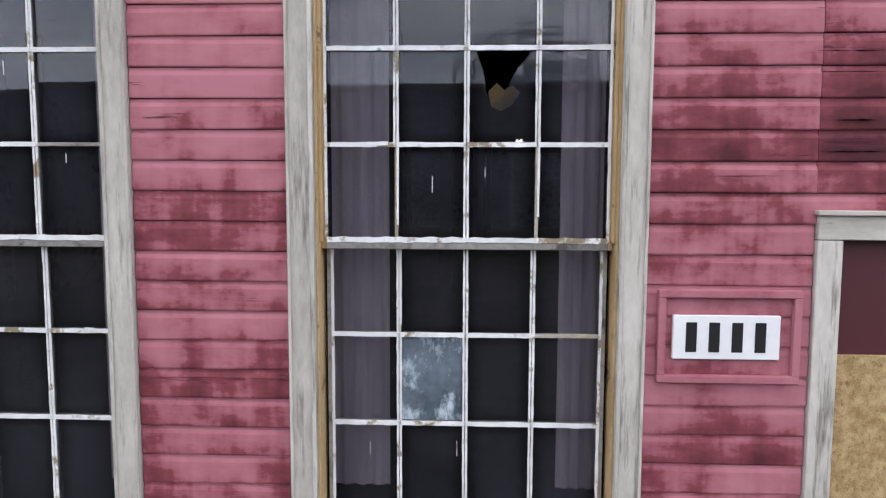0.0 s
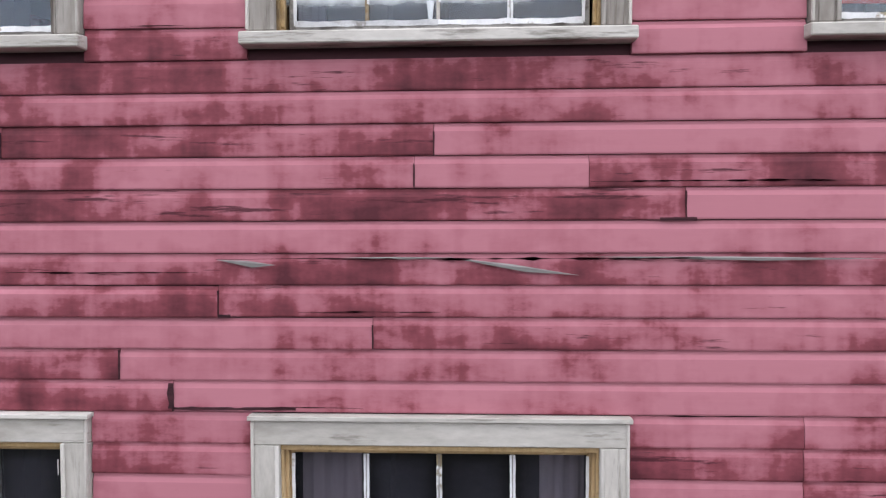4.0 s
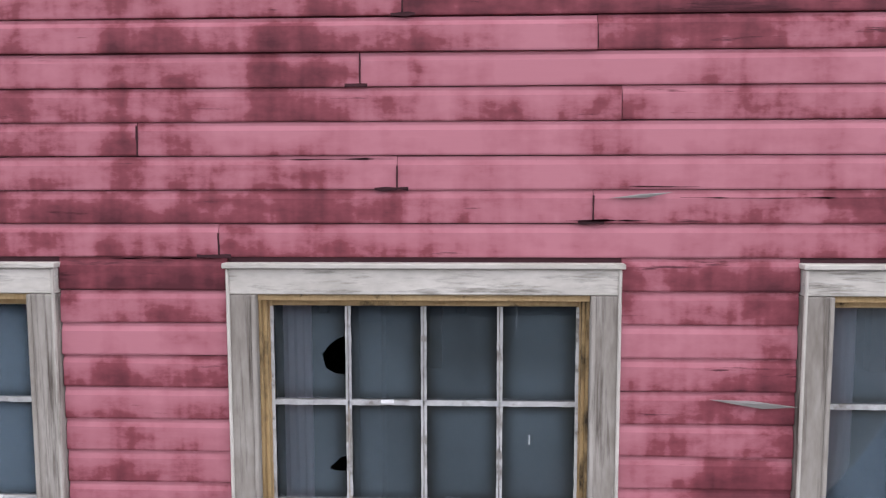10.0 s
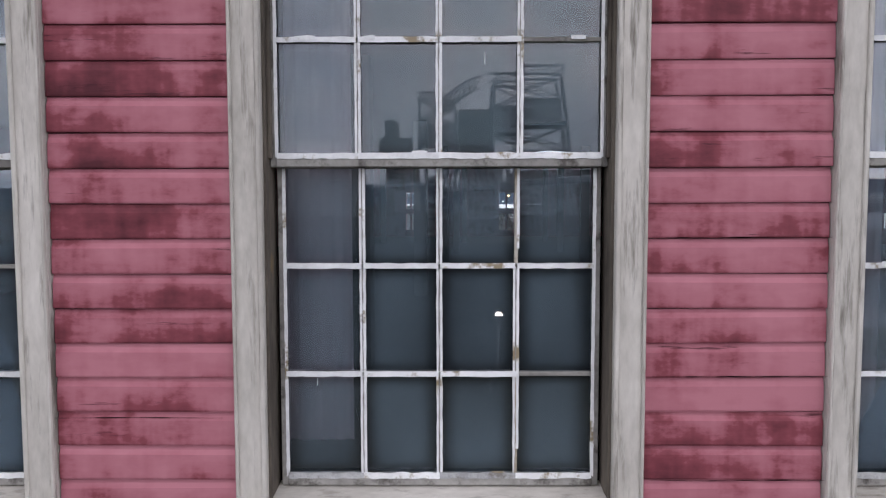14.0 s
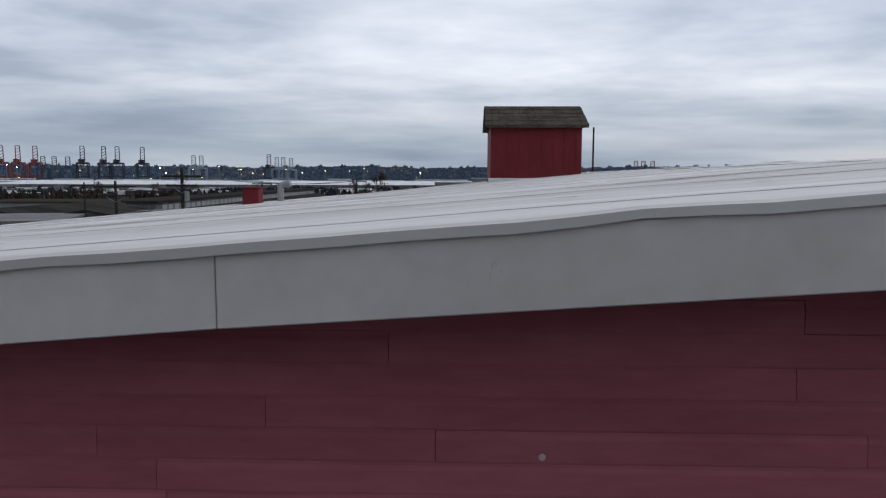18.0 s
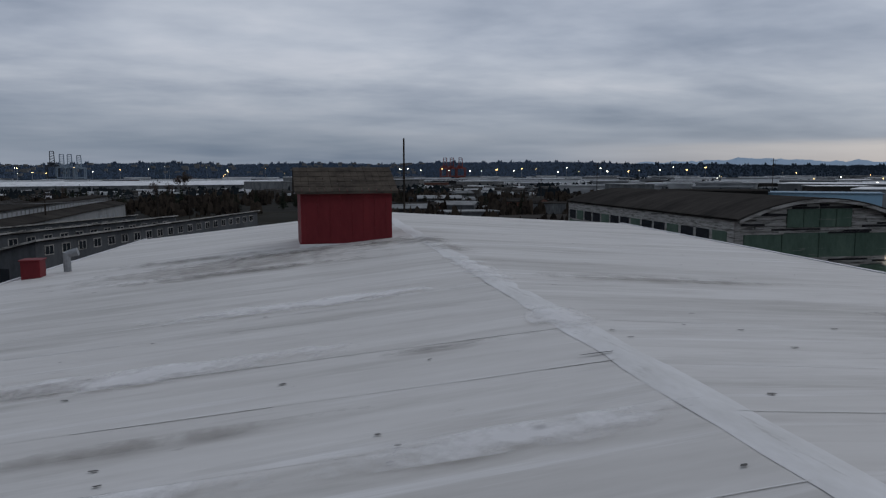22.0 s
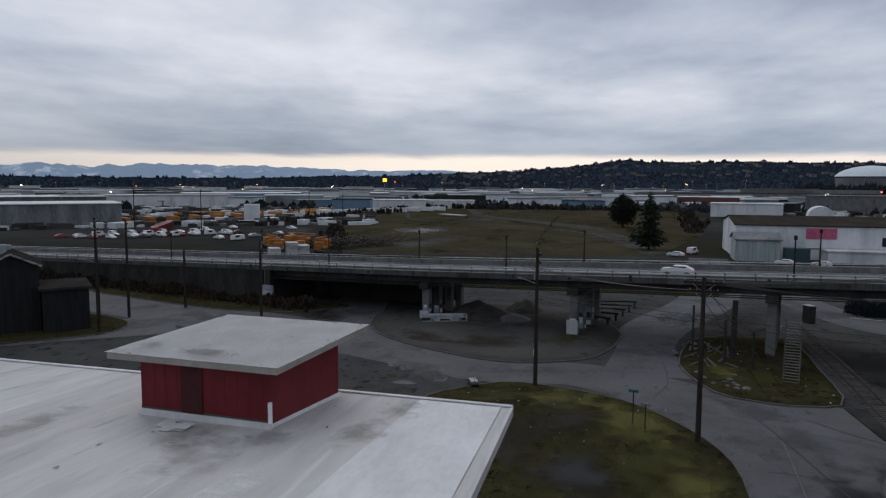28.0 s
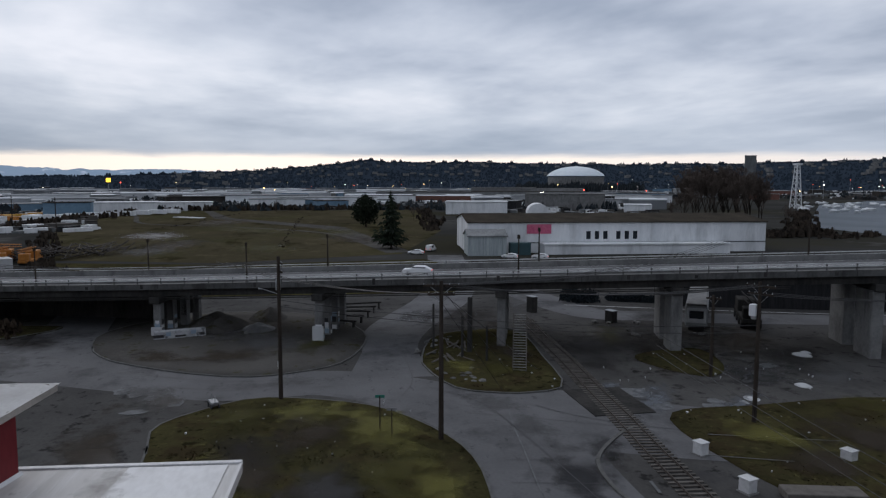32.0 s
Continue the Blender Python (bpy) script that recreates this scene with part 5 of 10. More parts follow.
# tears in the coating, stains and the torn slit across the ridge
for k in range(78):
    if k < 22:
        x, y = rr.uniform(-4.2, 4.2), rr.uniform(0.4, 5.6)
    else:
        x, y = rr.uniform(-9.5, 15.5), rr.uniform(0.6, 24)
    L, W, a = rr.uniform(0.03, 0.10), rr.uniform(0.012, 0.032), rr.uniform(-0.5, 0.25)
    bm = bmesh.new()
    ring = []
    for q in range(7):
        c, d = L * math.cos(q * 0.9) * rr.uniform(0.7, 1.2), W * math.sin(q * 0.9) * rr.uniform(0.7, 1.3)
        px_, py_ = x + c * math.cos(a) - d * math.sin(a), y + c * math.sin(a) + d * math.cos(a)
        ring.append(bm.verts.new((px_, py_, roof_z(px_) + 0.019)))
    bm.faces.new(ring)
    part("tear", (bm, NICK_SHADOW), roof)
bm = bmesh.new()
bm.faces.new([bm.verts.new((x, y, roof_z(x) + 0.034)) for x, y in ((3.92, 6.29), (4.25, 6.295), (4.42, 6.27), (4.40, 6.245), (4.2, 6.25), (3.95, 6.265))])
part("slit", (bm, NICK_SHADOW), roof, "dark open slit across the ridge")
DIRT, DIRT_L = soft("roof_dirt", (0.13, 0.12, 0.11), 0.5, 1.9), soft("roof_dirt_thin", (0.24, 0.225, 0.21), 0.45, 1.5)
BRIGHT = soft("roof_fresh_coat", (0.72, 0.72, 0.73), 0.7, 0.9)
for x, y, a, b, m in ((-3.0, 21.5, 6.5, 2.2, DIRT_L), (-1.5, 23.2, 4.2, 0.8, DIRT), (-5.0, 24.6, 4.0, 0.7, DIRT), (-2.5, 19.3, 5.0, 0.5, DIRT), (3.0, 23.0, 1.4, 1.4, DIRT_L), (4.4, 22.6, 1.1, 2.0, DIRT), (4.9, 20.0, 0.8, 1.6, DIRT_L),
                      (13.6, 6.3, 1.0, 0.9, DIRT_L), (14.2, 4.4, 0.8, 0.7, DIRT_L), (15.2, 2.7, 1.5, 0.6, DIRT_L), (17.3, 2.4, 1.3, 0.6, DIRT_L), (12.6, 5.4, 1.6, 1.0, DIRT_L), (1.6, 1.4, 0.6, 0.12, DIRT_L), (2.0, 2.1, 0.8, 0.12, DIRT_L), (-1.5, 5.2, 2.6, 0.2, DIRT_L), (2.3, 7.6, 1.6, 0.12, DIRT),
                      (-6.0, 8.0, 3.5, 0.4, DIRT_L), (-3.0, 3.7, 3.0, 0.3, BRIGHT), (2.5, 3.9, 2.4, 0.35, BRIGHT), (-2.6, 8.2, 4.0, 0.5, BRIGHT), (4.5, 8.6, 0.6, 1.5, BRIGHT), (4.55, 15.0, 0.5, 3.0, BRIGHT), (9.5, 3.6, 3.5, 0.5, BRIGHT), (0.0, 12.5, 4.0, 0.5, BRIGHT), (9.0, 14.0, 4.0, 0.5, DIRT_L), (13.0, 10.0, 3.0, 0.4, DIRT_L)):
    bm = bmesh.new()
    nx, ny = 8, 6
    g = [[bm.verts.new((x - a + 2 * a * i / nx, y - b + 2 * b * j / ny, roof_z(x - a + 2 * a * i / nx) + (0.040 if m is BRIGHT else 0.048))) for j in range(ny + 1)] for i in range(nx + 1)]
    for i in range(nx):
        for j in range(ny):
            bm.faces.new((g[i][j], g[i + 1][j], g[i + 1][j + 1], g[i][j + 1]))
    ob = part("stain" if m is not BRIGHT else "fresh_coat", (bm, m), roof)
    ob.visible_shadow = False
for ob in list(roof.children) + [c for c in room.children] + [bpy.data.objects[k] for k in ("wall_west", "wall_east", "wall_north")]:
    inside = ob.parent is not roof
    for v_ in ob.data.vertices:
        x, y = v_.co.x, v_.co.y
        v_.co.x += drift(x) * max(0.0, y)
        if not inside:
            v_.co.y -= skew(y) * (x - 0.1) + 0.025 * max(0.0, x - RIDGE_X) * (1 - min(1.0, max(0.0, (y + 0.6) / 2.5)))


# ---- hut on the roof ----
def frustum_walls(bm, x0, x1, y0, y1, z, drop):
    v = []
    for x, y in ((x0, y0), (x1, y0), (x1, y1), (x0, y1)):
        v.append((bm.verts.new((x, y, roof_z(x) - drop)), bm.verts.new((x, y, z))))
    for k in range(4):
        a, b = v[k], v[(k + 1) % 4]
        bm.faces.new((a[0], b[0], b[1], a[1]))
    bm.faces.new([p[1] for p in v])
    bm.faces.new([p[0] for p in v][::-1])


hut = empty("roof_hut", "small red wooden roof hut with a worn shingled gable roof", "hut")
HX0, HX1, HY0, HY1, HZ = 1.15, 4.66, 24.6, 28.4, 17.4
bm = bmesh.new()
frustum_walls(bm, HX0, HX1, HY0, HY1, HZ, 0.25)
part("wall", (bm, RED), hut)
for k in range(8):
    x = HX0 + (HX1 - HX0) * (k + 0.5) / 8
    box_part("batten", hut, RED, x - 0.02, x + 0.02, HY0 - 0.015, HY0 - 0.001, roof_at(x, HY0) + 0.1, HZ, 0.003)
ry, rz = (HY0 + HY1) / 2, HZ + 0.85
bm = bmesh.new()
for s, ye in ((-1, HY0 - 0.35), (1, HY1 + 0.35)):
    n = 5
    for k in range(n):
        a, b = k / n, (k + 1.12) / n
        ya, yb = ye + (ry - ye) * a, ye + (ry - ye) * min(b, 1)
        za, zb = HZ - 0.08 + (rz - HZ + 0.08) * a, HZ - 0.08 + (rz - HZ + 0.08) * min(b, 1)
        cols = 14
        for c in range(cols):
            xa = HX0 - 0.22 + (HX1 - HX0 + 0.44) * c / cols
            xb = HX0 - 0.22 + (HX1 - HX0 + 0.44) * (c + 0.97) / cols
            j = rr.uniform(-0.03, 0.03)
            q = [bm.verts.new(p) for p in ((xa, ya + j * s, za + 0.05), (xb, ya + j * s, za + 0.05), (xb, yb, zb + 0.025), (xa, yb, zb + 0.025), (xa, ya + j * s, za), (xb, ya + j * s, za))]
            bm.faces.new(q[:4])
            bm.faces.new((q[4], q[5], q[1], q[0]))
part("shingles", (bm, SHINGLE), hut, "dark worn shingles")
for x in (HX0 - 0.18, HX1 + 0.18 - 0.04):
    bm = bmesh.new()
    q = [[bm.verts.new((xx, y, z)) for y, z in ((HY0 - 0.3, HZ - 0.08), (HY1 + 0.3, HZ - 0.08), (ry, rz - 0.01))] for xx in (x, x + 0.04)]
    bm.faces.new(q[0])
    bm.faces.new(q[1][::-1])
    for k in range(3):
        bm.faces.new((q[0][k], q[0][(k + 1) % 3], q[1][(k + 1) % 3], q[1][k]))
    part("gable", (bm, SHINGLE), hut)
box_part("eave_board", hut, SHINGLE, HX0 - 0.2, HX1 + 0.2, HY0 - 0.34, HY0 - 0.28, HZ - 0.14, HZ - 0.07, 0.005)
box_part("flashing", hut, ROOF_PATCH, HX0 - 0.08, HX1 + 0.08, HY0 - 0.12, HY0 - 0.02, roof_at(HX0, HY0), roof_at(HX0, HY0) + 0.16, 0.02)

HATCH = mat("hatch_dark_red", (0.045, 0.018, 0.018), (0.085, 0.024, 0.024), 2.0, 0.8, 0.2)
# ---- square red roof housing with a flat white cap ----
box = empty("roof_penthouse", "square red roof housing under an overhanging flat white cap", "roof housing", m=spin(15.25, 3.84, -8))
PW, PD, PZ = 3.55, 3.50, 16.22


def local_z(x, y):
    return roof_at(15.25 + x * 0.99 + y * 0.139, 3.84 - x * 0.139 + y * 0.99)


bm = bmesh.new()
corner = [(bm.verts.new((x, y, local_z(x, y) - 0.1)), bm.verts.new((x, y, PZ))) for x, y in ((0, 0), (PW, 0), (PW, PD), (0, PD))]
for k in range(4):
    a, b = corner[k], corner[(k + 1) % 4]
    bm.faces.new((a[0], b[0], b[1], a[1]))
part("wall", (bm, RED), box)
for k in range(11):
    box_part("batten", box, RED, -0.005, -0.001, 0.16 + 0.33 * k, 0.19 + 0.33 * k, local_z(0, 0.3 * k) + 0.05, PZ, 0.002)
bm = bmesh.new()
add_box(bm, -0.45, PW + 0.90, -0.50, PD + 0.58, PZ, PZ + 0.17)
part("cap_edge", (bm, mat("cap_edge_paint", (0.24, 0.22, 0.20), (0.38, 0.35, 0.32), 1.3, 0.7, 0.3), 0.01), box, "grey painted edge boards")
bm = bmesh.new()
n = 14
g = [[bm.verts.new((-0.49 + (PW + 1.43) * i / n, -0.54 + (PD + 1.16) * j / n, PZ + 0.173 + 0.06 * math.sin(math.pi * i / n) * math.sin(math.pi * j / n) + 0.014 * noise.noise((i * 0.8, j * 0.8, 1)))) for j in range(n + 1)] for i in range(n + 1)]
rim = [[], []]
for i in range(n):
    for j in range(n):
        bm.faces.new((g[i][j], g[i + 1][j], g[i + 1][j + 1], g[i][j + 1]))
bmesh.ops.solidify(bm, geom=list(bm.faces), thickness=0.02)
part("cap_sheet", (bm, ROOF_CAP), box, "stained white coated top")
for x, y, a, b in ((0.1, 3.3, 0.5, 0.5), (0.0, 1.6, 0.35, 1.1)):
    bm = bmesh.new()
    bm.faces.new([bm.verts.new((x + sx * a, y + sy * b, PZ + 0.262)) for sx, sy in ((-1, -1), (1, -1), (1, 1), (-1, 1))])
    ob = part("cap_stain", (bm, DIRT), box)
    ob.visible_shadow = False
box_part("base_flashing", box, ROOF_PATCH, -0.10, -0.005, -0.1, PD + 0.05, local_z(0, 1.5) - 0.06, local_z(0, 1.5) + 0.15, 0.02)
bm = bmesh.new()
q = [bm.verts.new(c) for c in ((-0.1, -0.09, local_z(0, 0) - 0.05), (PW + 0.1, -0.09, local_z(PW, 0) - 0.05), (PW + 0.1, -0.004, local_z(PW, 0) + 0.09), (-0.1, -0.004, local_z(0, 0) + 0.09))]
bm.faces.new(q)
part("base_flashing", (bm, ROOF_PATCH), box)
# thin dark strip painted as the shadow between wall and flashing
box_part("base_gap", box, NICK_SHADOW, -0.016, -0.002, 0.0, PD, local_z(0, 1.5) + 0.14, local_z(0, 1.5) + 0.19, 0.0, "dark painted shadow line above the flashing")
box_part("corner_strip", box, PLATE, -0.05, 0.03, -0.08, -0.006, local_z(0, 0), local_z(0, 0) + 0.62, 0.005)
box_part("hatch", box, HATCH, -0.03, -0.013, 1.75, 2.35, local_z(0, 2) + 0.12, PZ - 0.04, 0.004, "dark stained hatch door")
for k, (x, y) in enumerate(((-0.55, 2.3), (-0.75, 2.05), (-0.6, 1.8))):
    bm = bmesh.new()
    add_box(bm, x - 0.3, x + 0.22, y - 0.16, y + 0.14, local_z(x, y) + 0.05 + 0.006 * k, local_z(x, y) + 0.062 + 0.006 * k, turn=Matrix.Rotation(0.03 * k, 4, "Z"))
    part("loose_flap", (bm, ROOF_PATCH, 0.003), box, "torn pale coating flap on the roof")

# ---- ground, roads, islands ----
thing("ground", mesh("ground", [(-4900, -4900, 0), (4900, -4900, 0), (4900, 4900, 0), (-4900, 4900, 0)], [(0, 1, 2, 3)], FARLAND), "flat dark ground of an industrial district", "ground", kind="structure")


def smooth_loop(poly, per=5):
    """A closed outline rounded through its points."""
    out, n = [], len(poly)
    for i in range(n):
        p0, p1, p2, p3 = (Vector((*poly[(i + k - 1) % n], 0)) for k in range(4))
        for s in range(per):
            t = s / per
            q = 0.5 * (2 * p1 + (p2 - p0) * t + (2 * p0 - 5 * p1 + 4 * p2 - p3) * t * t + (3 * p1 - p0 - 3 * p2 + p3) * t * t * t)
            out.append((q.x, q.y))
    return out


def sheet(name, poly, z, material, label, category, kind="structure"):
    bm = bmesh.new()
    add_prism(bm, poly, -0.3, z)
    bmesh.ops.triangulate(bm, faces=[f for f in bm.faces if len(f.verts) > 4])
    return thing(name, (bm, material), label, category, kind=kind)


def strip(name, line, z, material, label):
    """A road along a centre line of (x, y, width)."""
    pts = []
    for i in range(len(line) - 1):
        p = [Vector(line[max(0, min(len(line) - 1, i + k - 1))]) for k in range(4)]
        for s in range(6):
            t = s / 6
            pts.append(0.5 * (2 * p[1] + (p[2] - p[0]) * t + (2 * p[0] - 5 * p[1] + 4 * p[2] - p[3]) * t * t + (3 * p[1] - p[0] - 3 * p[2] + p[3]) * t * t * t))
    pts.append(Vector(line[-1]))
    v, f = [], []
    for i, p in enumerate(pts):
        d = pts[min(i + 1, len(pts) - 1)] - pts[max(i - 1, 0)]
        n = Vector((-d.y, d.x, 0)).normalized() * p.z / 2
        v += [(p.x - n.x, p.y - n.y, z), (p.x + n.x, p.y + n.y, z)]
        if i:
            f.append((2 * i - 2, 2 * i, 2 * i + 1, 2 * i - 1))
    return thing(name, mesh(name, v, f, material), label, "road", kind="structure")


sheet("lot", [(18.8, -140), (150, -140), (150, 140), (18.8, 140)], 0.01, LOT, "dark worn asphalt lot with grit and puddles", "lot")
for k, line in enumerate((
        [(24, -20, 9), (45, -20, 10), (60, -19.5, 11), (70, -13, 10), (75.5, -5, 9), (75.5, 5, 9), (80, 14, 9), (90, 30, 13), (98, 50, 14), (106, 72, 13), (122, 110, 12), (150, 170, 12)],
        [(76, -12, 10), (88, -13, 7), (102, -16, 9), (135, -30, 10), (200, -42, 10)],
        [(70, -14, 12), (62, -24, 15), (54, -38, 13), (48, -60, 12), (44, -110, 12)],
        [(86, 26, 10), (104, 29, 9), (135, 33, 9)],
        [(190, -40, 8), (116, -45, 8), (103, -57, 8), (94, -88, 8), (84, -132, 8)],
        [(92, 52, 14), (80, 68, 12), (58, 95, 12), (46, 140, 12)])):
    strip("road", line, 0.016 + 0.004 * k, ASPHALT, "worn grey asphalt road with patched cracks")


def island(name, poly, material, label, kerb=True, z=0.16, rough=0.12):
    loop = smooth_loop(poly)
    cx, cy = sum(p[0] for p in loop) / len(loop), sum(p[1] for p in loop) / len(loop)
    v, f, n = [], [], len(loop)
    rings = 7
    for r in range(rings):
        k = 1 - r / rings
        for x, y in loop:
            px_, py_ = cx + (x - cx) * k, cy + (y - cy) * k
            h = z - 0.02 + (0 if r == 0 else rough * (0.5 + noise.noise((px_ * 0.25, py_ * 0.25, 2)) + 0.5 * noise.noise((px_ * 0.9, py_ * 0.9, 5))))
            v.append((px_, py_, h))
    v.append((cx, cy, z))
    for r in range(rings - 1):
        for i in range(n):
            f.append((r * n + i, r * n + (i + 1) % n, (r + 1) * n + (i + 1) % n, (r + 1) * n + i))
    for i in range(n):
        f.append(((rings - 1) * n + i, (rings - 1) * n + (i + 1) % n, len(v) - 1))
    k0 = len(v)
    v += [(x, y, -0.2) for x, y in loop]
    for i in range(n):
        f.append((k0 + i, k0 + (i + 1) % n, (i + 1) % n, i))
    ob = thing(name, mesh(name, v, f, material, True), label, "verge", kind="structure")
    if kerb:
        for i in range(0, n, 2):
            a, b = Vector((*loop[i], 0)), Vector((*loop[(i + 2) % n], 0))
            d = (b - a)
            if d.length < 0.05:
                continue
            bm = bmesh.new()
            add_box(bm, 0.01, d.length - 0.01, -0.12, 0.06, -0.1, z, turn=Matrix.Translation(a) @ Matrix.Rotation(math.atan2(d.y, d.x), 4, "Z"))
            part("kerb", (bm, KERB), ob)
    return ob


ISLE_A = [(58, 9.5), (64, 10.1), (68, 7.0), (71, 2.1), (69.3, -4.2), (66, -9.5), (60, -13.3), (54.1, -15.2), (47.2, -15.1), (38, -13), (31, -6), (31, 3), (45, 8.5)]
ISLE_B = [(97, 24.1), (90, 20.7), (85, 15.1), (81, 8.9), (79, 3.3), (80, -1.9), (83, -6.6), (91, -9.8), (100, -10.5), (112, -6), (118, 5), (116, 17), (106, 24.5)]
ISLE_C = [(84, -16.4), (78, -16.2), (71, -17.8), (68.5, -21.5), (68, -25), (70, -29), (82, -30.8), (95, -32), (98, -27), (95, -20)]
ISLE_F = [(117, 84), (110, 69), (103.5, 51), (103.5, 37.7), (111, 31.8), (113, 44), (120, 68), (128, 92)]
island("verge_grass", ISLE_A, GRASS, "rough winter grass island with a concrete kerb")
island("verge_gravel", ISLE_B, GRAVEL, "bare gravel oval under the viaduct with a kerb", rough=0.05)
island("verge_grass", ISLE_C, GRASS, "littered grass corner beside the railway", rough=0.2)
island("verge_grass", ISLE_F, GRASS, "mown grass strip below the retaining wall", kerb=True)
island("verge_grass", [(82, 58.5), (88, 57), (93, 61), (96, 72), (86, 84), (74, 72)], GRASS, "rough grass corner with poles")
island("verge_grass", [(58, -34.5), (60, -44), (58, -62), (38, -66), (36, -46), (40, -36)], GRASS, "scruffy dark grass by the railway", kerb=False, rough=0.2)
island("verge_grass", [(80, -42), (74, -42.5), (70, -46), (74, -50), (82, -51)], GRASS, "weedy mound at the foot of a pier", kerb=False, rough=0.3)
sheet("field", [(205, 66), (190, 20), (205, -30), (300, -60), (520, -85), (530, 120), (440, 130), (300, 95)], 0.03, FIELD, "wide empty field of dry yellow grass", "field")
sheet("dirt_track", [(210, -34), (330, -20), (420, 40), (520, 62), (520, 68), (415, 48), (320, -10), (208, -26)], 0.05, GRAVEL, "pale gravel track across the field", "track")
sheet("verge_grass", [(136, 45), (132, -30), (160, -50), (190, -34), (186, 18), (198, 64)], 0.03, GRASS, "grass between the viaduct and the field", "verge")
# puddles, pale patches and litter on the ground
prng = random.Random(3)
PALE = mat("pale_grit", (0.07, 0.072, 0.075), (0.15, 0.155, 0.16), 1.0, 0.8, 0.2)
for cx, cy, a, b in ((76, 15.5, 1.6, 0.5), (74.5, 14, 1.2, 0.4), (73, 12.2, 1.0, 0.4), (69, 12.8, 0.9, 0.7), (71, 9.5, 1.4, 0.5), (62, -41.5, 1.1, 0.6), (60, -40.5, 2.2, 0.8), (73, -55, 1.4, 0.6), (66, -35, 2.5, 1.2), (62, -35.5, 2.0, 0.8)):
    loop = [(cx + (a * 0.9 + prng.uniform(-0.2, 0.2) * a) * math.cos(u) * 0.8, cy + (b + prng.uniform(-0.3, 0.3) * b) * math.sin(u) * 1.6) for u in [k * math.pi / 7 for k in range(14)]]
    sheet("pale_patch", smooth_loop(loop, 2), 0.05, PALE, "pale gravel patch worn into the asphalt", "patch")
LITTER = plain("litter_white", (0.40, 0.41, 0.42), 0.6)
RAILW = mat("pale_paint_rail_glint", (0.34, 0.345, 0.35), (0.58, 0.585, 0.59), 0.5, 0.6, 0.1)
v, f = [], []
for zone, n in (((47, 69, -13, 8), 24), ((69, 95, -30, -18), 18), ((40, 60, -62, -34), 26), ((62, 84, -60, -34), 22)):
    for _ in range(n):
        x, y, s = prng.uniform(zone[0], zone[1]), prng.uniform(zone[2], zone[3]), prng.uniform(0.05, 0.15)
        k, a = len(v), prng.uniform(0, 3)
        v += [(x + s * math.cos(a + q * 1.57), y + s * math.sin(a + q * 1.57), 0.24 + prng.uniform(0, 0.08)) for q in range(4)] + [(x, y, 0.05)]
        f += [(k, k + 1, k + 2, k + 3), (k, k + 4, k + 1), (k + 1, k + 4, k + 2), (k + 2, k + 4, k + 3), (k + 3, k + 4, k)]
thing("litter", mesh("litter", v, f, LITTER), "scattered pale scraps of litter on the grass", "litter", kind="stuff")
# worn, wet and dusty films on the ground, and shade painted under the viaduct
WORN, WET, MUD, MOSS = soft("worn_grit", (0.085, 0.086, 0.088), 0.6, 0.35), soft("damp_stain", (0.008, 0.008, 0.009), 0.8, 0.3, 0.45), soft("mud_stain", (0.030, 0.023, 0.016), 0.8, 0.3), soft("moss_stain", (0.045, 0.042, 0.008), 0.7, 0.3)
# dark film: soil on the verges, painted shade below and beyond the viaduct
SHADE_SOIL = soft("soil_and_viaduct_shade", (0.014, 0.012, 0.011), 0.88, 0.12, edge=0.5)
LUSH = soft("green_moss", (0.105, 0.098, 0.024), 0.75, 0.45)
BLUEGRIT = soft("blue_grey_grit", (0.105, 0.115, 0.13), 0.75, 0.5)


def ground_film(cx, cy, a, b, turn, m, z=0.05):
    ob = thing("ground_stain", mesh("ground_stain", [(-a, -b, 0), (a, -b, 0), (a, b, 0), (-a, b, 0)], [(0, 1, 2, 3)], m), "irregular worn stain or painted shade across dark asphalt", "stain", "ground stains", "structure")
    ob.matrix_world = spin(cx, cy, turn, z)
    ob.visible_shadow = False


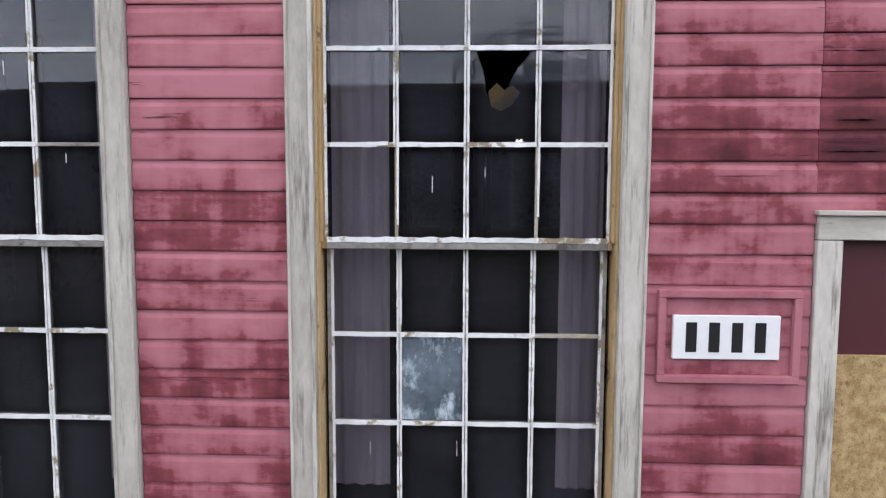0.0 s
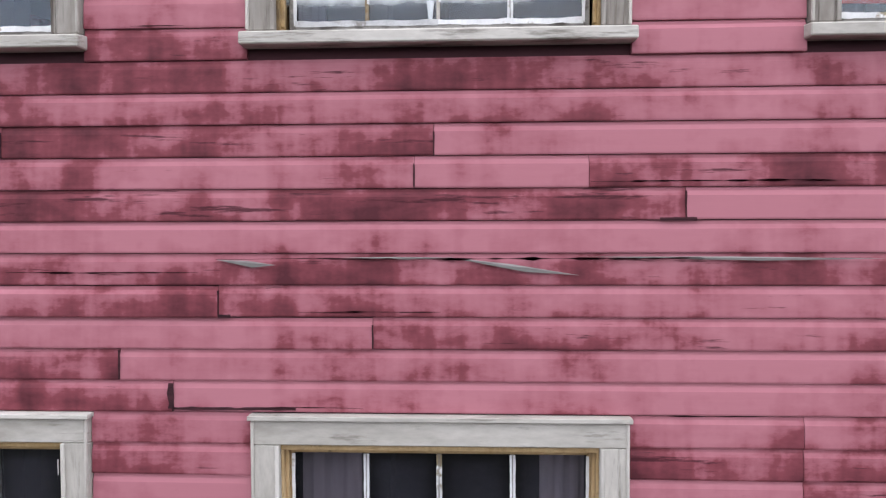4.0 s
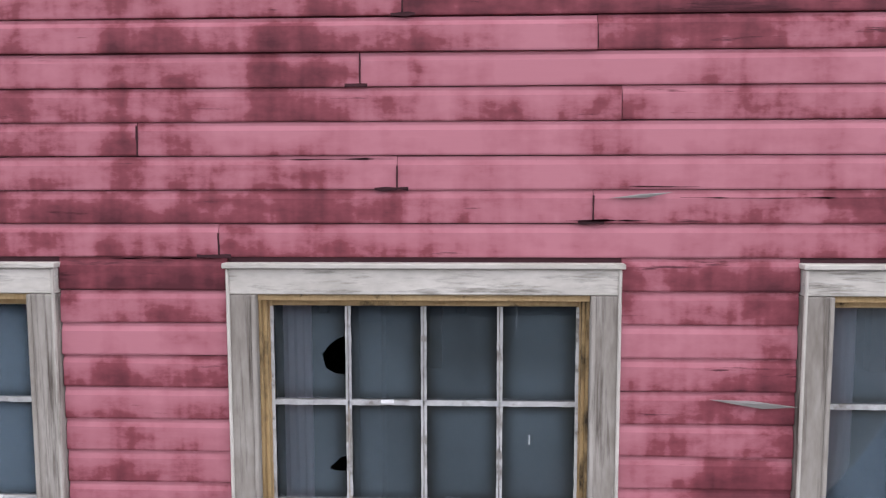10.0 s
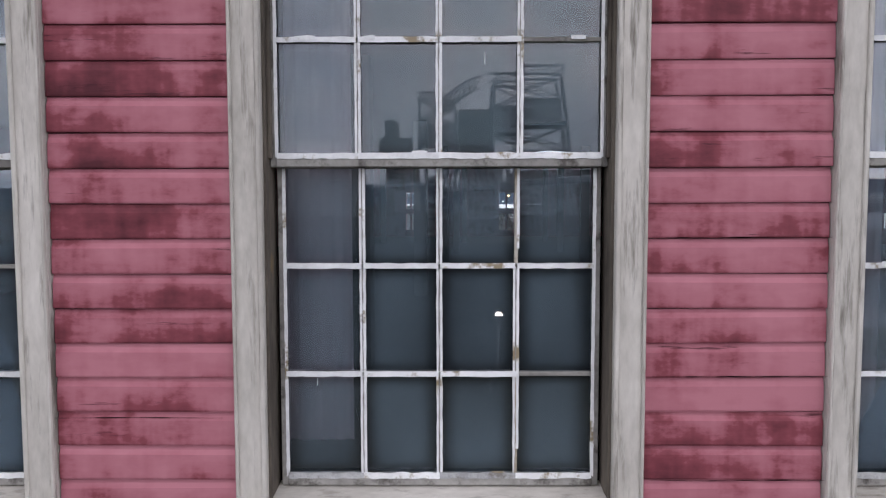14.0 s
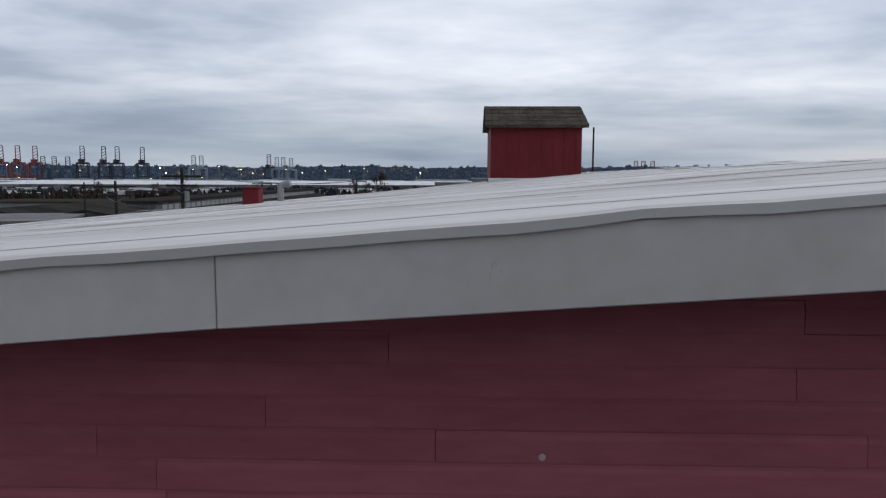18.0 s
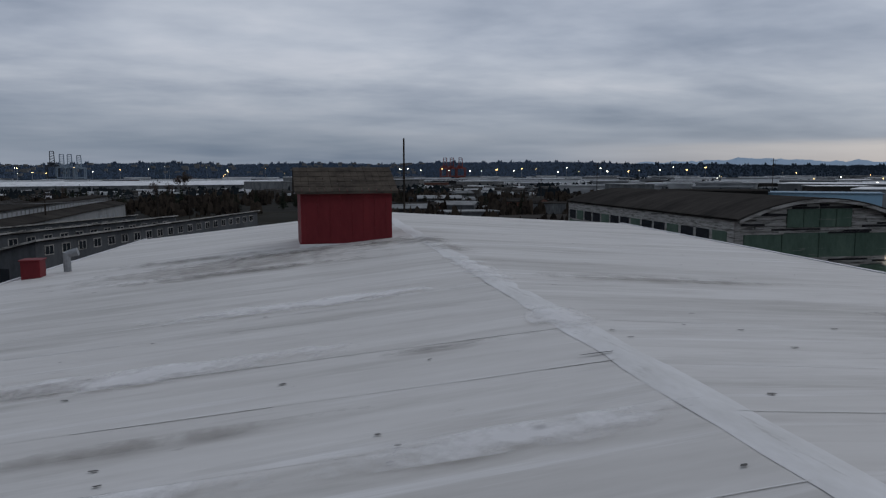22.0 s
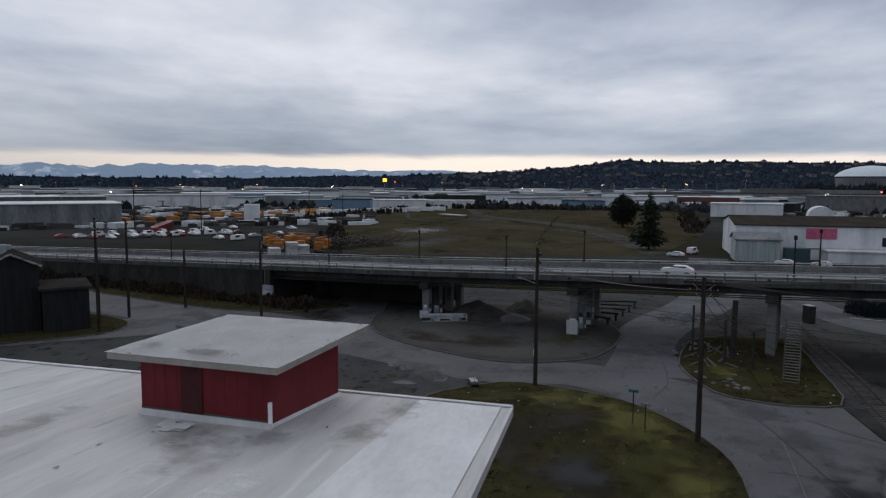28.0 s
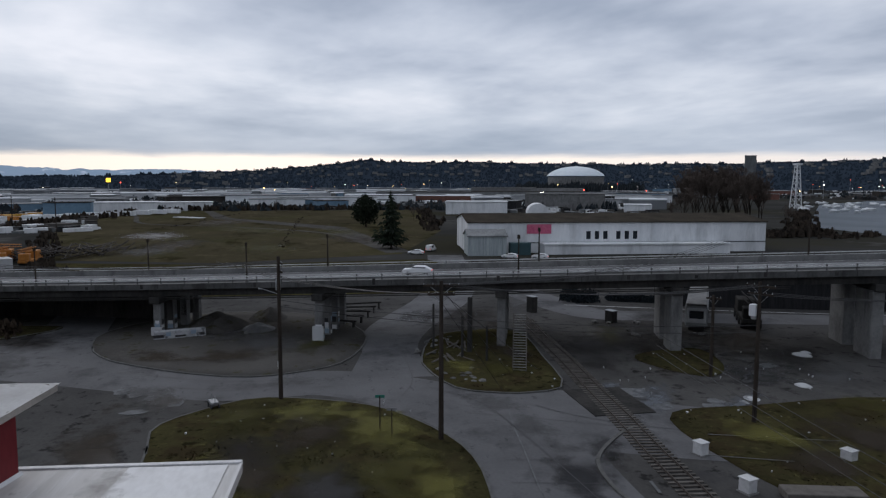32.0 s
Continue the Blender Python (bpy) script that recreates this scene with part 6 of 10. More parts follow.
k = 0
for cx, cy, a, b, turn, m in ((64, -36, 7, 2.6, -32, BLUEGRIT), (60, -42.5, 8, 2.0, -50, BLUEGRIT), (68, -33.5, 3, 1.6, -20, BLUEGRIT), (58, -22, 7, 2, 5, WORN), (66, -20, 5, 3, 30, WORN), (76, 0, 2.4, 8, 5, WORN), (74, 13, 6, 3, 30, WORN), (72, 11, 5, 2.5, 10, WET), (60, 14, 12, 4, 5, MUD), (50, 13, 10, 5, 0, WET),
                              (95, 2, 9, 6, 30, WORN), (103, 8, 7, 5, 20, WORN), (88, 6, 4, 7, 10, MUD), (93, -4, 7, 3, -10, MOSS), (90, 15, 6, 3, 40, MUD), (78, -45, 10, 5, -30, MUD), (84, -58, 14, 6, -40, MUD), (70, -52, 10, 6, -40, WET), (66, -58, 8, 4, -45, WORN), (92, -44, 8, 3, -20, MOSS), (100, -30, 8, 3, -20, MUD),
                              (92, -50, 22, 11, -35, SHADE_SOIL), (84, -38, 12, 5, -10, SHADE_SOIL), (108, -28, 16, 8, -10, SHADE_SOIL), (76, -60, 10, 6, -40, SHADE_SOIL), (100, 32, 9, 9, 10, SHADE_SOIL), (60, -9, 8, 4, 15, LUSH), (65, -3, 5, 4, 30, LUSH), (52, 4, 7, 3, 10, LUSH), (48, -11, 7, 3, -5, LUSH), (57, 2, 6, 4, 40, SHADE_SOIL), (50, -5, 6, 3, 0, SHADE_SOIL), (52, -40, 5, 3, 20, LUSH), (78, -20, 4, 2, 0, LUSH), (47, -22, 5, 3, 0, WET), (52, -26, 4, 2, -10, WET), (56, -31, 6, 1.4, -8, WORN), (110, -20, 8, 4, -15, WET), (120, -40, 18, 4, -15, WORN), (90, 33, 9, 5, 60, WORN), (97, 48, 5, 10, -15, WORN), (84, 40, 8, 7, 40, WET), (60, -3, 6, 5, 20, MUD), (52, 2, 6, 4, 50, MUD), (64, 3, 4, 3, 0, MOSS), (50, -9, 7, 4, -10, MOSS), (58, -10, 6, 2.5, 15, MOSS), (48, -4, 5, 4, 30, WET), (76, -24, 4, 3, 0, MOSS), (84, -27, 5, 3, 10, MUD), (50, -48, 8, 6, 20, MUD), (55, -55, 6, 5, 0, MOSS), (46, -40, 4, 4, 0, MUD),
                              (230, 10, 26, 16, 10, MOSS), (260, -20, 30, 12, 20, MUD), (250, 40, 30, 14, -10, MUD), (320, 20, 40, 20, 30, MOSS), (290, 55, 30, 16, 10, WET), (380, 40, 40, 20, 0, MUD), (300, -15, 30, 14, 5, MOSS), (225, 45, 18, 12, 0, WORN)):
    k += 1
    ground_film(cx, cy, a, b, turn, m, (0.40 if 45 < cx < 70 and -14 < cy < 9 or 40 < cx < 60 and cy < -34 or 70 < cx < 90 and -30 < cy < -16 else 0.24 if 80 < cx < 117 and -9 < cy < 24 else 0.06) + 0.004 * (k % 7))
# old kerb arc beside the track, faded lane lines and cracks in the road
arc_pts = smooth_loop([(56.5, -30.2), (53.8, -26.9), (50.6, -24.5), (47.2, -23.7), (43.5, -23.9), (41, -26), (46, -28.6), (52, -29.6)], 4)
ak = empty("kerb_arc", "low worn kerb curving beside the railway", "kerb", kind="structure")
for a, b in zip(arc_pts[:20], arc_pts[1:21]):
    a, b = Vector((*a, 0)), Vector((*b, 0))
    bm = bmesh.new()
    add_box(bm, 0, (b - a).length - 0.02, -0.15, 0.15, -0.05, 0.14, turn=Matrix.Translation(a) @ Matrix.Rotation(math.atan2(b.y - a.y, b.x - a.x), 4, "Z"))
    part("kerb", (bm, KERB), ak)
for pts, w, m in (([(66, -21.6), (60, -20.5), (53.3, -19.4), (45.4, -18.5), (36, -18)], 0.06, PALE), ([(64, -24), (60, -27), (56, -33), (52, -42)], 0.04, WIRE), ([(72, -15), (66, -19), (58, -20.5), (50, -21.5), (44, -22)], 0.035, WIRE), ([(77, -6), (77.2, 2), (79, 9), (84, 18)], 0.035, WIRE), ([(74, -8), (74.3, 4), (77, 12)], 0.03, WIRE), ([(63, -17), (60, -24), (57.5, -29)], 0.03, WIRE), ([(69, -12), (75, -14), (86, -14.5)], 0.03, WIRE), ([(52, -17.5), (51, -23)], 0.03, WIRE), ([(48, -17), (46.5, -23)], 0.03, WIRE), ([(46.4, -26.6), (44.5, -26.3)], 0.12, PALE), ([(90, 24), (97, 38), (102, 52)], 0.04, WIRE)):
    line = [(x + prng.uniform(-0.2, 0.2), y + prng.uniform(-0.2, 0.2), w * 2) for x, y in pts]
    strip("road_line" if m is PALE else "road_crack", line, 0.062, m, "faded lane line on the road" if m is PALE else "thin dark tar seam across the road")
# tufts of grass
def within(x, y, loop):
    odd = False
    for (x0, y0), (x1, y1) in zip(loop, loop[1:] + loop[:1]):
        if (y0 > y) != (y1 > y) and x < x0 + (x1 - x0) * (y - y0) / (y1 - y0):
            odd = not odd
    return odd


VERGES = [[(cx + (x - cx) * 0.96, cy + (y - cy) * 0.96) for x, y in loop] for loop, cx, cy in ((ISLE_A, 55, -2), (ISLE_C, 82, -24), (ISLE_F, 113, 58), ([(58, -34.5), (60, -44), (58, -62), (38, -66), (36, -46), (40, -36)], 48, -50))]
v, f = [], []
for zone, n in (((40, 69, -13, 7), 5200), ((70, 94, -30, -18), 2400), ((40, 58, -60, -36), 2600), ((105, 120, 40, 86), 1500)):
    for _ in range(n):
        x, y, s = prng.uniform(zone[0], zone[1]), prng.uniform(zone[2], zone[3]), prng.uniform(0.04, 0.13)
        if noise.noise((x * 0.3, y * 0.3, 1)) < -0.1 or not any(within(x, y, loop) for loop in VERGES):
            continue
        k, a = len(v), prng.uniform(0, 3.1)
        c, d = math.cos(a) * s, math.sin(a) * s
        v += [(x - c, y - d, 0.06), (x + c, y + d, 0.06), (x + c * 0.6 + prng.uniform(-0.1, 0.1), y + d * 0.6, 0.16 + s * 0.9), (x - c * 0.5, y - d * 0.5, 0.16 + s * 0.8)]
        f.append((k, k + 1, k + 2, k + 3))
thing("grass_tufts", mesh("grass_tufts", v, f, GRASS), "ragged winter grass tufts", "grass", kind="stuff")

# ---- railway ----
TIE = mat("tie_wood", (0.05, 0.045, 0.04), (0.12, 0.11, 0.10), 1.5, 0.95, 0.4, rand=0.3)
RUST = mat("rusty_steel", (0.042, 0.034, 0.030), (0.088, 0.076, 0.068), 3.0, 0.7, 0.3, metal=0.3)
track = empty("railway_track", "single railway track with wooden ties and rusty rails", "railway")
TP = [(30, -26.8), (44.5, -28.8), (50.8, -29.4), (59, -30.5), (69, -31.6), (79, -32.8), (91, -34), (108, -36)]


def on_track(s):
    for (x0, y0), (x1, y1) in zip(TP, TP[1:]):
        if s <= x1:
            u = (s - x0) / (x1 - x0)
            return x0 + u * (x1 - x0), y0 + u * (y1 - y0)
    return TP[-1]


bm = bmesh.new()
add_box(bm, -0.12, 0.12, -1.3, 1.3, 0.01, 0.12)
tie_me = done(bm, "tie", TIE, 0.01)
x = 32.0
while x < 104:
    p, q = on_track(x), on_track(x + 0.4)
    t = part("tie", tie_me, track)
    t.location, t.rotation_euler = (p[0], p[1], 0.0), (0, 0, math.atan2(q[1] - p[1], q[0] - p[0]) + prng.uniform(-0.03, 0.03))
    x += 0.62
for s in (-0.72, 0.72):
    bm = bmesh.new()
    prof = [(-0.06, 0.115), (-0.06, 0.135), (-0.012, 0.14), (-0.012, 0.2), (-0.035, 0.205), (-0.035, 0.25), (0.035, 0.25), (0.035, 0.205), (0.012, 0.2), (0.012, 0.14), (0.06, 0.135), (0.06, 0.115)]
    rows = [[bm.verts.new((x0, y0 + s + o, z)) for o, z in prof] for x0, y0 in TP]
    for a, b in zip(rows, rows[1:]):
        for k in range(len(prof)):
            bm.faces.new((a[k], a[(k + 1) % len(prof)], b[(k + 1) % len(prof)], b[k]))
    part("rail", (bm, RUST), track)
bm = bmesh.new()
add_box(bm, 60, 68, -34.2, -28.3, -0.1, 0.115)
part("crossing_slab", (bm, CONC_DARK), track)

# ---- viaduct ----
via = empty("viaduct", "grey concrete road viaduct on broad piers with pipe rails", "viaduct")
V_N = Vector((0.949, -0.314, 0))
V_W = 13.0


def via_x(y):
    return 101.6 + 0.331 * (y - 17.5)


def via_z(y):
    return max(5.5 - 0.042 * (y - 17.5), -1.2) if y < 17.5 else max(5.5 - 0.034 * (y - 17.5), -1.2)


def run(name, y0, y1, step, off0, off1, dz0, dz1, material, label="", parent=via):
    """A length of the viaduct between two offsets across it and two heights over its underside."""
    bm = bmesh.new()
    rows = []
    y = y0
    while True:
        p = Vector((via_x(y), y, via_z(y)))
        rows.append([bm.verts.new(p + V_N * o + Vector((0, 0, h))) for o, h in ((off0, dz0), (off1, dz0), (off1, dz1), (off0, dz1))])
        if y >= y1:
            break
        y = min(y + step, y1)
    for a, b in zip(rows, rows[1:]):
        for k in range(4):
            bm.faces.new((a[k], a[(k + 1) % 4], b[(k + 1) % 4], b[k]))
    bm.faces.new(rows[0])
    bm.faces.new(rows[-1][::-1])
    return part(name, (bm, material), parent, label)


LANE = mat("lane_paint", (0.30, 0.30, 0.30), (0.62, 0.62, 0.61), 0.7, 0.6, 0.0)
Y0, Y1 = -150, 240
# deck underside in near-black concrete, with the shade beneath it painted in
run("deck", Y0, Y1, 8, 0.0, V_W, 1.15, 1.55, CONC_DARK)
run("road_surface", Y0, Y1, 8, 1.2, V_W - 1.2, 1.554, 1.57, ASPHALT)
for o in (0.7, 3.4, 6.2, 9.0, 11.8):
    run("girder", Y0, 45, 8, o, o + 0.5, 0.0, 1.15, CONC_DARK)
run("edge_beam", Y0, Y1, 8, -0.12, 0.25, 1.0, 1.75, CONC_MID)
# wall added to keep the space under the deck dark
run("back_wall", 20, 46, 6, V_W - 0.9, V_W - 0.5, -5.6, -0.01, CONC_DARK, "added dark wall under the far edge")
run("edge_beam", Y0, Y1, 8, V_W - 0.25, V_W + 0.12, 1.0, 1.75, CONCRETE)
run("sidewalk", Y0, Y1, 8, 0.25, 1.2, 1.5, 1.75, CONCRETE)
for o in (1.75, 6.25, 6.55, 11.1):
    run("lane_line", Y0, Y1, 8, o, o + 0.16, 1.571, 1.578, LANE)
# pipe rails coloured pale, which puts the bright glint along them into paint
for o in (0.0, V_W - 0.14):
    for h in (2.15, 2.5):
        run("pipe_rail", Y0, Y1, 8, o, o + 0.13, h, h + 0.13, RAILW)
run("barrier", Y0, Y1, 8, V_W - 1.5, V_W - 1.2, 1.5, 2.35, CONCRETE)
run("barrier", Y0, Y1, 8, 1.2, 1.4, 1.5, 2.05, CONCRETE)
y = Y0
while y < 110:
    p = Vector((via_x(y), y, via_z(y)))
    for o in (0.06, V_W - 0.08):
        bm = bmesh.new()
        q = p + V_N * o
        add_box(bm, q.x - 0.06, q.x + 0.06, q.y - 0.07, q.y + 0.07, q.z + 1.7, q.z + 2.62)
        part("rail_post", (bm, CONC_MID), via)
    y += 3.2
MURAL = mat("painted_panel", (0.16, 0.17, 0.2), (0.62, 0.63, 0.66), 0.6, 0.7, 0.0)
for y in (17.3, -4.2, -27.0, -47.5, -69.5, -92, -115):
    zb = via_z(y)
    m = spin(via_x(y), y, math.degrees(math.atan2(V_N.y, V_N.x)))
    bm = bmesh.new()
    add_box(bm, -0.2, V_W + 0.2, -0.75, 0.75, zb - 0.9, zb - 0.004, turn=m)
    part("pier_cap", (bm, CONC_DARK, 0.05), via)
    if y < -40:
        for o0, o1 in ((0.5, 5.0), (8.0, V_W - 0.5)):
            bm = bmesh.new()
            add_box(bm, o0, o1, -0.7, 0.7, -0.1, zb - 0.9, turn=m)
            part("pier", (bm, CONCRETE, 0.15), via)
    else:
        for o in (0.9, 4.4, 8.2, 11.8):
            bm = bmesh.new()
            add_box(bm, o - 0.5, o + 0.5, -0.55, 0.55, -0.1, zb - 0.9, turn=m)
            part("column", (bm, CONCRETE, 0.08), via)
        if y > 10:
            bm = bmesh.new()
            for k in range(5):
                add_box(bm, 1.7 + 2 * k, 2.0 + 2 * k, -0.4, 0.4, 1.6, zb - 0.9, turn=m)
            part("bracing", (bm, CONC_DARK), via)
# painted panels on the columns
for y, x0, x1, z0, z1 in ((17.3, -0.1, 0.45, 0.1, 1.3), (-4.2, -0.1, 0.4, 0.1, 2.1)):
    m = spin(via_x(y) + 0.15, y, math.degrees(math.atan2(V_N.y, V_N.x)))
    bm = bmesh.new()
    add_box(bm, 0.0, 0.2, -0.75, 0.75, z0, z1, turn=m)
    part("painted_patch", (bm, LITTER), via)
# retaining wall where the ramp comes down
for k in range(24):
    ya, yb = 47 + 8 * k, 55 + 8 * k
    bm = bmesh.new()
    pa, pb = Vector((via_x(ya), ya, 0)), Vector((via_x(yb), yb, 0))
    d = pb - pa
    m = Matrix.Translation(pa) @ Matrix.Rotation(math.atan2(d.y, d.x), 4, "Z")
    add_box(bm, 0.02, d.length - 0.02, -0.4, 0.0, -0.2, max(0.2, via_z(ya) + 1.0), turn=m)
    part("retaining_panel", (bm, CONC_DARK), via)
m = spin(via_x(46), 46, math.degrees(math.atan2(V_N.y, V_N.x)))
bm = bmesh.new()
add_box(bm, 0, V_W, -0.6, 0.6, -0.2, via_z(46) + 1.1, turn=m)
part("abutment", (bm, CONC_DARK), via)
bm = bmesh.new()
add_box(bm, -0.62, -0.1, -1.4, 1.0, 0.2, 3.0, turn=m)
part("mural", (bm, MURAL), via, "pale painted mural panel")

# faded paint scrawls on the piers and the barrier
SCRAWL = [plain("scrawl_black", (0.012, 0.012, 0.013), 0.7), plain("scrawl_blue", (0.20, 0.26, 0.32), 0.7), plain("scrawl_white", (0.52, 0.53, 0.54), 0.7)]
for y, o in ((-4.2, 0.9), (-4.2, 4.4), (-4.2, 8.2), (17.3, 0.9), (17.3, 4.4)):
    m = spin(via_x(y), y, math.degrees(math.atan2(V_N.y, V_N.x)))
    for k in range(3):
        z0, w = 0.2 + 0.75 * k + prng.uniform(0, 0.3), prng.uniform(0.25, 0.44)
        bm = bmesh.new()
        add_box(bm, o - 0.506, o - 0.501, -w, w, z0, z0 + prng.uniform(0.4, 0.9), turn=m)
        part("scrawl", (bm, SCRAWL[(k + int(o)) % 3]), via)
        bm = bmesh.new()
        add_box(bm, o - w, o + w, -0.556, -0.551, z0, z0 + prng.uniform(0.4, 0.9), turn=m)
        part("scrawl", (bm, SCRAWL[(k + 1 + int(o)) % 3]), via)
# pipes hung under the edge, drain spouts and joints in the parapet
for o, h in ((0.45, -0.25), (0.62, -0.5)):
    run("hung_pipe", -60, 46, 6, o, o + 0.12, h, h + 0.12, CONC_DARK)
y = -120.0
while y < 60:
    p = Vector((via_x(y), y, via_z(y)))
    m = Matrix.Translation(p) @ Matrix.Rotation(math.atan2(V_N.y, V_N.x), 4, "Z")
    bm = bmesh.new()
    add_box(bm, -0.128, -0.121, -0.03, 0.03, 1.0, 1.75, turn=m)
    part("parapet_joint", (bm, SCRAWL[0]), via)
    bm = bmesh.new()
    add_box(bm, -0.14, -0.122, 2.1, 2.5, 1.05, 1.45 + 0.2 * (int(y) % 3), turn=m)
    part("rust_streak", (bm, CONC_DARK), via)
    y += 7.6
PALEWALL = stained(mat("pale_scrawled_wall", (0.22, 0.225, 0.235), (0.46, 0.47, 0.48), 0.7, 0.8, 0.2), (0.06, 0.065, 0.07), 1.6, (1, 1, 0.8), 0.54, 0.62, 0.8)
# rubble, concrete barrier and debris under the viaduct
bm = bmesh.new()
add_box(bm, -3.8, 2.8, -0.4, 0.4, 0.05, 1.25, turn=spin(100.5, 13.5, -75))
thing("concrete_barrier", (bm, PALEWALL, 0.12), "white painted concrete barrier with graffiti under the viaduct", "barrier")
for k, (a, b, z0, z1) in enumerate(((-3.9, -2.6, 0.35, 0.75), (-2.3, -1.7, 0.5, 1.05), (-1.2, 0.2, 0.3, 0.55), (0.8, 1.5, 0.55, 1.1), (1.9, 2.6, 0.3, 0.7))):
    bm = bmesh.new()
    add_box(bm, a, b, -0.407, -0.402, z0, z1, turn=spin(100.5, 13.5, -75))
    part("scrawl", (bm, SCRAWL[k % 2]), bpy.data.objects["concrete_barrier"])
RUBBLE = mat("broken_concrete", (0.05, 0.05, 0.048), (0.16, 0.158, 0.152), 1.0, 0.9, 0.3, rand=0.4)
for k in range(60):
    zone = ((99, 112, 2, 16), (84, 94, -22, -16), (72, 78, -21, -17), (88, 100, -60, -44))[k % 4]
    bm = bmesh.new()
    bmesh.ops.create_icosphere(bm, subdivisions=1, radius=prng.uniform(0.15, 0.5))
    for v_ in bm.verts:
        v_.co = Vector((v_.co.x * prng.uniform(0.7, 1.5), v_.co.y * prng.uniform(0.7, 1.3), v_.co.z * 0.6))
    ob = thing("rubble_block", (bm, RUBBLE), "broken concrete lump on the dirt", "rubble", "rubble blocks")
    ob.matrix_world = spin(prng.uniform(zone[0], zone[1]), prng.uniform(zone[2], zone[3]), prng.uniform(0, 180), 0.22)
for k in range(14):
    x, y, a = prng.uniform(79, 90), prng.uniform(-25, -17), prng.uniform(-40, 40)
    bm = bmesh.new()
    add_box(bm, -prng.uniform(1, 2.4), prng.uniform(1, 2.4), -0.09, 0.09, 0.2, 0.34, turn=spin(x, y, a) @ Matrix.Rotation(radians(prng.uniform(-22, 4)), 4, "Y"))
    thing("old_plank", (bm, TIE), "weathered grey plank leaning among weeds", "plank", "old planks")


def heap(name, cx, cy, r, h, material, label, seed):
    v, f = [], []
    nr, na = 7, 18
    for i in range(nr + 1):
        for j in range(na):
            a, k = 2 * math.pi * j / na, i / nr
            x, y = cx + r * k * math.cos(a), cy + r * k * math.sin(a) * 0.8
            v.append((x, y, max(-0.1, h * (1 - k ** 1.7) * (1 + 0.5 * noise.noise((x * 0.6, y * 0.6, seed))) - 0.05)))
    for i in range(nr):
        for j in range(na):
            f.append((i * na + j, i * na + (j + 1) % na, (i + 1) * na + (j + 1) % na, (i + 1) * na + j))
    return thing(name, mesh(name, v, f, material), label, "heap")


heap("gravel_mound", 107, 10, 6.0, 2.0, GRAVEL, "grey gravel heap under the viaduct", 3)
heap("gravel_mound", 112, 3, 4.0, 1.6, GRAVEL, "low grey gravel heap under the viaduct", 6)
heap("gravel_mound", 104, 4, 3.5, 0.9, PALE, "flat pale grit heap under the viaduct", 9)
for x, y, r, h in ((76.6, -62.3, 1.5, 0.45), (77.6, -63.6, 0.9, 0.3), (65.1, -53.5, 1.1, 0.3), (62.2, -45.5, 1.3, 0.12), (61.4, -44.2, 0.9, 0.1)):
    heap("tarp_scrap", x, y, r, h, LITTER, "crumpled white sheeting dumped on the lot", x)
for k in range(5):
    bm = bmesh.new()
    add_box(bm, -3.2, 3.2, -0.15, 0.15, 0.9, 1.15, turn=spin(104 + 3.4 * k, -7 - 1.2 * k, 60 + 9 * k))
    for o in (-2.8, 2.8):
        add_box(bm, o - 0.1, o + 0.1, -0.3, 0.3, 0.0, 0.95, turn=spin(104 + 3.4 * k, -7 - 1.2 * k, 60 + 9 * k))
    thing("barricade", (bm, CONC_DARK), "dark timber barricade standing under the viaduct", "barricade", "barricades")


# ---- poles, lamps and wires ----
def utility_pole(x, y, h, arms, turn, lamp=None, can=False, lean=(0, 0), boxes=(), label="tall dark wooden utility pole with crossarms"):
    p = empty("utility_pole", label, "utility pole", "utility poles", m=spin(x, y, turn))
    bm = bmesh.new()
    add_tube(bm, (0, 0, -0.2), (lean[0], lean[1], h), 0.22, 0.15, 8)
    part("pole", (bm, POLE), p)
    for k, (z, w) in enumerate(arms):
        box_part("crossarm", p, POLE, -w, w, -0.24, -0.10, z - 0.10, z + 0.10, 0.01)
        for o in (-w + 0.1, -w * 0.45, w * 0.45, w - 0.1):
            bm = bmesh.new()
            add_tube(bm, (o, -0.16, z + 0.07), (o, -0.16, z + 0.22), 0.045, 0.03, 6)
            part("insulator", (bm, STEEL), p)
        bm = bmesh.new()
        add_tube(bm, (-w * 0.6, -0.16, z - 0.05), (0, -0.14, z - 0.8), 0.025, 0.025, 5)
        part("brace", (bm, STEEL), p)
        bm = bmesh.new()
        add_tube(bm, (w * 0.6, -0.16, z - 0.05), (0, -0.14, z - 0.8), 0.025, 0.025, 5)
        part("brace", (bm, STEEL), p)
    if can:
        bm = bmesh.new()
        add_tube(bm, (0.42, 0, h - 3.3), (0.42, 0, h - 2.3), 0.26, 0.26, 10)
        part("transformer", (bm, STEEL, 0.03), p)
    for z, w, hh in boxes:
        box_part("meter_box", p, WHITE, 0.16, 0.16 + w, -w / 2, w / 2, z, z + hh, 0.02, "pale grey box strapped to the pole")
    if lamp:
        z, reach = lamp
        bm = bmesh.new()
        add_tube(bm, (0, 0.1, z), (0, reach * 0.8, z + 0.55), 0.04, 0.04, 6)
        add_tube(bm, (0, reach * 0.8, z + 0.55), (0, reach, z + 0.6), 0.05, 0.09, 6)
        part("lamp_arm", (bm, STEEL), p, "pale cobra-head lamp arm")
    return p


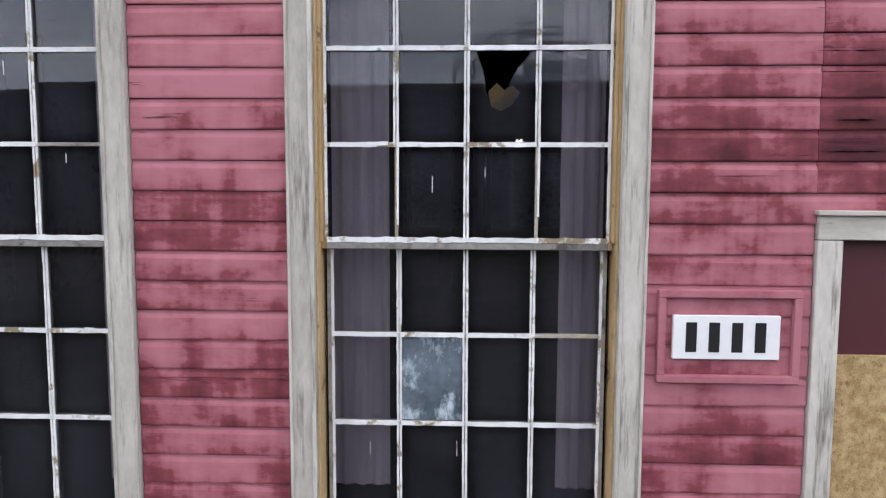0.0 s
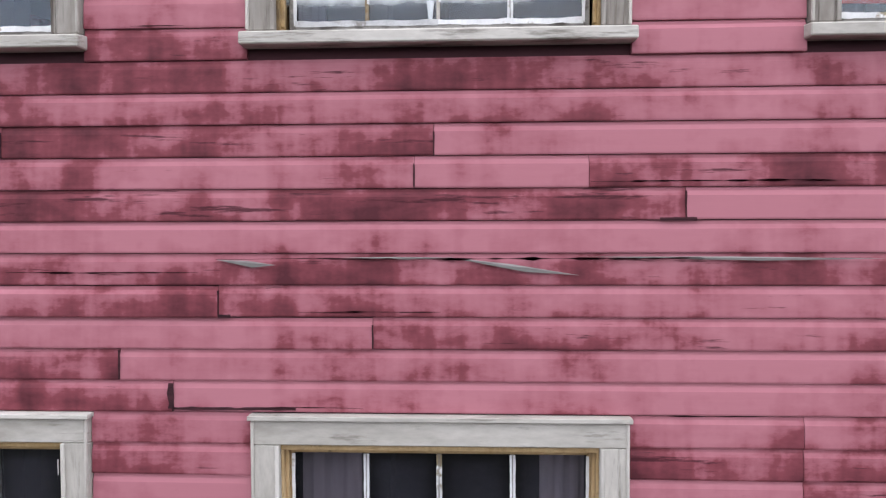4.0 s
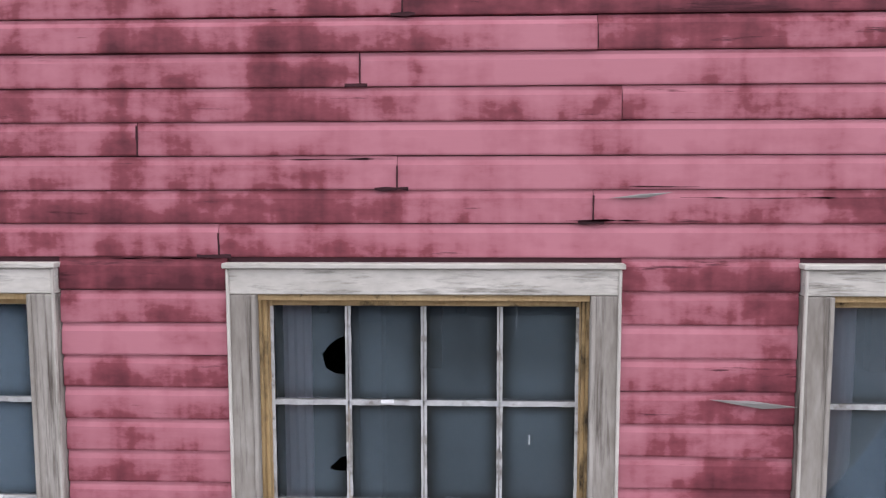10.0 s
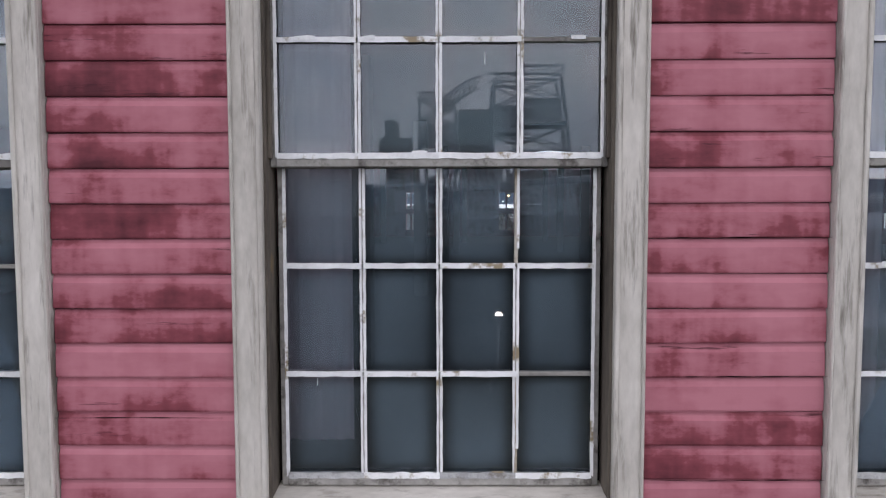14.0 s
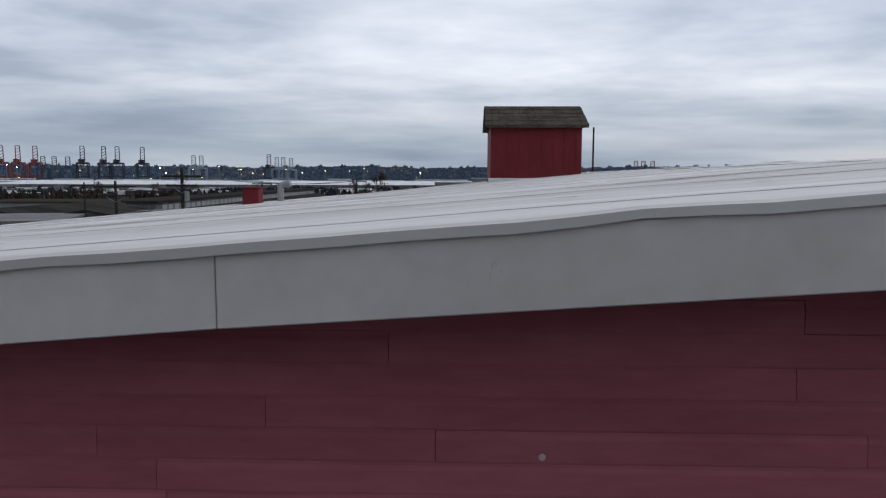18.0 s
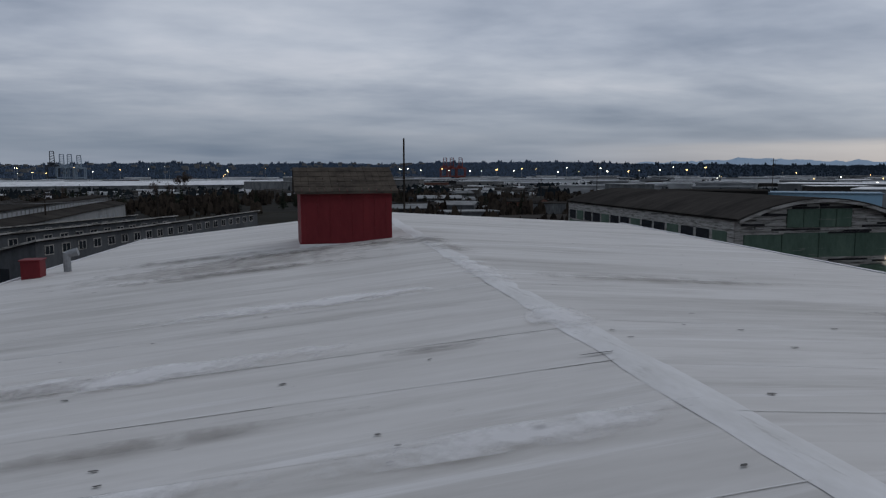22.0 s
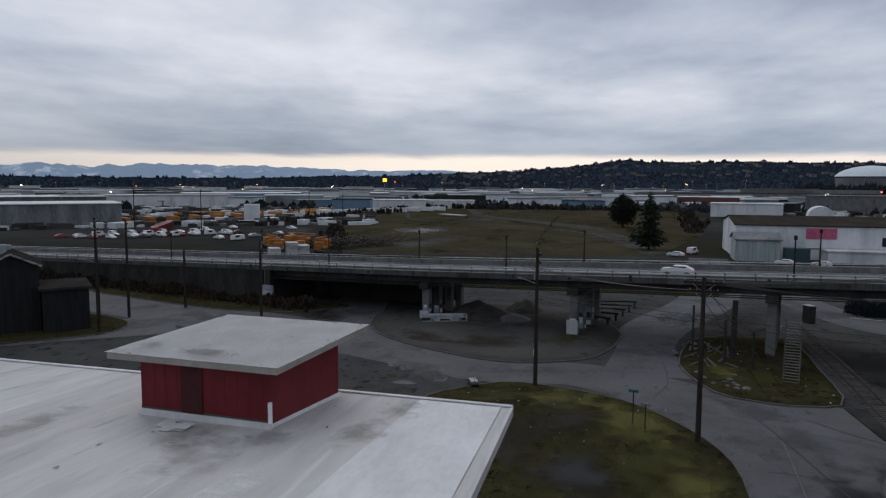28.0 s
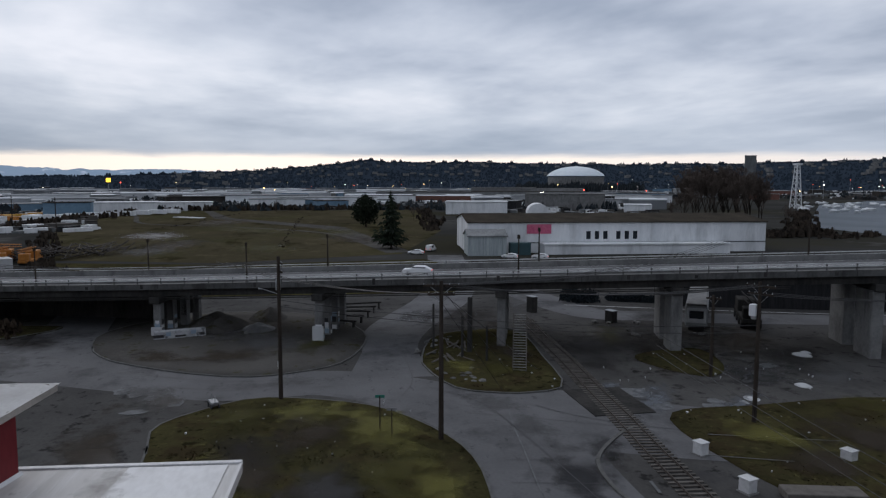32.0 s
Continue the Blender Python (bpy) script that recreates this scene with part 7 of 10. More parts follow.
utility_pole(70.3, -0.3, 14.0, [(13.4, 1.3), (12.6, 1.2)], 10, lamp=(10.4, 1.9), can=True, boxes=((3.0, 0.35, 0.7), (1.2, 0.3, 0.5)), label="wooden utility pole with lamp arm and transformer")
utility_pole(56.7, -13.5, 13.2, [(12.8, 1.5), (12.1, 1.1)], 80)
utility_pole(55.5, -41.1, 12.6, [(12.2, 1.3), (11.5, 1.1)], 30, can=True, boxes=((9.6, 0.6, 1.0),), label="wooden utility pole with a grey transformer can")
utility_pole(70, -45.9, 9.0, [(8.6, 0.8)], 40)
utility_pole(94, 39.5, 12.0, [(11.6, 1.2)], 20, lamp=(8.2, -2.2), label="dark utility pole with a pale lamp arm")
utility_pole(95, 61, 14.5, [(14.0, 1.3), (12.8, 1.3)], 30)
utility_pole(84, 58.1, 15.5, [(15.0, 1.4), (13.9, 1.4)], 30)
utility_pole(104, 57, 9.5, [(9.2, 0.9)], 30)
utility_pole(93, 64.5, 10.5, [(10.1, 0.9)], 30, lamp=(8.4, 2.5))
utility_pole(-42.5, 82, 14.7, [(14.0, 2.4), (12.9, 2.0)], 10, label="tall dark pole with long crossarms")
utility_pole(-28.0, 66.6, 16.1, [(15.3, 1.9), (14.4, 1.5)], 10, can=True)
utility_pole(-22.6, 145.4, 14.9, [(14.3, 1.9)], 10)
utility_pole(-72, 128.7, 14.0, [(13.4, 2.4), (12.2, 1.9)], 10)
utility_pole(-47.1, 160.4, 14.1, [(13.5, 2.2)], 10)
utility_pole(-30, 262, 13.0, [(12.5, 1.6)], 10)
utility_pole(-95, 210, 12.0, [(11.6, 1.5)], 10)
utility_pole(118, 300, 15.0, [(14.2, 1.6)], 10)
utility_pole(60, 330, 18.0, [(17.2, 1.8)], 10)
utility_pole(160, 330, 22.0, [(21.0, 2.0)], 10)
utility_pole(240, 300, 24.0, [(22.8, 2.4), (20.5, 2.4)], 10)
utility_pole(255, 165, 20.0, [(19.3, 2.2), (17.8, 2.2)], 30)
utility_pole(258, 138, 17.0, [(16.4, 2.0)], 30)
utility_pole(290, 90, 15.0, [(14.4, 1.6)], 30)
utility_pole(330, 120, 15.0, [(14.4, 1.6)], 30)


def wire(a, b, sag, r=0.028):
    a, b = Vector(a), Vector(b)
    cu = bpy.data.curves.new("wire", "CURVE")
    cu.dimensions, cu.bevel_depth, cu.bevel_resolution = "3D", r, 0
    s = cu.splines.new("POLY")
    n = 14
    s.points.add(n)
    for k in range(n + 1):
        u = k / n
        p = a.lerp(b, u)
        s.points[k].co = (p.x, p.y, p.z - 4 * sag * u * (1 - u), 1)
    cu.materials.append(WIRE)
    return tagged(new("overhead_wire", cu), "thin black overhead wire between poles", "wire", "overhead wires")


for o in (-1.3, -0.5, 0.5, 1.3):
    wire((56.7 + 0.3 * o, -13.5 + o, 12.9), (55.5 + 0.3 * o, -41.1 + o * 0.3, 12.3), 0.8)
    wire((56.7 + 0.3 * o, -13.5 + o, 12.9), (94, -62 + o, 12.5), 1.3)
for o in (-1.2, 0, 1.2):
    wire((56.7, -13.5 + o * 0.5, 12.2), (84 + o, 6 + o, 12.0), 0.9)
    wire((70.3 + o, -0.3, 13.5), (94 + o, 39.5, 11.7), 0.9)
    wire((55.5, -41.1 + o, 11.6), (52, -75 + o, 11.5), 0.9)
    wire((-28.0 + o, 66.6, 15.5), (-22.6 + o, 145.4, 14.6), 0.9)
    wire((-42.5 + o, 82, 14.2), (-47.1 + o, 160.4, 13.8), 0.9)
wire((56.7, -13.5, 12.6), (73.5, -24.5, 0.3), 0.05)
wire((56.7, -13.5, 12.3), (75.5, -28, 0.3), 0.05)
wire((56.7, -13.5, 11.5), (68, -22, 0.3), 0.05)
for h in (7.2, 7.8):
    wire((70.3, -0.3, h + 2), (55.5, -41.1, h + 1), 0.9, 0.03)


def via_lamp(y, o, h, turn):
    p = Vector((via_x(y), y, via_z(y) + 1.6)) + V_N * o
    e = empty("bridge_lamp", "dark lamp post standing on the viaduct edge", "lamp post", "viaduct lamp posts", m=Matrix.Translation(p) @ Matrix.Rotation(radians(turn), 4, "Z"))
    bm = bmesh.new()
    add_tube(bm, (0, 0, 0), (0, 0, h), 0.13, 0.08, 8)
    part("post", (bm, POLE), e)
    box_part("base", e, CONCRETE, -0.2, 0.2, -0.2, 0.2, -0.1, 0.4, 0.02)
    box_part("lantern", e, POLE, -0.2, 0.2, -0.15, 0.15, h - 0.1, h + 0.45, 0.04)


for y, o in ((34, 0.3), (5, 0.3), (-29, 0.3), (25, 12.7), (-2, 12.7), (-31.5, 12.7), (-66, 12.7), (-70, 0.3), (68, 0.3), (58, 12.7), (-100, 0.3)):
    via_lamp(y, o, 5.0, 0)

# ---- steps beside the track ----
st = empty("steps", "weathered wooden stair standing by the railway", "stair", m=spin(75.3, -25.9, -17.4))
for s in (-0.75, 0.75):
    bm = bmesh.new()
    q = [bm.verts.new(c) for c in ((0, s - 0.05, 0), (0.5, s - 0.05, 0), (5.5, s - 0.05, 5.7), (5.0, s - 0.05, 5.8))]
    r = [bm.verts.new((w.co.x, w.co.y + 0.1, w.co.z)) for w in q]
    bm.faces.new(q)
    bm.faces.new(r[::-1])
    for k in range(4):
        bm.faces.new((q[k], q[(k + 1) % 4], r[(k + 1) % 4], r[k]))
    part("stringer", (bm, TIE), st)
TREAD = mat("tread_pale", (0.12, 0.12, 0.12), (0.22, 0.22, 0.21), 2.0, 0.9, 0.2)
for k in range(22):
    box_part("tread", st, TREAD, 0.25 + 0.225 * k, 0.50 + 0.225 * k, -0.7, 0.7, 0.22 + 0.255 * k, 0.27 + 0.255 * k)
for x in (2.7, 5.1):
    for s in (-0.75, 0.75):
        box_part("leg", st, TIE, x - 0.07, x + 0.07, s - 0.07, s + 0.07, 0, 1.12 * x - 0.35)
for x, y, h, r in ((85, -22.5, 7.0, 0.33), (82.5, -21, 5.2, 0.16), (80.5, -23.5, 4.4, 0.14), (88, -18.5, 5.8, 0.14)):
    bm = bmesh.new()
    add_tube(bm, (x, y, -0.1), (x, y, h), r, r * 0.9, 10)
    thing("timber_post", (bm, CONC_DARK), "weathered upright timber post by the viaduct", "post", "timber posts")
# equipment boxes, street sign posts and a cart
for x, y in ((50.2, -32.8), (46.6, -42.9), (43.5, -32.3)):
    c = empty("junction_box", "pale grey metal equipment box beside the track", "equipment box", "equipment boxes", m=spin(x, y, 15))
    box_part("cabinet", c, RAILW, -0.45, 0.45, -0.4, 0.4, 0.1, 1.0, 0.03)
    box_part("lid", c, RAILW, -0.5, 0.5, -0.45, 0.45, 1.0, 1.08, 0.02)
    box_part("plinth", c, CONCRETE, -0.55, 0.55, -0.5, 0.5, -0.05, 0.1, 0.01)
SIGN_G = plain("sign_green", (0.02, 0.16, 0.12), 0.4)
for x, y, h, s in ((59.5, -8.8, 3.2, True), (57.8, -9.6, 2.6, False)):
    c = empty("street_sign", "green street sign on a thin post", "street sign", "street signs", m=spin(x, y, 80))
    bm = bmesh.new()
    add_tube(bm, (0, 0, 0), (0, 0, h), 0.05, 0.05, 6)
    part("post", (bm, POLE), c)
    box_part("blade", c, SIGN_G if s else STEEL, -0.4, 0.4, -0.015, 0.015, h - 0.15, h + 0.1, 0.004)
for x, y, z in ((100, -47.9, 2.2), (110, -38.7, 3.2)):
    c = empty("control_cabinet", "dark signal cabinet beside the far road", "cabinet", "signal cabinets", m=spin(x, y, 20))
    box_part("cabinet", c, CONC_DARK, -0.8, 0.8, -0.5, 0.5, 0, z * 0.8, 0.03)
    box_part("lid", c, STEEL, -0.85, 0.85, -0.55, 0.55, z * 0.8, z * 0.8 + 0.1, 0.02)
cart = empty("cart", "small overturned wheeled cart on the verge", "cart", m=spin(69, 5.8, 20))
box_part("tray", cart, STEEL, -0.7, 0.7, -0.35, 0.35, 0.45, 0.7, 0.03)
for x in (-0.6, 0.6):
    for y in (-0.36, 0.36):
        bm = bmesh.new()
        add_tube(bm, (x, y - 0.05, 0.28), (x, y + 0.05, 0.28), 0.27, 0.27, 12)
        part("wheel", (bm, WIRE), cart)
    box_part("upright", cart, STEEL, x - 0.03, x + 0.03, -0.03, 0.03, 0.7, 1.2)
bm = bmesh.new()
add_box(bm, -2.6, 2.6, -0.8, 0.8, 0.15, 0.7, turn=spin(41.5, -36.5, 75))
thing("timber_block", (bm, TIE, 0.05), "dark stack of old railway ties", "timber stack")

# ---- buildings ----
PANE_DARK = plain("dark_pane", (0.02, 0.024, 0.03), 0.15)
PANE_PALE = plain("pale_pane", (0.34, 0.36, 0.38), 0.25)


def block(name, label, cx, cy, w, d, h, turn, wallm, roofm, category="warehouse", group="", gable=0.0, eave=0.4, windows=()):
    """A building: walls, a flat or gabled roof, and windows (side, along, sill, width, height, material)."""
    b = empty(name, label, category, group, m=spin(cx, cy, turn))
    bm = bmesh.new()
    add_box(bm, -w / 2, w / 2, -d / 2, d / 2, -0.3, h)
    part("wall", (bm, wallm), b)
    for s in (-1, 1) if gable else ():
        bm = bmesh.new()
        q = [bm.verts.new((s * w / 2, y, z)) for y, z in ((-d / 2, h + 0.004), (d / 2, h + 0.004), (0, h + gable))]
        r = [bm.verts.new((s * (w / 2 - 0.3), y, z)) for y, z in ((-d / 2, h + 0.004), (d / 2, h + 0.004), (0, h + gable))]
        bm.faces.new(q)
        bm.faces.new(r[::-1])
        for k in range(3):
            bm.faces.new((q[k], q[(k + 1) % 3], r[(k + 1) % 3], r[k]))
        part("gable", (bm, wallm), b)
    bm = bmesh.new()
    if gable:
        for s in (-1, 1):
            q = [bm.verts.new(c) for c in ((-w / 2 - eave, s * (d / 2 + eave), h - gable * eave / (d / 2)), (w / 2 + eave, s * (d / 2 + eave), h - gable * eave / (d / 2)), (w / 2 + eave, 0, h + gable), (-w / 2 - eave, 0, h + gable))]
            r = [bm.verts.new((v.co.x, v.co.y, v.co.z + 0.3)) for v in q]
            bm.faces.new(q)
            bm.faces.new(r[::-1])
            for k in range(4):
                bm.faces.new((q[k], q[(k + 1) % 4], r[(k + 1) % 4], r[k]))
    else:
        add_box(bm, -w / 2 - eave, w / 2 + eave, -d / 2 - eave, d / 2 + eave, h, h + 0.35)
    part("roof", (bm, roofm), b)
    for side, along, sill, ww, hh, m in windows:
        bm = bmesh.new()
        if side == "s":
            add_box(bm, along - ww / 2, along + ww / 2, -d / 2 - 0.06, -d / 2 + 0.05, sill, sill + hh)
        elif side == "n":
            add_box(bm, along - ww / 2, along + ww / 2, d / 2 - 0.05, d / 2 + 0.06, sill, sill + hh)
        elif side == "w":
            add_box(bm, -w / 2 - 0.06, -w / 2 + 0.05, along - ww / 2, along + ww / 2, sill, sill + hh)
        else:
            add_box(bm, w / 2 - 0.05, w / 2 + 0.06, along - ww / 2, along + ww / 2, sill, sill + hh)
        part("window", (bm, m), b)
    return b


# white warehouse beyond the viaduct
TINWALL = mat("tin_sheet_wall", (0.20, 0.235, 0.245), (0.42, 0.46, 0.47), 0.4, 0.6, 0.1, (3, 3, 0.2))
PINKSIGN = mat("faded_pink_sign", (0.40, 0.07, 0.14), (0.56, 0.16, 0.24), 1.5, 0.6, 0.1)
wh = block("white_warehouse", "long white warehouse with a mossy brown roof", 214, -97, 92, 30, 9.0, -96, WHITE, MOSSROOF, gable=1.9, windows=[("s", -9.6 + 2.6 * k + (1.4 if k > 2 else 0), 4.0, 1.3, 2.4, PANE_DARK) for k in range(6)])
box_part("sign_panel", wh, PINKSIGN, -28.4, -21.0, -15.2, -15.02, 5.7, 8.5, 0.01, "faded pink sign panel")
box_part("base_band", wh, GREYWALL, -30, 46, -15.12, -15.01, 2.9, 3.2)
block("white_annex", "low white annex with a grey lean-to roof", 200.5, -54, 11, 10, 5.6, -96, TINWALL, GREYWALL, "shed", gable=1.5)
block("teal_container", "dark teal cargo container beside the white warehouse", 197, -63.5, 6, 3, 3.2, -96, plain("container_teal", (0.02, 0.055, 0.065), 0.6), plain("container_teal_top", (0.03, 0.07, 0.08), 0.6), "container", eave=0.02)
block("white_annex", "low white loading wing along the warehouse", 196, -99, 56, 6, 2.8, -96, WHITE, WHITE, "shed")

# barrel-roofed green warehouse
GREEN = stained(mat("faded_green_door", (0.05, 0.085, 0.065), (0.10, 0.15, 0.115), 0.5, 0.7, 0.2, (1, 1, 0.4)), (0.22, 0.23, 0.21), 0.8, (0.3, 1, 3), 0.60, 0.72, 0.7)
PEEL = stained(mat("peeling_white_boards", (0.20, 0.20, 0.185), (0.46, 0.45, 0.43), 0.8, 0.85, 0.4, (0.5, 1, 3)), (0.07, 0.065, 0.06), 1.2, (0.3, 0.3, 4), 0.5, 0.62, 0.9)
BLACKW = mat("black_boards", (0.012, 0.012, 0.014), (0.03, 0.03, 0.032), 0.8, 0.8, 0.3, (3, 3, 0.3))
BW, BL, BE, BT = 23.0, 58.0, 11.9, 2.5
barn = empty("barrel_warehouse", "old green and white warehouse with a dark barrel roof", "warehouse", m=spin(66.5, 71.9, -3))


def arc(u):
    return BE + BT * (1 - (2 * u / BW) ** 2)


bm = bmesh.new()
add_box(bm, -BW / 2, -BW / 2 + 0.4, 0.5, BL, -0.2, BE)
part("wall", (bm, PEEL), barn)
bm = bmesh.new()
add_box(bm, BW / 2 - 0.4, BW / 2, 0.5, BL, -0.2, BE)
part("wall", (bm, PEEL), barn)
bm = bmesh.new()
lo = [bm.verts.new((-BW / 2 + BW * k / 16, 0.3, arc(-BW / 2 + BW * k / 16))) for k in range(17)]
bm.faces.new([bm.verts.new((-BW / 2, 0.3, -0.2)), bm.verts.new((BW / 2, 0.3, -0.2))] + lo[::-1])
part("gable_wall", (bm, PEEL), barn)
for z0, z1, hw in ((1.2, 6.1, 10.2), (7.2, 10.3, 10.4), (11.0, 13.3, 4.6)):
    for k in range(4):
        a, b = -hw + 2 * hw * k / 4, -hw + 2 * hw * (k + 1) / 4
        box_part("door_leaf", barn, GREEN, a + 0.05, b - 0.05, 0.05, 0.26, z0, z1, 0.02)
grn = random.Random(61)
for z in (0.9, 5.98, 6.24, 6.5, 6.76, 7.02, 10.2, 10.44, 10.68):
    x = -10.9
    while x < 10.85:
        x1 = min(10.9, x + grn.uniform(1.5, 6.0))
        if grn.random() < 0.86:
            bm = bmesh.new()
            add_box(bm, x, x1 - 0.03, -0.03 - grn.uniform(0, 0.06), 0.03, z, z + 0.2, turn=Matrix.Rotation(radians(grn.uniform(-0.6, 0.6) / (x1 - x)), 4, "Y"))
            part("rail_board", (bm, PEEL if grn.random() < 0.78 else BLACKW), barn)
        x = x1
# lapped boards left on the gable, some sprung loose, dark gaps between
for k in range(12):
    z = 10.95 + 0.3 * k
    if z > BE + BT - 0.35:
        break
    reach = BW / 2 * math.sqrt(max(0.0, 1 - max(0.0, z + 0.3 - BE) / BT)) - 0.3
    for s in (-1, 1):
        x = 4.7 if z < 13.2 else 0.1
        while x < reach - 0.5:
            x1 = min(reach, x + grn.uniform(1.2, 4.5))
            if grn.random() < 0.82:
                bm = bmesh.new()
                add_box(bm, min(s * x, s * x1), max(s * x, s * x1), 0.12 - grn.uniform(0, 0.1), 0.26, z, z + 0.24, turn=Matrix.Rotation(radians(grn.uniform(-0.5, 0.5)), 4, "Y"))
                part("gable_board", (bm, PEEL if grn.random() < 0.7 else BLACKW), barn)
            x = x1 + 0.03
for k in range(14):
    y = 2 + 4 * k
    box_part("window", barn, PANE_DARK if k % 3 else GREEN, -BW / 2 - 0.08, -BW / 2 + 0.02, y, y + 3.2, 8.8, 10.5)
    box_part("door_leaf", barn, GREEN, -BW / 2 - 0.07, -BW / 2 + 0.02, y - 0.1, y + 3.3, 1.0, 8.5)
bm = bmesh.new()
n = 20
rings = []
for y in (-0.6, BL + 0.6):
    rings.append([[bm.verts.new((u * (1 + 0.6 / BW), y, arc(u) + t)) for u in [-BW / 2 + BW * k / n for k in range(n + 1)]] for t in (0.02, 0.3)])
for t in (0, 1):
    for k in range(n):
        bm.faces.new((rings[0][t][k], rings[0][t][k + 1], rings[1][t][k + 1], rings[1][t][k]))
for s in (0, 1):
    for k in range(n):
        bm.faces.new((rings[s][0][k], rings[s][0][k + 1], rings[s][1][k + 1], rings[s][1][k]))
part("roof", (bm, DARKROOF), barn)
n = 16
for k in range(n):
    ua, ub = -BW / 2 + BW * k / n, -BW / 2 + BW * (k + 1) / n
    bm = bmesh.new()
    q = [bm.verts.new(c) for c in ((ua, -0.62, arc(ua) - 0.25), (ub, -0.62, arc(ub) - 0.25), (ub, -0.62, arc(ub) + 0.15), (ua, -0.62, arc(ua) + 0.15))]
    bm.faces.new(q)
    part("verge_board", (bm, PEEL), barn)
LAMP_W = plain("lamp_glow_white", (1.0, 0.93, 0.78), 0.4, emit=11.0)
LAMP_Y = plain("lamp_glow_sodium", (1.0, 0.62, 0.22), 0.4, emit=11.0)
LAMP_R = plain("lamp_glow_red", (1.0, 0.08, 0.05), 0.4, emit=8.0)
wl_ = empty("wall_lamp", "lit wall lamp on the green warehouse gable", "lamp", m=spin(76.6, 71.0, -3))
box_part("housing", wl_, STEEL, -0.35, 0.35, -0.35, 0.0, 6.9, 7.3, 0.03)
box_part("lens", wl_, LAMP_W, -0.3, 0.3, -0.37, -0.02, 6.66, 6.9, 0.02)
# black gabled house and its wing
hs = block("black_house", "small black gabled house with a pale roof edge", 84.5, 71.4, 8, 6.4, 9.0, 41, BLACKW, DARKROOF, "house", gable=1.5, windows=[("w", 0, 7.6, 0.9, 1.1, PANE_DARK)])
for x, y, w, z in ((1.0, 0.9, 0.5, 11.6), (2.2, 0.2, 0.35, 11.4)):
    box_part("flue", hs, TINWALL, x - w, x + w, y - w, y + w, 9.6, z, 0.03, "pale metal flue housing")
for s in (-1, 1):
    bm = bmesh.new()
    add_box(bm, -4.48, -4.39, min(0, s * 3.6), max(0, s * 3.6), 0, 0.28)
    for v in bm.verts:
        v.co.z += 8.80 + 1.72 * (1 - abs(v.co.y) / 3.6)
    part("bargeboard", (bm, PEEL), hs)
block("black_wing", "low black flat-roofed wing beside the gabled house", 87.2, 65.6, 9, 5.6, 5.8, 41, BLACKW, DARKROOF, "house")

# long sheds along the alley to the north-west
def shed(cx, y0, y1, d, h, g, label, wins, mon=None):
    w, cy = y1 - y0, (y0 + y1) / 2
    block("long_shed", label, cx, cy, w, d, h, 90, GREYWALL, DARKROOF, "shed", "long sheds", gable=g, windows=wins)
    if mon:
        mx, mw, mh = mon
        block("shed_monitor", "raised grey roof monitor with white-framed windows", mx, cy + 6, w - 14, mw, mh, 90, GREYWALL, DARKROOF, "roof monitor", "roof monitors", eave=0.5, windows=[("s", -w / 2 + 10 + 2.5 * j, mh - 1.35, 1.7, 0.95, PANE_PALE) for j in range(int((w - 18) / 2.5))])


def lean_shed(ex, ey, bearing, L, w, ze, zw, label, ends):
    """A long shed whose one roof slope falls away from its windowed side."""
    b = empty("lean_shed", label, "shed", "lean sheds", m=spin(ex, ey, -bearing))
    bm = bmesh.new()
    prof = [(0, -0.2), (0, ze), (-w, zw), (-w, -0.2)]
    a, c = [bm.verts.new((x, 0, z)) for x, z in prof], [bm.verts.new((x, L, z)) for x, z in prof]
    bm.faces.new(a)
    bm.faces.new(c[::-1])
    for k in range(4):
        bm.faces.new((a[k], a[(k + 1) % 4], c[(k + 1) % 4], c[k]))
    part("wall", (bm, SHEDW), b)
    bm = bmesh.new()
    prof = [(0.35, ze + 0.02), (0.35, ze + 0.24), (-w - 0.35, zw + 0.20), (-w - 0.35, zw - 0.02)]
    a, c = [bm.verts.new((x, -0.4, z)) for x, z in prof], [bm.verts.new((x, L, z)) for x, z in prof]
    bm.faces.new(a)
    bm.faces.new(c[::-1])
    for k in range(4):
        bm.faces.new((a[k], a[(k + 1) % 4], c[(k + 1) % 4], c[k]))
    part("roof", (bm, DARKROOF), b)
    box_part("gutter", b, PEEL, 0.35, 0.45, -0.4, L, ze + 0.10, ze + 0.26)
    bm = bmesh.new()
    q = [bm.verts.new(v) for v in ((0.4, -0.46, ze + 0.08), (0.4, -0.46, ze + 0.28), (-w - 0.35, -0.46, zw + 0.24), (-w - 0.35, -0.46, zw + 0.04))]
    bm.faces.new(q)
    part("bargeboard", (bm, PEEL), b)
    y = 1.2
    while y < L - 2:
        f = box_part("window", b, PEEL, -0.02, 0.05, y, y + 1.3, ze - 1.45, ze - 0.45)
        box_part("pane", f, PANE_DARK, 0.05, 0.06, y + 0.12, y + 0.6, ze - 1.35, ze - 0.55)
        box_part("pane", f, PANE_DARK, 0.05, 0.06, y + 0.7, y + 1.18, ze - 1.35, ze - 0.55)
        y += 2.5
    for x in ends:
        box_part("end_window", b, PANE_DARK, x - 0.5, x + 0.5, -0.06, 0.02, zw - 3.2, zw - 0.9)


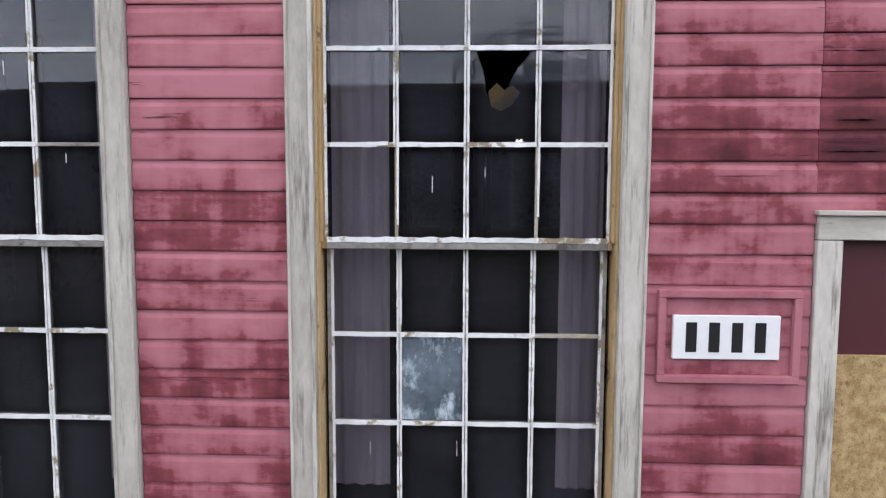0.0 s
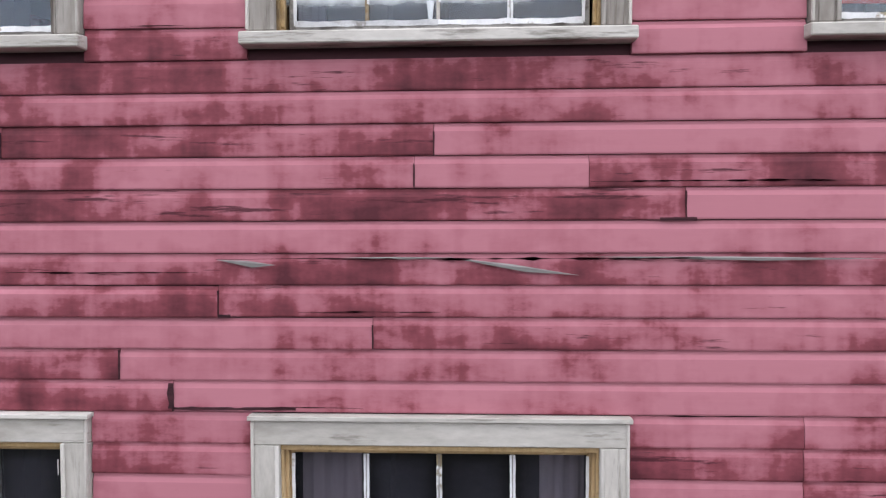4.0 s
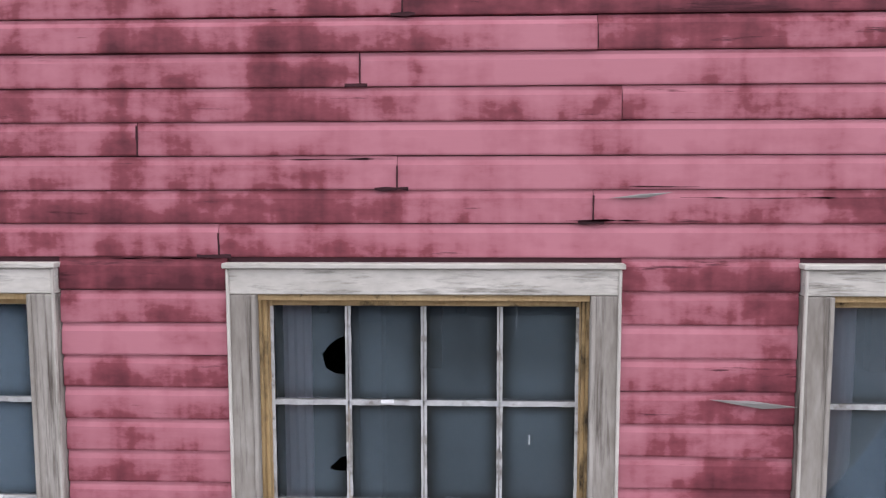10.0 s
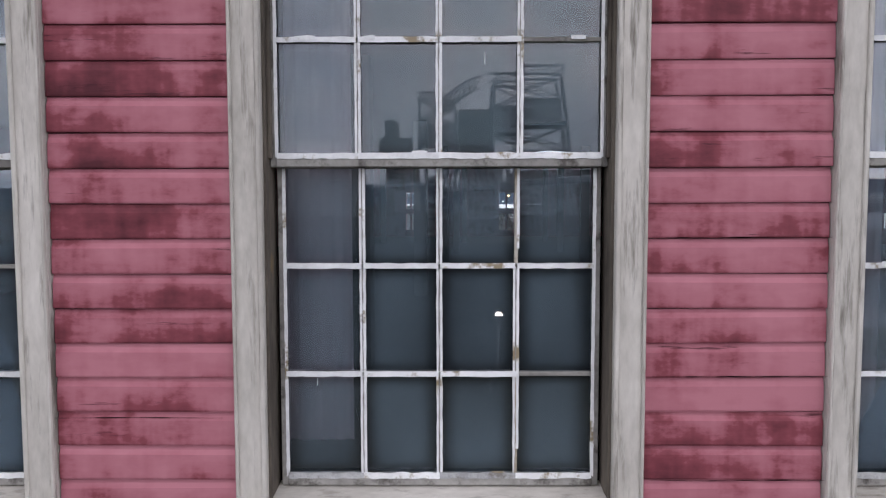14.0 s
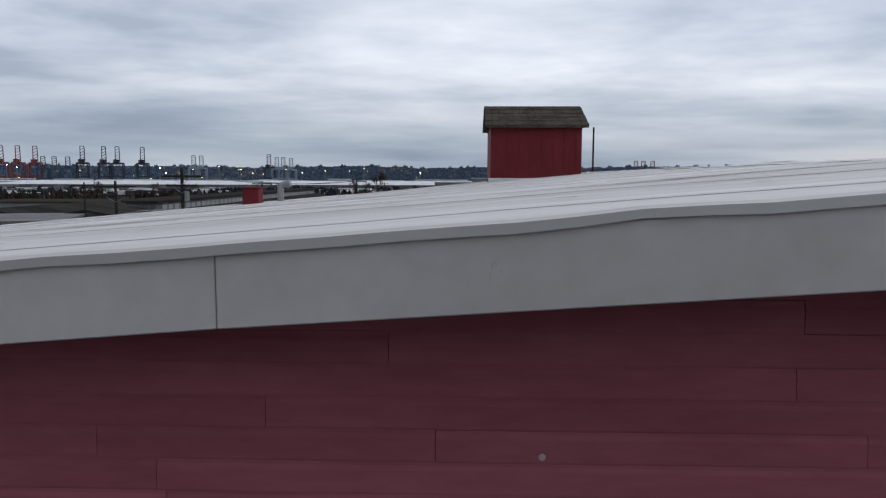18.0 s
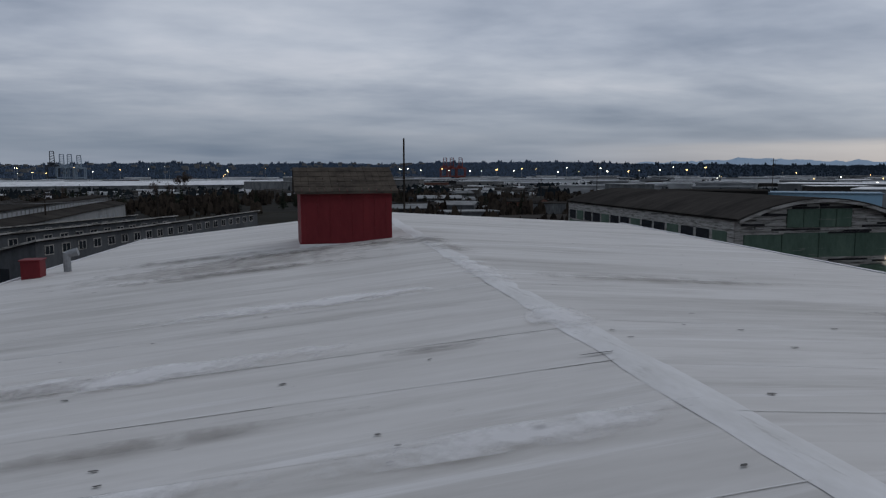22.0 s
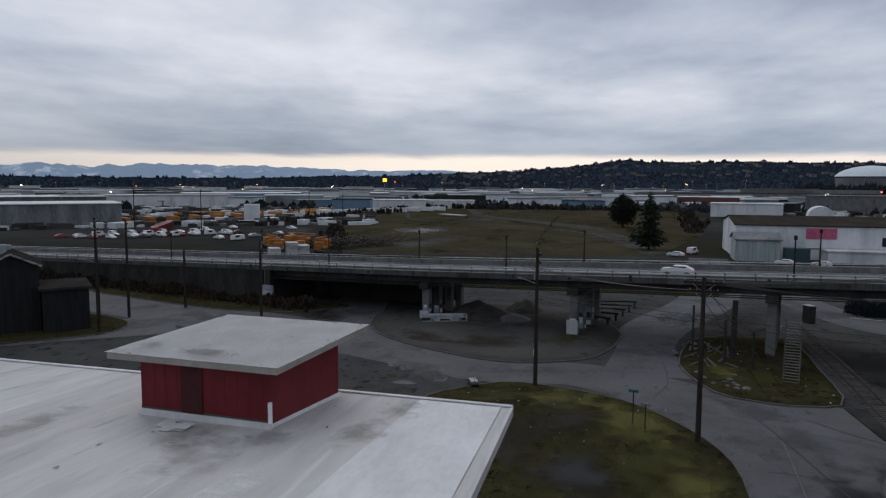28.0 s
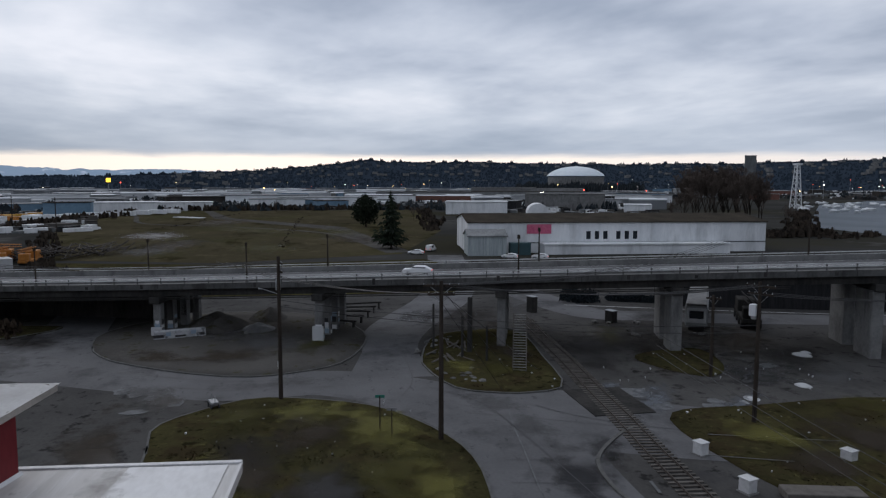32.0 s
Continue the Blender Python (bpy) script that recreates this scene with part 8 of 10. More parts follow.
SHEDW = mat("shed_blue_grey", (0.055, 0.06, 0.066), (0.115, 0.122, 0.13), 0.4, 0.85, 0.1, (1, 1, 0.4))
lean_shed(-30.7, 75.7, 26, 37, 11, 11.5, 8.9, "long blue-grey lean-to shed with a window row", (-8.5, -5.5, -2))
lean_shed(-22.4, 71.6, 22, 52, 7.0, 11.5, 9.75, "narrow blue-grey lean-to shed with a window row", (-3.5,))
lean_shed(-44, 92, 26, 45, 12, 10.4, 8.6, "long dark lean-to shed behind the alley", (-6, -3))
shed(-54, 96, 230, 18, 8.6, 1.6, "long dark shed with a low ridged roof", [("s", -64 + 5 * j, 5.4, 1.6, 1.5, PANE_PALE) for j in range(25)], (-52, 5, 11.0))
shed(-78, 110, 240, 18, 8.0, 1.6, "long dark shed with a brown roof", [("w", o, 0.2, 2.6, 3.0, PANE_DARK) for o in (-4, 4)])
block("red_tower", "narrow dark red boarded tower beside the alley", -28.2, 52.0, 2.7, 3.4, 10.4, 0, RED, GREYWALL, "shed", eave=0.15)
block("grey_shed", "pale grey building with a flat roof across the alley", -38.5, 56, 16, 10, 9.9, 0, WHITE, GREYWALL, "shed", eave=0.15)
block("grey_shed", "grey building with a wide flat roof", -66, 84, 30, 18, 9.6, 20, GREYWALL, CONCRETE, "shed")
block("grey_shed", "low brown-roofed building behind the alley", -62, 112, 34, 20, 8.4, 20, SHEDW, MOSSROOF, "shed")
block("grey_shed", "low dark building with a flat roof", -84, 128, 40, 24, 7.6, 14, SHEDW, DARKROOF, "shed")
block("grey_shed", "low grey building with a pale flat roof", -110, 165, 40, 24, 6.0, 8, GREYWALL, DARKROOF, "shed")
block("grey_shed", "broad low shed with a brown roof", -130, 235, 60, 30, 6.5, 8, GREYWALL, MOSSROOF, "shed")
# red box on the west eave
rb = empty("roof_vent_box", "small red vent box on the roof edge", "roof vent")
box_part("body", rb, RED, -8.85, -8.2, 25.4, 26.1, roof_at(-8.85, 25.5) - 0.15, roof_at(-8, 25.5) + 0.60, 0.02)
box_part("cap", rb, RED, -8.9, -8.15, 25.35, 26.15, roof_at(-8, 25.5) + 0.60, roof_at(-8, 25.5) + 0.65, 0.02)
bm = bmesh.new()
add_tube(bm, (-7.6, 26.6, roof_at(-7.6, 26.6) - 0.05), (-7.6, 26.6, roof_at(-7.6, 26.6) + 0.75), 0.14, 0.14, 10)
add_tube(bm, (-7.6, 26.6, roof_at(-7.6, 26.6) + 0.67), (-7.2, 26.6, roof_at(-7.6, 26.6) + 0.77), 0.14, 0.16, 10)
thing("vent_pipe", (bm, STEEL), "bent grey vent pipe on the roof", "vent pipe")
bm = bmesh.new()
add_tube(bm, (23.2, 125.1, -0.3), (23.2, 125.1, 24.2), 0.24, 0.15, 8)
thing("mast", (bm, POLE), "tall thin dark mast standing beyond the warehouse", "mast")

# distant warehouses
frng = random.Random(21)
BLUEW = mat("blue_sheet_wall", (0.10, 0.17, 0.24), (0.16, 0.25, 0.33), 0.2, 0.6, 0.1)
BRICKW = mat("brown_brick_wall", (0.10, 0.05, 0.04), (0.18, 0.09, 0.07), 0.5, 0.9, 0.1)
tones = [WHITE, GREYWALL, GREYWALL, CONCRETE, BRICKW, BLUEW, BLACKW, DARKROOF]


def polar(b, r):
    return r * math.sin(radians(b)), r * math.cos(radians(b))


def far_block(b, r, w, d, h, wallm, roofm, turn=None, label="low pale industrial warehouse in the distance", gable=0.0):
    x, y = polar(b, r)
    return block("far_warehouse", label, x, y, w, d, h, -b if turn is None else turn, wallm, roofm, "warehouse", "far warehouses", gable=gable, eave=0.5)


SKYBLUE = mat("sky_blue_sheet", (0.20, 0.36, 0.50), (0.30, 0.47, 0.60), 0.05, 0.6, 0.1)
block("long_white_warehouse", "very long white warehouse with a flat roof", -190, 700, 560, 60, 6.6, 4, GREYWALL, WHITE, "warehouse", gable=3.4, windows=[("s", -260 + 20 * k, 2.5, 6, 2.5, GREYWALL) for k in range(27)])
block("far_office", "grey stepped industrial building with flat roofs", 8, 660, 70, 40, 9.5, 0, GREYWALL, GREYWALL, "warehouse")
block("far_office", "grey upper block on an industrial building", 22, 668, 30, 24, 13.5, 0, GREYWALL, WHITE, "warehouse")
for b, r, w, d, h, m1, m2, lab in (
        (30, 420, 60, 30, 7, GREYWALL, GREYWALL, "grey flat-roofed shed beyond the barrel warehouse"), (41.6, 300, 42, 20, 9.6, SKYBLUE, BLUEW, "light blue sheet metal shed"),
        (34.6, 290, 38, 24, 10.5, DARKROOF, DARKROOF, "dark grey shed with a flat roof"),
        (47, 560, 150, 60, 9, GREYWALL, WHITE, "very wide pale flat-roofed warehouse"), (58, 590, 120, 60, 9, WHITE, GREYWALL, "very wide white flat-roofed warehouse"), (50, 360, 74, 40, 10, GREYWALL, WHITE, "white-roofed shed with a dark open side"),
        (64, 680, 90, 50, 9, BLUEW, WHITE, "long pale warehouse with a teal stripe"), (72, 760, 110, 50, 8, GREYWALL, WHITE, "long pale flat-roofed warehouse far off"), (77, 520, 40, 18, 7, WHITE, WHITE, "white trailer shed beyond the field"),
        (80, 545, 60, 16, 6, WHITE, WHITE, "low white shed beyond the field"), (88, 590, 44, 24, 7, WHITE, GREYWALL, "white shed behind the field"), (92, 600, 80, 26, 8, WHITE, GREYWALL, "low white shed behind the field"),
        (96, 640, 60, 26, 9, WHITE, WHITE, "white shed with a flat roof"), (100, 760, 110, 40, 10, GREYWALL, DARKROOF, "long grey concrete parking structure"), (108, 800, 120, 40, 10, GREYWALL, DARKROOF, "long grey concrete parking structure"),
        (104, 470, 40, 20, 8, WHITE, WHITE, "low white shed among trees"), (111, 560, 60, 30, 12, CONCRETE, CONCRETE, "grey concrete block in the distance"), (106, 1000, 90, 30, 13, CONCRETE, CONCRETE, "stacked grey car park below the hill"), (110, 980, 80, 30, 12, CONCRETE, CONCRETE, "stacked grey car park below the hill")):
    far_block(b, r, w, d, h, m1, m2, label=lab)
for k in range(260):
    b, r = frng.uniform(-38, 136), frng.choice([frng.uniform(480, 900), frng.uniform(700, 1700)])
    if b < 28 and r < 760:
        continue
    if 75 < b < 104 and r < 560 or b > 118 and r < 900:
        continue
    far_block(b, r, frng.uniform(14, 75), frng.uniform(14, 36), frng.uniform(4, 9), frng.choice(tones), frng.choice([WHITE, GREYWALL, DARKROOF, GREYWALL]), -b + frng.uniform(-25, 25))
# arched white shed
ar = empty("arched_shed", "small white arched shed in the distance", "shed", m=spin(*polar(109, 430), -105))
bm = bmesh.new()
pts = [(6.5 * math.cos(math.pi * k / 14), 2.5 + 5.5 * math.sin(math.pi * k / 14)) for k in range(15)]
pts = [(6.5, 0)] + pts + [(-6.5, 0)]
va, vb = [bm.verts.new((x, 0, z)) for x, z in pts], [bm.verts.new((x, 22, z)) for x, z in pts]
bm.faces.new(va)
bm.faces.new(vb[::-1])
for k in range(len(pts) - 1):
    bm.faces.new((va[k], va[k + 1], vb[k + 1], vb[k]))
part("shell", (bm, WHITE), ar)
# arena dome
DOME = mat("dome_white", (0.52, 0.58, 0.62), (0.72, 0.77, 0.80), 0.02, 0.6, 0.0)
dm = empty("arena_dome", "large shallow white arena dome", "dome", m=spin(*polar(111.7, 1310), 0))
v, f = [(0, 0, 49.4)], []
for i in range(1, 11):
    for j in range(40):
        a, k = 2 * math.pi * j / 40, i / 10
        v.append((52 * k * math.cos(a), 52 * k * math.sin(a), 24 + 25 * math.sqrt(max(0.0, 1 - (0.95 * k) ** 2))))
for j in range(40):
    f.append((0, 1 + j, 1 + (j + 1) % 40))
for i in range(9):
    for j in range(40):
        f.append((1 + i * 40 + j, 1 + (i + 1) * 40 + j, 1 + (i + 1) * 40 + (j + 1) % 40, 1 + i * 40 + (j + 1) % 40))
part("shell", mesh("shell", v, f, DOME, True), dm)
bm = bmesh.new()
add_prism(bm, [(50 * math.cos(2 * math.pi * k / 40), 50 * math.sin(2 * math.pi * k / 40)) for k in range(40)], -1, 30)
part("drum", (bm, CONCRETE), dm)
block("apartment_block", "pale apartment block on the hill", *polar(124.5, 1900), 26, 18, 86, -123, GREYWALL, GREYWALL, "building")

# ---- trees ----
grng0 = random.Random(91)

def conifer(name, h, r, seed, label, layers=16):
    t = empty(name, label, "tree", "conifers")
    rg = random.Random(seed)
    bm = bmesh.new()
    add_tube(bm, (0, 0, -0.2), (0, 0, h * 0.96), h * 0.022, h * 0.004, 7)
    part("trunk", (bm, POLE), t)
    v, f = [], []
    for i in range(layers):
        k = i / (layers - 1)
        z = h * (0.10 + 0.88 * k)
        rr_ = r * (1 - k) ** 0.75 * rg.uniform(0.6, 1.2) * min(1.0, 0.6 + 3 * k) + 0.15
        n = max(5, int(15 * (1 - k) + 5))
        for j in range(n):
            a = 2 * math.pi * (j + rg.uniform(-0.4, 0.4)) / n
            L = rr_ * rg.uniform(0.45, 1.25)
            drop = L * rg.uniform(0.12, 0.45)
            for m in range(3):
                u0, u1 = m / 3.2, (m + 1.1) / 3.2
                w = L * 0.22 * (1.15 - u0)
                ca, sa = math.cos(a + rg.uniform(-0.15, 0.15)), math.sin(a + rg.uniform(-0.15, 0.15))
                q = len(v)
                z0, z1 = z - drop * u0 + rg.uniform(-0.1, 0.1), z - drop * u1 - rg.uniform(0, 0.25)
                v += [(L * u0 * ca - w * sa, L * u0 * sa + w * ca, z0), (L * u0 * ca + w * sa, L * u0 * sa - w * ca, z0 - 0.1), (L * u1 * ca, L * u1 * sa, z1), (L * (u0 + u1) / 2 * ca, L * (u0 + u1) / 2 * sa, z0 + h * 0.02)]
                f += [(q, q + 1, q + 2), (q, q + 2, q + 3), (q + 1, q + 3, q + 2)]
    part("crown", mesh("crown", v, f, LEAF), t)
    return t


def bare_tree(name, h, spread, seed, label, depth=5):
    t = empty(name, label, "tree", "bare trees")
    rg = random.Random(seed)
    trunk, twigs = bmesh.new(), bmesh.new()

    def grow(p, d, L, r, k):
        q = p + d * L
        add_tube(trunk if k < 2 else twigs, p, q, max(r, 0.045), max(r * 0.65, 0.035), 5 if k < 2 else 3)
        if k < depth:
            for _ in range(3 if k else 5):
                nd = (d + Vector((rg.uniform(-1, 1), rg.uniform(-1, 1), rg.uniform(-0.1, 1.1))) * spread).normalized()
                grow(p.lerp(q, rg.uniform(0.6, 1.0)), nd, L * rg.uniform(0.55, 0.8), r * 0.55, k + 1)

    grow(Vector((0, 0, -0.2)), Vector((0, 0, 1)), h * 0.33, h * 0.012, 0)
    part("trunk", (trunk, POLE), t)
    part("crown", (twigs, BARE), t)
    return t


c1 = conifer("conifer", 18.5, 6.8, 1, "tall dark conifer with drooping ragged boughs", 26)
c1.matrix_world = spin(222, -29, 0)


def evergreen(name, h, r, seed, label):
    """A broad evergreen: short trunk, limbs, and a rounded crown of many small sprays with gaps."""
    t = empty(name, label, "tree", "conifers")
    rg = random.Random(seed)
    bm = bmesh.new()
    add_tube(bm, (0, 0, -0.2), (0, 0, h * 0.7), h * 0.03, h * 0.01, 7)
    for k in range(9):
        a = k * 2.4
        add_tube(bm, (0, 0, h * (0.2 + 0.05 * k)), (r * 0.7 * math.cos(a), r * 0.7 * math.sin(a), h * (0.35 + 0.06 * k)), h * 0.012, 0.05, 5)
    part("trunk", (bm, POLE), t)
    v, f = [], []
    for _ in range(6500):
        a, u = rg.uniform(0, 6.28), rg.uniform(-1, 1)
        d = (rg.random() ** 0.4) * (1 + 0.30 * noise.noise((math.cos(a) * 1.7, math.sin(a) * 1.7, u * 2 + seed)))
        w = math.sqrt(max(0.0, 1 - u * u)) * (1.0 if u < 0.2 else 1.1 - 0.5 * u)
        x, y, z = r * d * w * math.cos(a), r * d * w * math.sin(a), h * (0.54 + 0.44 * u * d)
        s, q = rg.uniform(0.3, 0.8), len(v)
        v += [(x + rg.uniform(-s, s), y + rg.uniform(-s, s), z + rg.uniform(-s, s)) for _k in range(3)]
        f.append((q, q + 1, q + 2))
    part("crown", mesh("crown", v, f, LEAF), t)
    return t


c2 = evergreen("evergreen_tree", 15.5, 6.6, 2, "broad round dark evergreen at the edge of the field")
c2.matrix_world = spin(330, -30, 40)
small = [conifer("conifer", 9.0, 2.6, 30 + k, "small dark conifer in a roadside row", 11) for k in range(3)]
for k, s in enumerate(small):
    s.matrix_world = spin(-140 + 9 * k, 330, 0)
trng = random.Random(8)
for k in range(64):
    b = trng.uniform(-33, 16)
    r = trng.uniform(330, 520)
    x, y = polar(b, r)
    copy_thing(small[k % 3], spin(x, y, trng.uniform(0, 360)) @ Matrix.Diagonal((1, 1, trng.uniform(0.7, 1.3), 1)))
for b, r in ((9, 300), (10, 310), (12, 290), (14, 300), (15.5, 315), (17, 300), (20, 290), (39, 230), (40.5, 235), (42, 232)):
    copy_thing(small[int(b) % 3], spin(*polar(b, r), b * 20))
b1 = bare_tree("bare_tree", 16, 0.62, 5, "leafless grey-brown tree with fine twigs")
b1.matrix_world = spin(-66, 420, 0)
b2 = bare_tree("bare_tree", 21, 0.62, 6, "large leafless brown tree with fine twigs", 7)
b2.matrix_world = spin(*polar(120.2, 330), 0)
for b, r, s in ((-8, 440, 0.9), (-7, 450, 1.0), (-15, 520, 0.7), (-24, 480, 0.8), (-28, 500, 0.9), (4, 460, 0.8), (13, 320, 0.7), (21, 350, 0.7), (122.5, 340, 1.2), (124, 330, 1.2), (125.6, 345, 1.0), (121.2, 350, 1.45), (123.3, 345, 1.5), (124.8, 350, 1.4), (119.4, 350, 0.9), (127.2, 350, 0.8), (120.2, 355, 1.3), (120.8, 340, 1.4), (121.7, 335, 1.5), (122.3, 345, 1.55), (122.9, 350, 1.5), (124.0, 340, 1.45), (124.5, 335, 1.35), (125.4, 350, 1.3), (121.0, 365, 1.4), (122.0, 362, 1.5), (123.0, 366, 1.45), (123.8, 360, 1.5), (124.6, 364, 1.3), (88, 500, 0.6), (70, 480, 0.6), (99, 380, 0.6)):
    copy_thing(b1 if s < 1.0 else b2, spin(*polar(b, r), b * 31) @ Matrix.Diagonal((s, s, s, 1)))
# brush along the retaining wall
v, f = [], []
for _ in range(5200):
    y = trng.uniform(36, 110)
    x = via_x(y) - trng.uniform(0.3, 5.5) * trng.uniform(0.3, 1)
    h = trng.uniform(0.3, 2.2) * (0.6 + 0.8 * noise.noise((x * 0.2, y * 0.2, 4)))
    s, a, k = trng.uniform(0.15, 0.45), trng.uniform(0, 3.1), len(v)
    v += [(x - s * math.cos(a), y - s * math.sin(a), h - s), (x + s * math.cos(a), y + s * math.sin(a), h - s), (x + trng.uniform(-0.2, 0.2), y, h + s)]
    f.append((k, k + 1, k + 2))
thing("brush", mesh("brush", v, f, mat("dark_brush", (0.018, 0.014, 0.011), (0.058, 0.044, 0.033), 0.5, 0.95, 0.0, rand=0.4, island=True, spec=0.0)), "tangled leafless brush along the retaining wall", "brush", kind="stuff")
# dark scrub across the road beyond the viaduct
for x0, y0, x1, y1, wide, tall, lab in ((118.5, -47.5, 118.2, -53, 2.4, 3.2, "dense dark evergreen bush beside the road"), (118.5, -56, 115.5, -63, 1.6, 1.7, "low dark scrub beside the road"), (115.5, -66, 112.5, -88, 2.6, 3.4, "dark overgrown hedge along the yard")):
    v, f = [], []
    for _ in range(int(420 * math.hypot(x1 - x0, y1 - y0))):
        q = trng.random()
        e, u = math.sqrt(trng.random()), trng.uniform(0, 6.28)
        top = tall * (0.75 + 0.5 * noise.noise((q * 4, y0, 2)))
        x, y = x0 + (x1 - x0) * q + wide * e * math.cos(u), y0 + (y1 - y0) * q + 0.8 * e * math.sin(u)
        z = max(0.06, top * trng.random() ** 0.7 * math.sqrt(max(0.05, 1.05 - e * e)))
        s, a, k = trng.uniform(0.1, 0.26), trng.uniform(0, 3.1), len(v)
        v += [(x - s * math.cos(a), y - s * math.sin(a), max(0, z - s)), (x + s * math.cos(a), y + s * math.sin(a), max(0, z - 0.4 * s)), (x + trng.uniform(-0.2, 0.2), y, z + s)]
        f.append((k, k + 1, k + 2))
    thing("bush", mesh("bush", v, f, TREELINE), lab, "bush", kind="stuff")

# ---- hills and mountains ----
def interp(table, b):
    for (b0, h0), (b1_, h1) in zip(table, table[1:]):
        if b0 <= b <= b1_:
            return h0 + (h1 - h0) * (b - b0) / (b1_ - b0)
    return table[-1][1]


HILL = [(-180, 26), (-60, 18), (-40, 14), (-20, 11), (-8, 14), (4, 12), (16, 15), (26, 13), (34, 9), (44, 6), (54, 4), (62, 4), (74, 8), (80, 13), (86, 18), (91, 26), (95, 38), (99, 34), (104, 33), (112, 31), (122, 30), (135, 34), (150, 32), (181, 26)]


def hill_h(b, r, r0):
    px_ = interp(HILL, b) + 3.0 * noise.noise((b * 0.16, 0, 0)) + 1.6 * noise.noise((b * 0.7, 3, 0))
    return 17 + max(px_, 1) / 1243 * r0


HR = 3000.0
v, f = [], []
cols = 720
for i in range(cols + 1):
    b = -180 + 360 * i / cols
    ht = hill_h(b, HR, HR)
    for r, k in ((1750, -0.02), (2000, 0.12), (2350, 0.40), (2700, 0.75), (HR, 1.0), (3400, 0.8)):
        x, y = polar(b, r)
        v.append((x, y, ht * k * (1 + 0.06 * noise.noise((x * 0.004, y * 0.004, 0)) * (k < 0.9))))
for i in range(cols):
    for j in range(5):
        f.append((i * 6 + j, i * 6 + j + 1, (i + 1) * 6 + j + 1, (i + 1) * 6 + j))
# hill colours are blued with distance haze, most in the northern woods
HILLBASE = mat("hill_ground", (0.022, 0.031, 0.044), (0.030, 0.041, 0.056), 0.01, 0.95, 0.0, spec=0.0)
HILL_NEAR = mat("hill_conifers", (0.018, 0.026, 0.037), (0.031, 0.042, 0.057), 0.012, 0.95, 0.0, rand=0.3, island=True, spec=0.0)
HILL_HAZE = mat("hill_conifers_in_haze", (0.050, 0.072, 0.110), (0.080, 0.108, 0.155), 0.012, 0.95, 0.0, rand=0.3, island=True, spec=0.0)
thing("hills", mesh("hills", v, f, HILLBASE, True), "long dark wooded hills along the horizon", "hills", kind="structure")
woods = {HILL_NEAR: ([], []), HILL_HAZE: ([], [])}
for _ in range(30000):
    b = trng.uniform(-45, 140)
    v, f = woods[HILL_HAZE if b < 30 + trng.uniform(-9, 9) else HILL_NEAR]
    k = 1.0 if trng.random() < 0.35 else trng.uniform(0.05, 1.0)
    r = interp([(0.0, 1790), (0.12, 2000), (0.40, 2350), (0.75, 2700), (1.0, 2995)], k)
    if trng.random() < 0.25 and 30 < b < 80:
        continue
    x, y = polar(b, r)
    z = hill_h(b, HR, HR) * k
    h, w = trng.uniform(3, 8), trng.uniform(4, 9)
    if k > 0.97 and noise.noise((b * 2.2, 0, 5)) > 0.15:
        h *= 2.0
    q = len(v)
    v += [(x - w, y, z - 4), (x + w * 0.5, y - w, z - 4), (x + w * 0.5, y + w, z - 4), (x + trng.uniform(-1, 1), y, z + h)]
    f += [(q, q + 1, q + 3), (q + 1, q + 2, q + 3), (q + 2, q, q + 3)]
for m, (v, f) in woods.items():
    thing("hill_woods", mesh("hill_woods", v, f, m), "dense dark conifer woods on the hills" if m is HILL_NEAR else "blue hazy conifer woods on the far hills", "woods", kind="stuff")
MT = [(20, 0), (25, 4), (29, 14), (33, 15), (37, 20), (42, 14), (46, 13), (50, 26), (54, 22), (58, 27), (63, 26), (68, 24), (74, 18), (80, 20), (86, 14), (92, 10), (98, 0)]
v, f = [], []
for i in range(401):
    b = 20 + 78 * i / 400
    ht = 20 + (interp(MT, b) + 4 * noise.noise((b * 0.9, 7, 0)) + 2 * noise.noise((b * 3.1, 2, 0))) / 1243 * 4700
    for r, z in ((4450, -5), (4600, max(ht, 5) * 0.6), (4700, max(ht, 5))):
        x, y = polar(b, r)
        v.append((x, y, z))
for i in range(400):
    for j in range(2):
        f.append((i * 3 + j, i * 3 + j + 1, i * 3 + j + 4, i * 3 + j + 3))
thing("mountains", mesh("mountains", v, f, MOUNTAIN, True), "far mountain range in blue haze colour with patches of snow", "mountains", kind="structure")
# houses on the hill slopes
v, f = [], []
for _ in range(420):
    b = trng.choice([trng.uniform(-38, 12), trng.uniform(80, 138), trng.uniform(80, 138)])
    k = trng.uniform(0.1, 0.95)
    r = 1980 + 1000 * k
    x, y = polar(b, r)
    z = hill_h(b, HR, HR) * (k if k > 0.3 else k * 0.7)
    w, h, q = trng.uniform(4, 9), trng.uniform(5, 9), len(v)
    v += [(x + sx * w, y + sy * w, z + 6 + sz * h) for sz in (0, 1) for sx, sy in ((-1, -1), (1, -1), (1, 1), (-1, 1))]
    f += [(q, q + 1, q + 5, q + 4), (q + 1, q + 2, q + 6, q + 5), (q + 2, q + 3, q + 7, q + 6), (q + 3, q, q + 4, q + 7), (q + 4, q + 5, q + 6, q + 7)]
thing("hill_houses", mesh("hill_houses", v, f, CONCRETE), "scattered pale houses on the wooded slopes", "houses", kind="stuff")

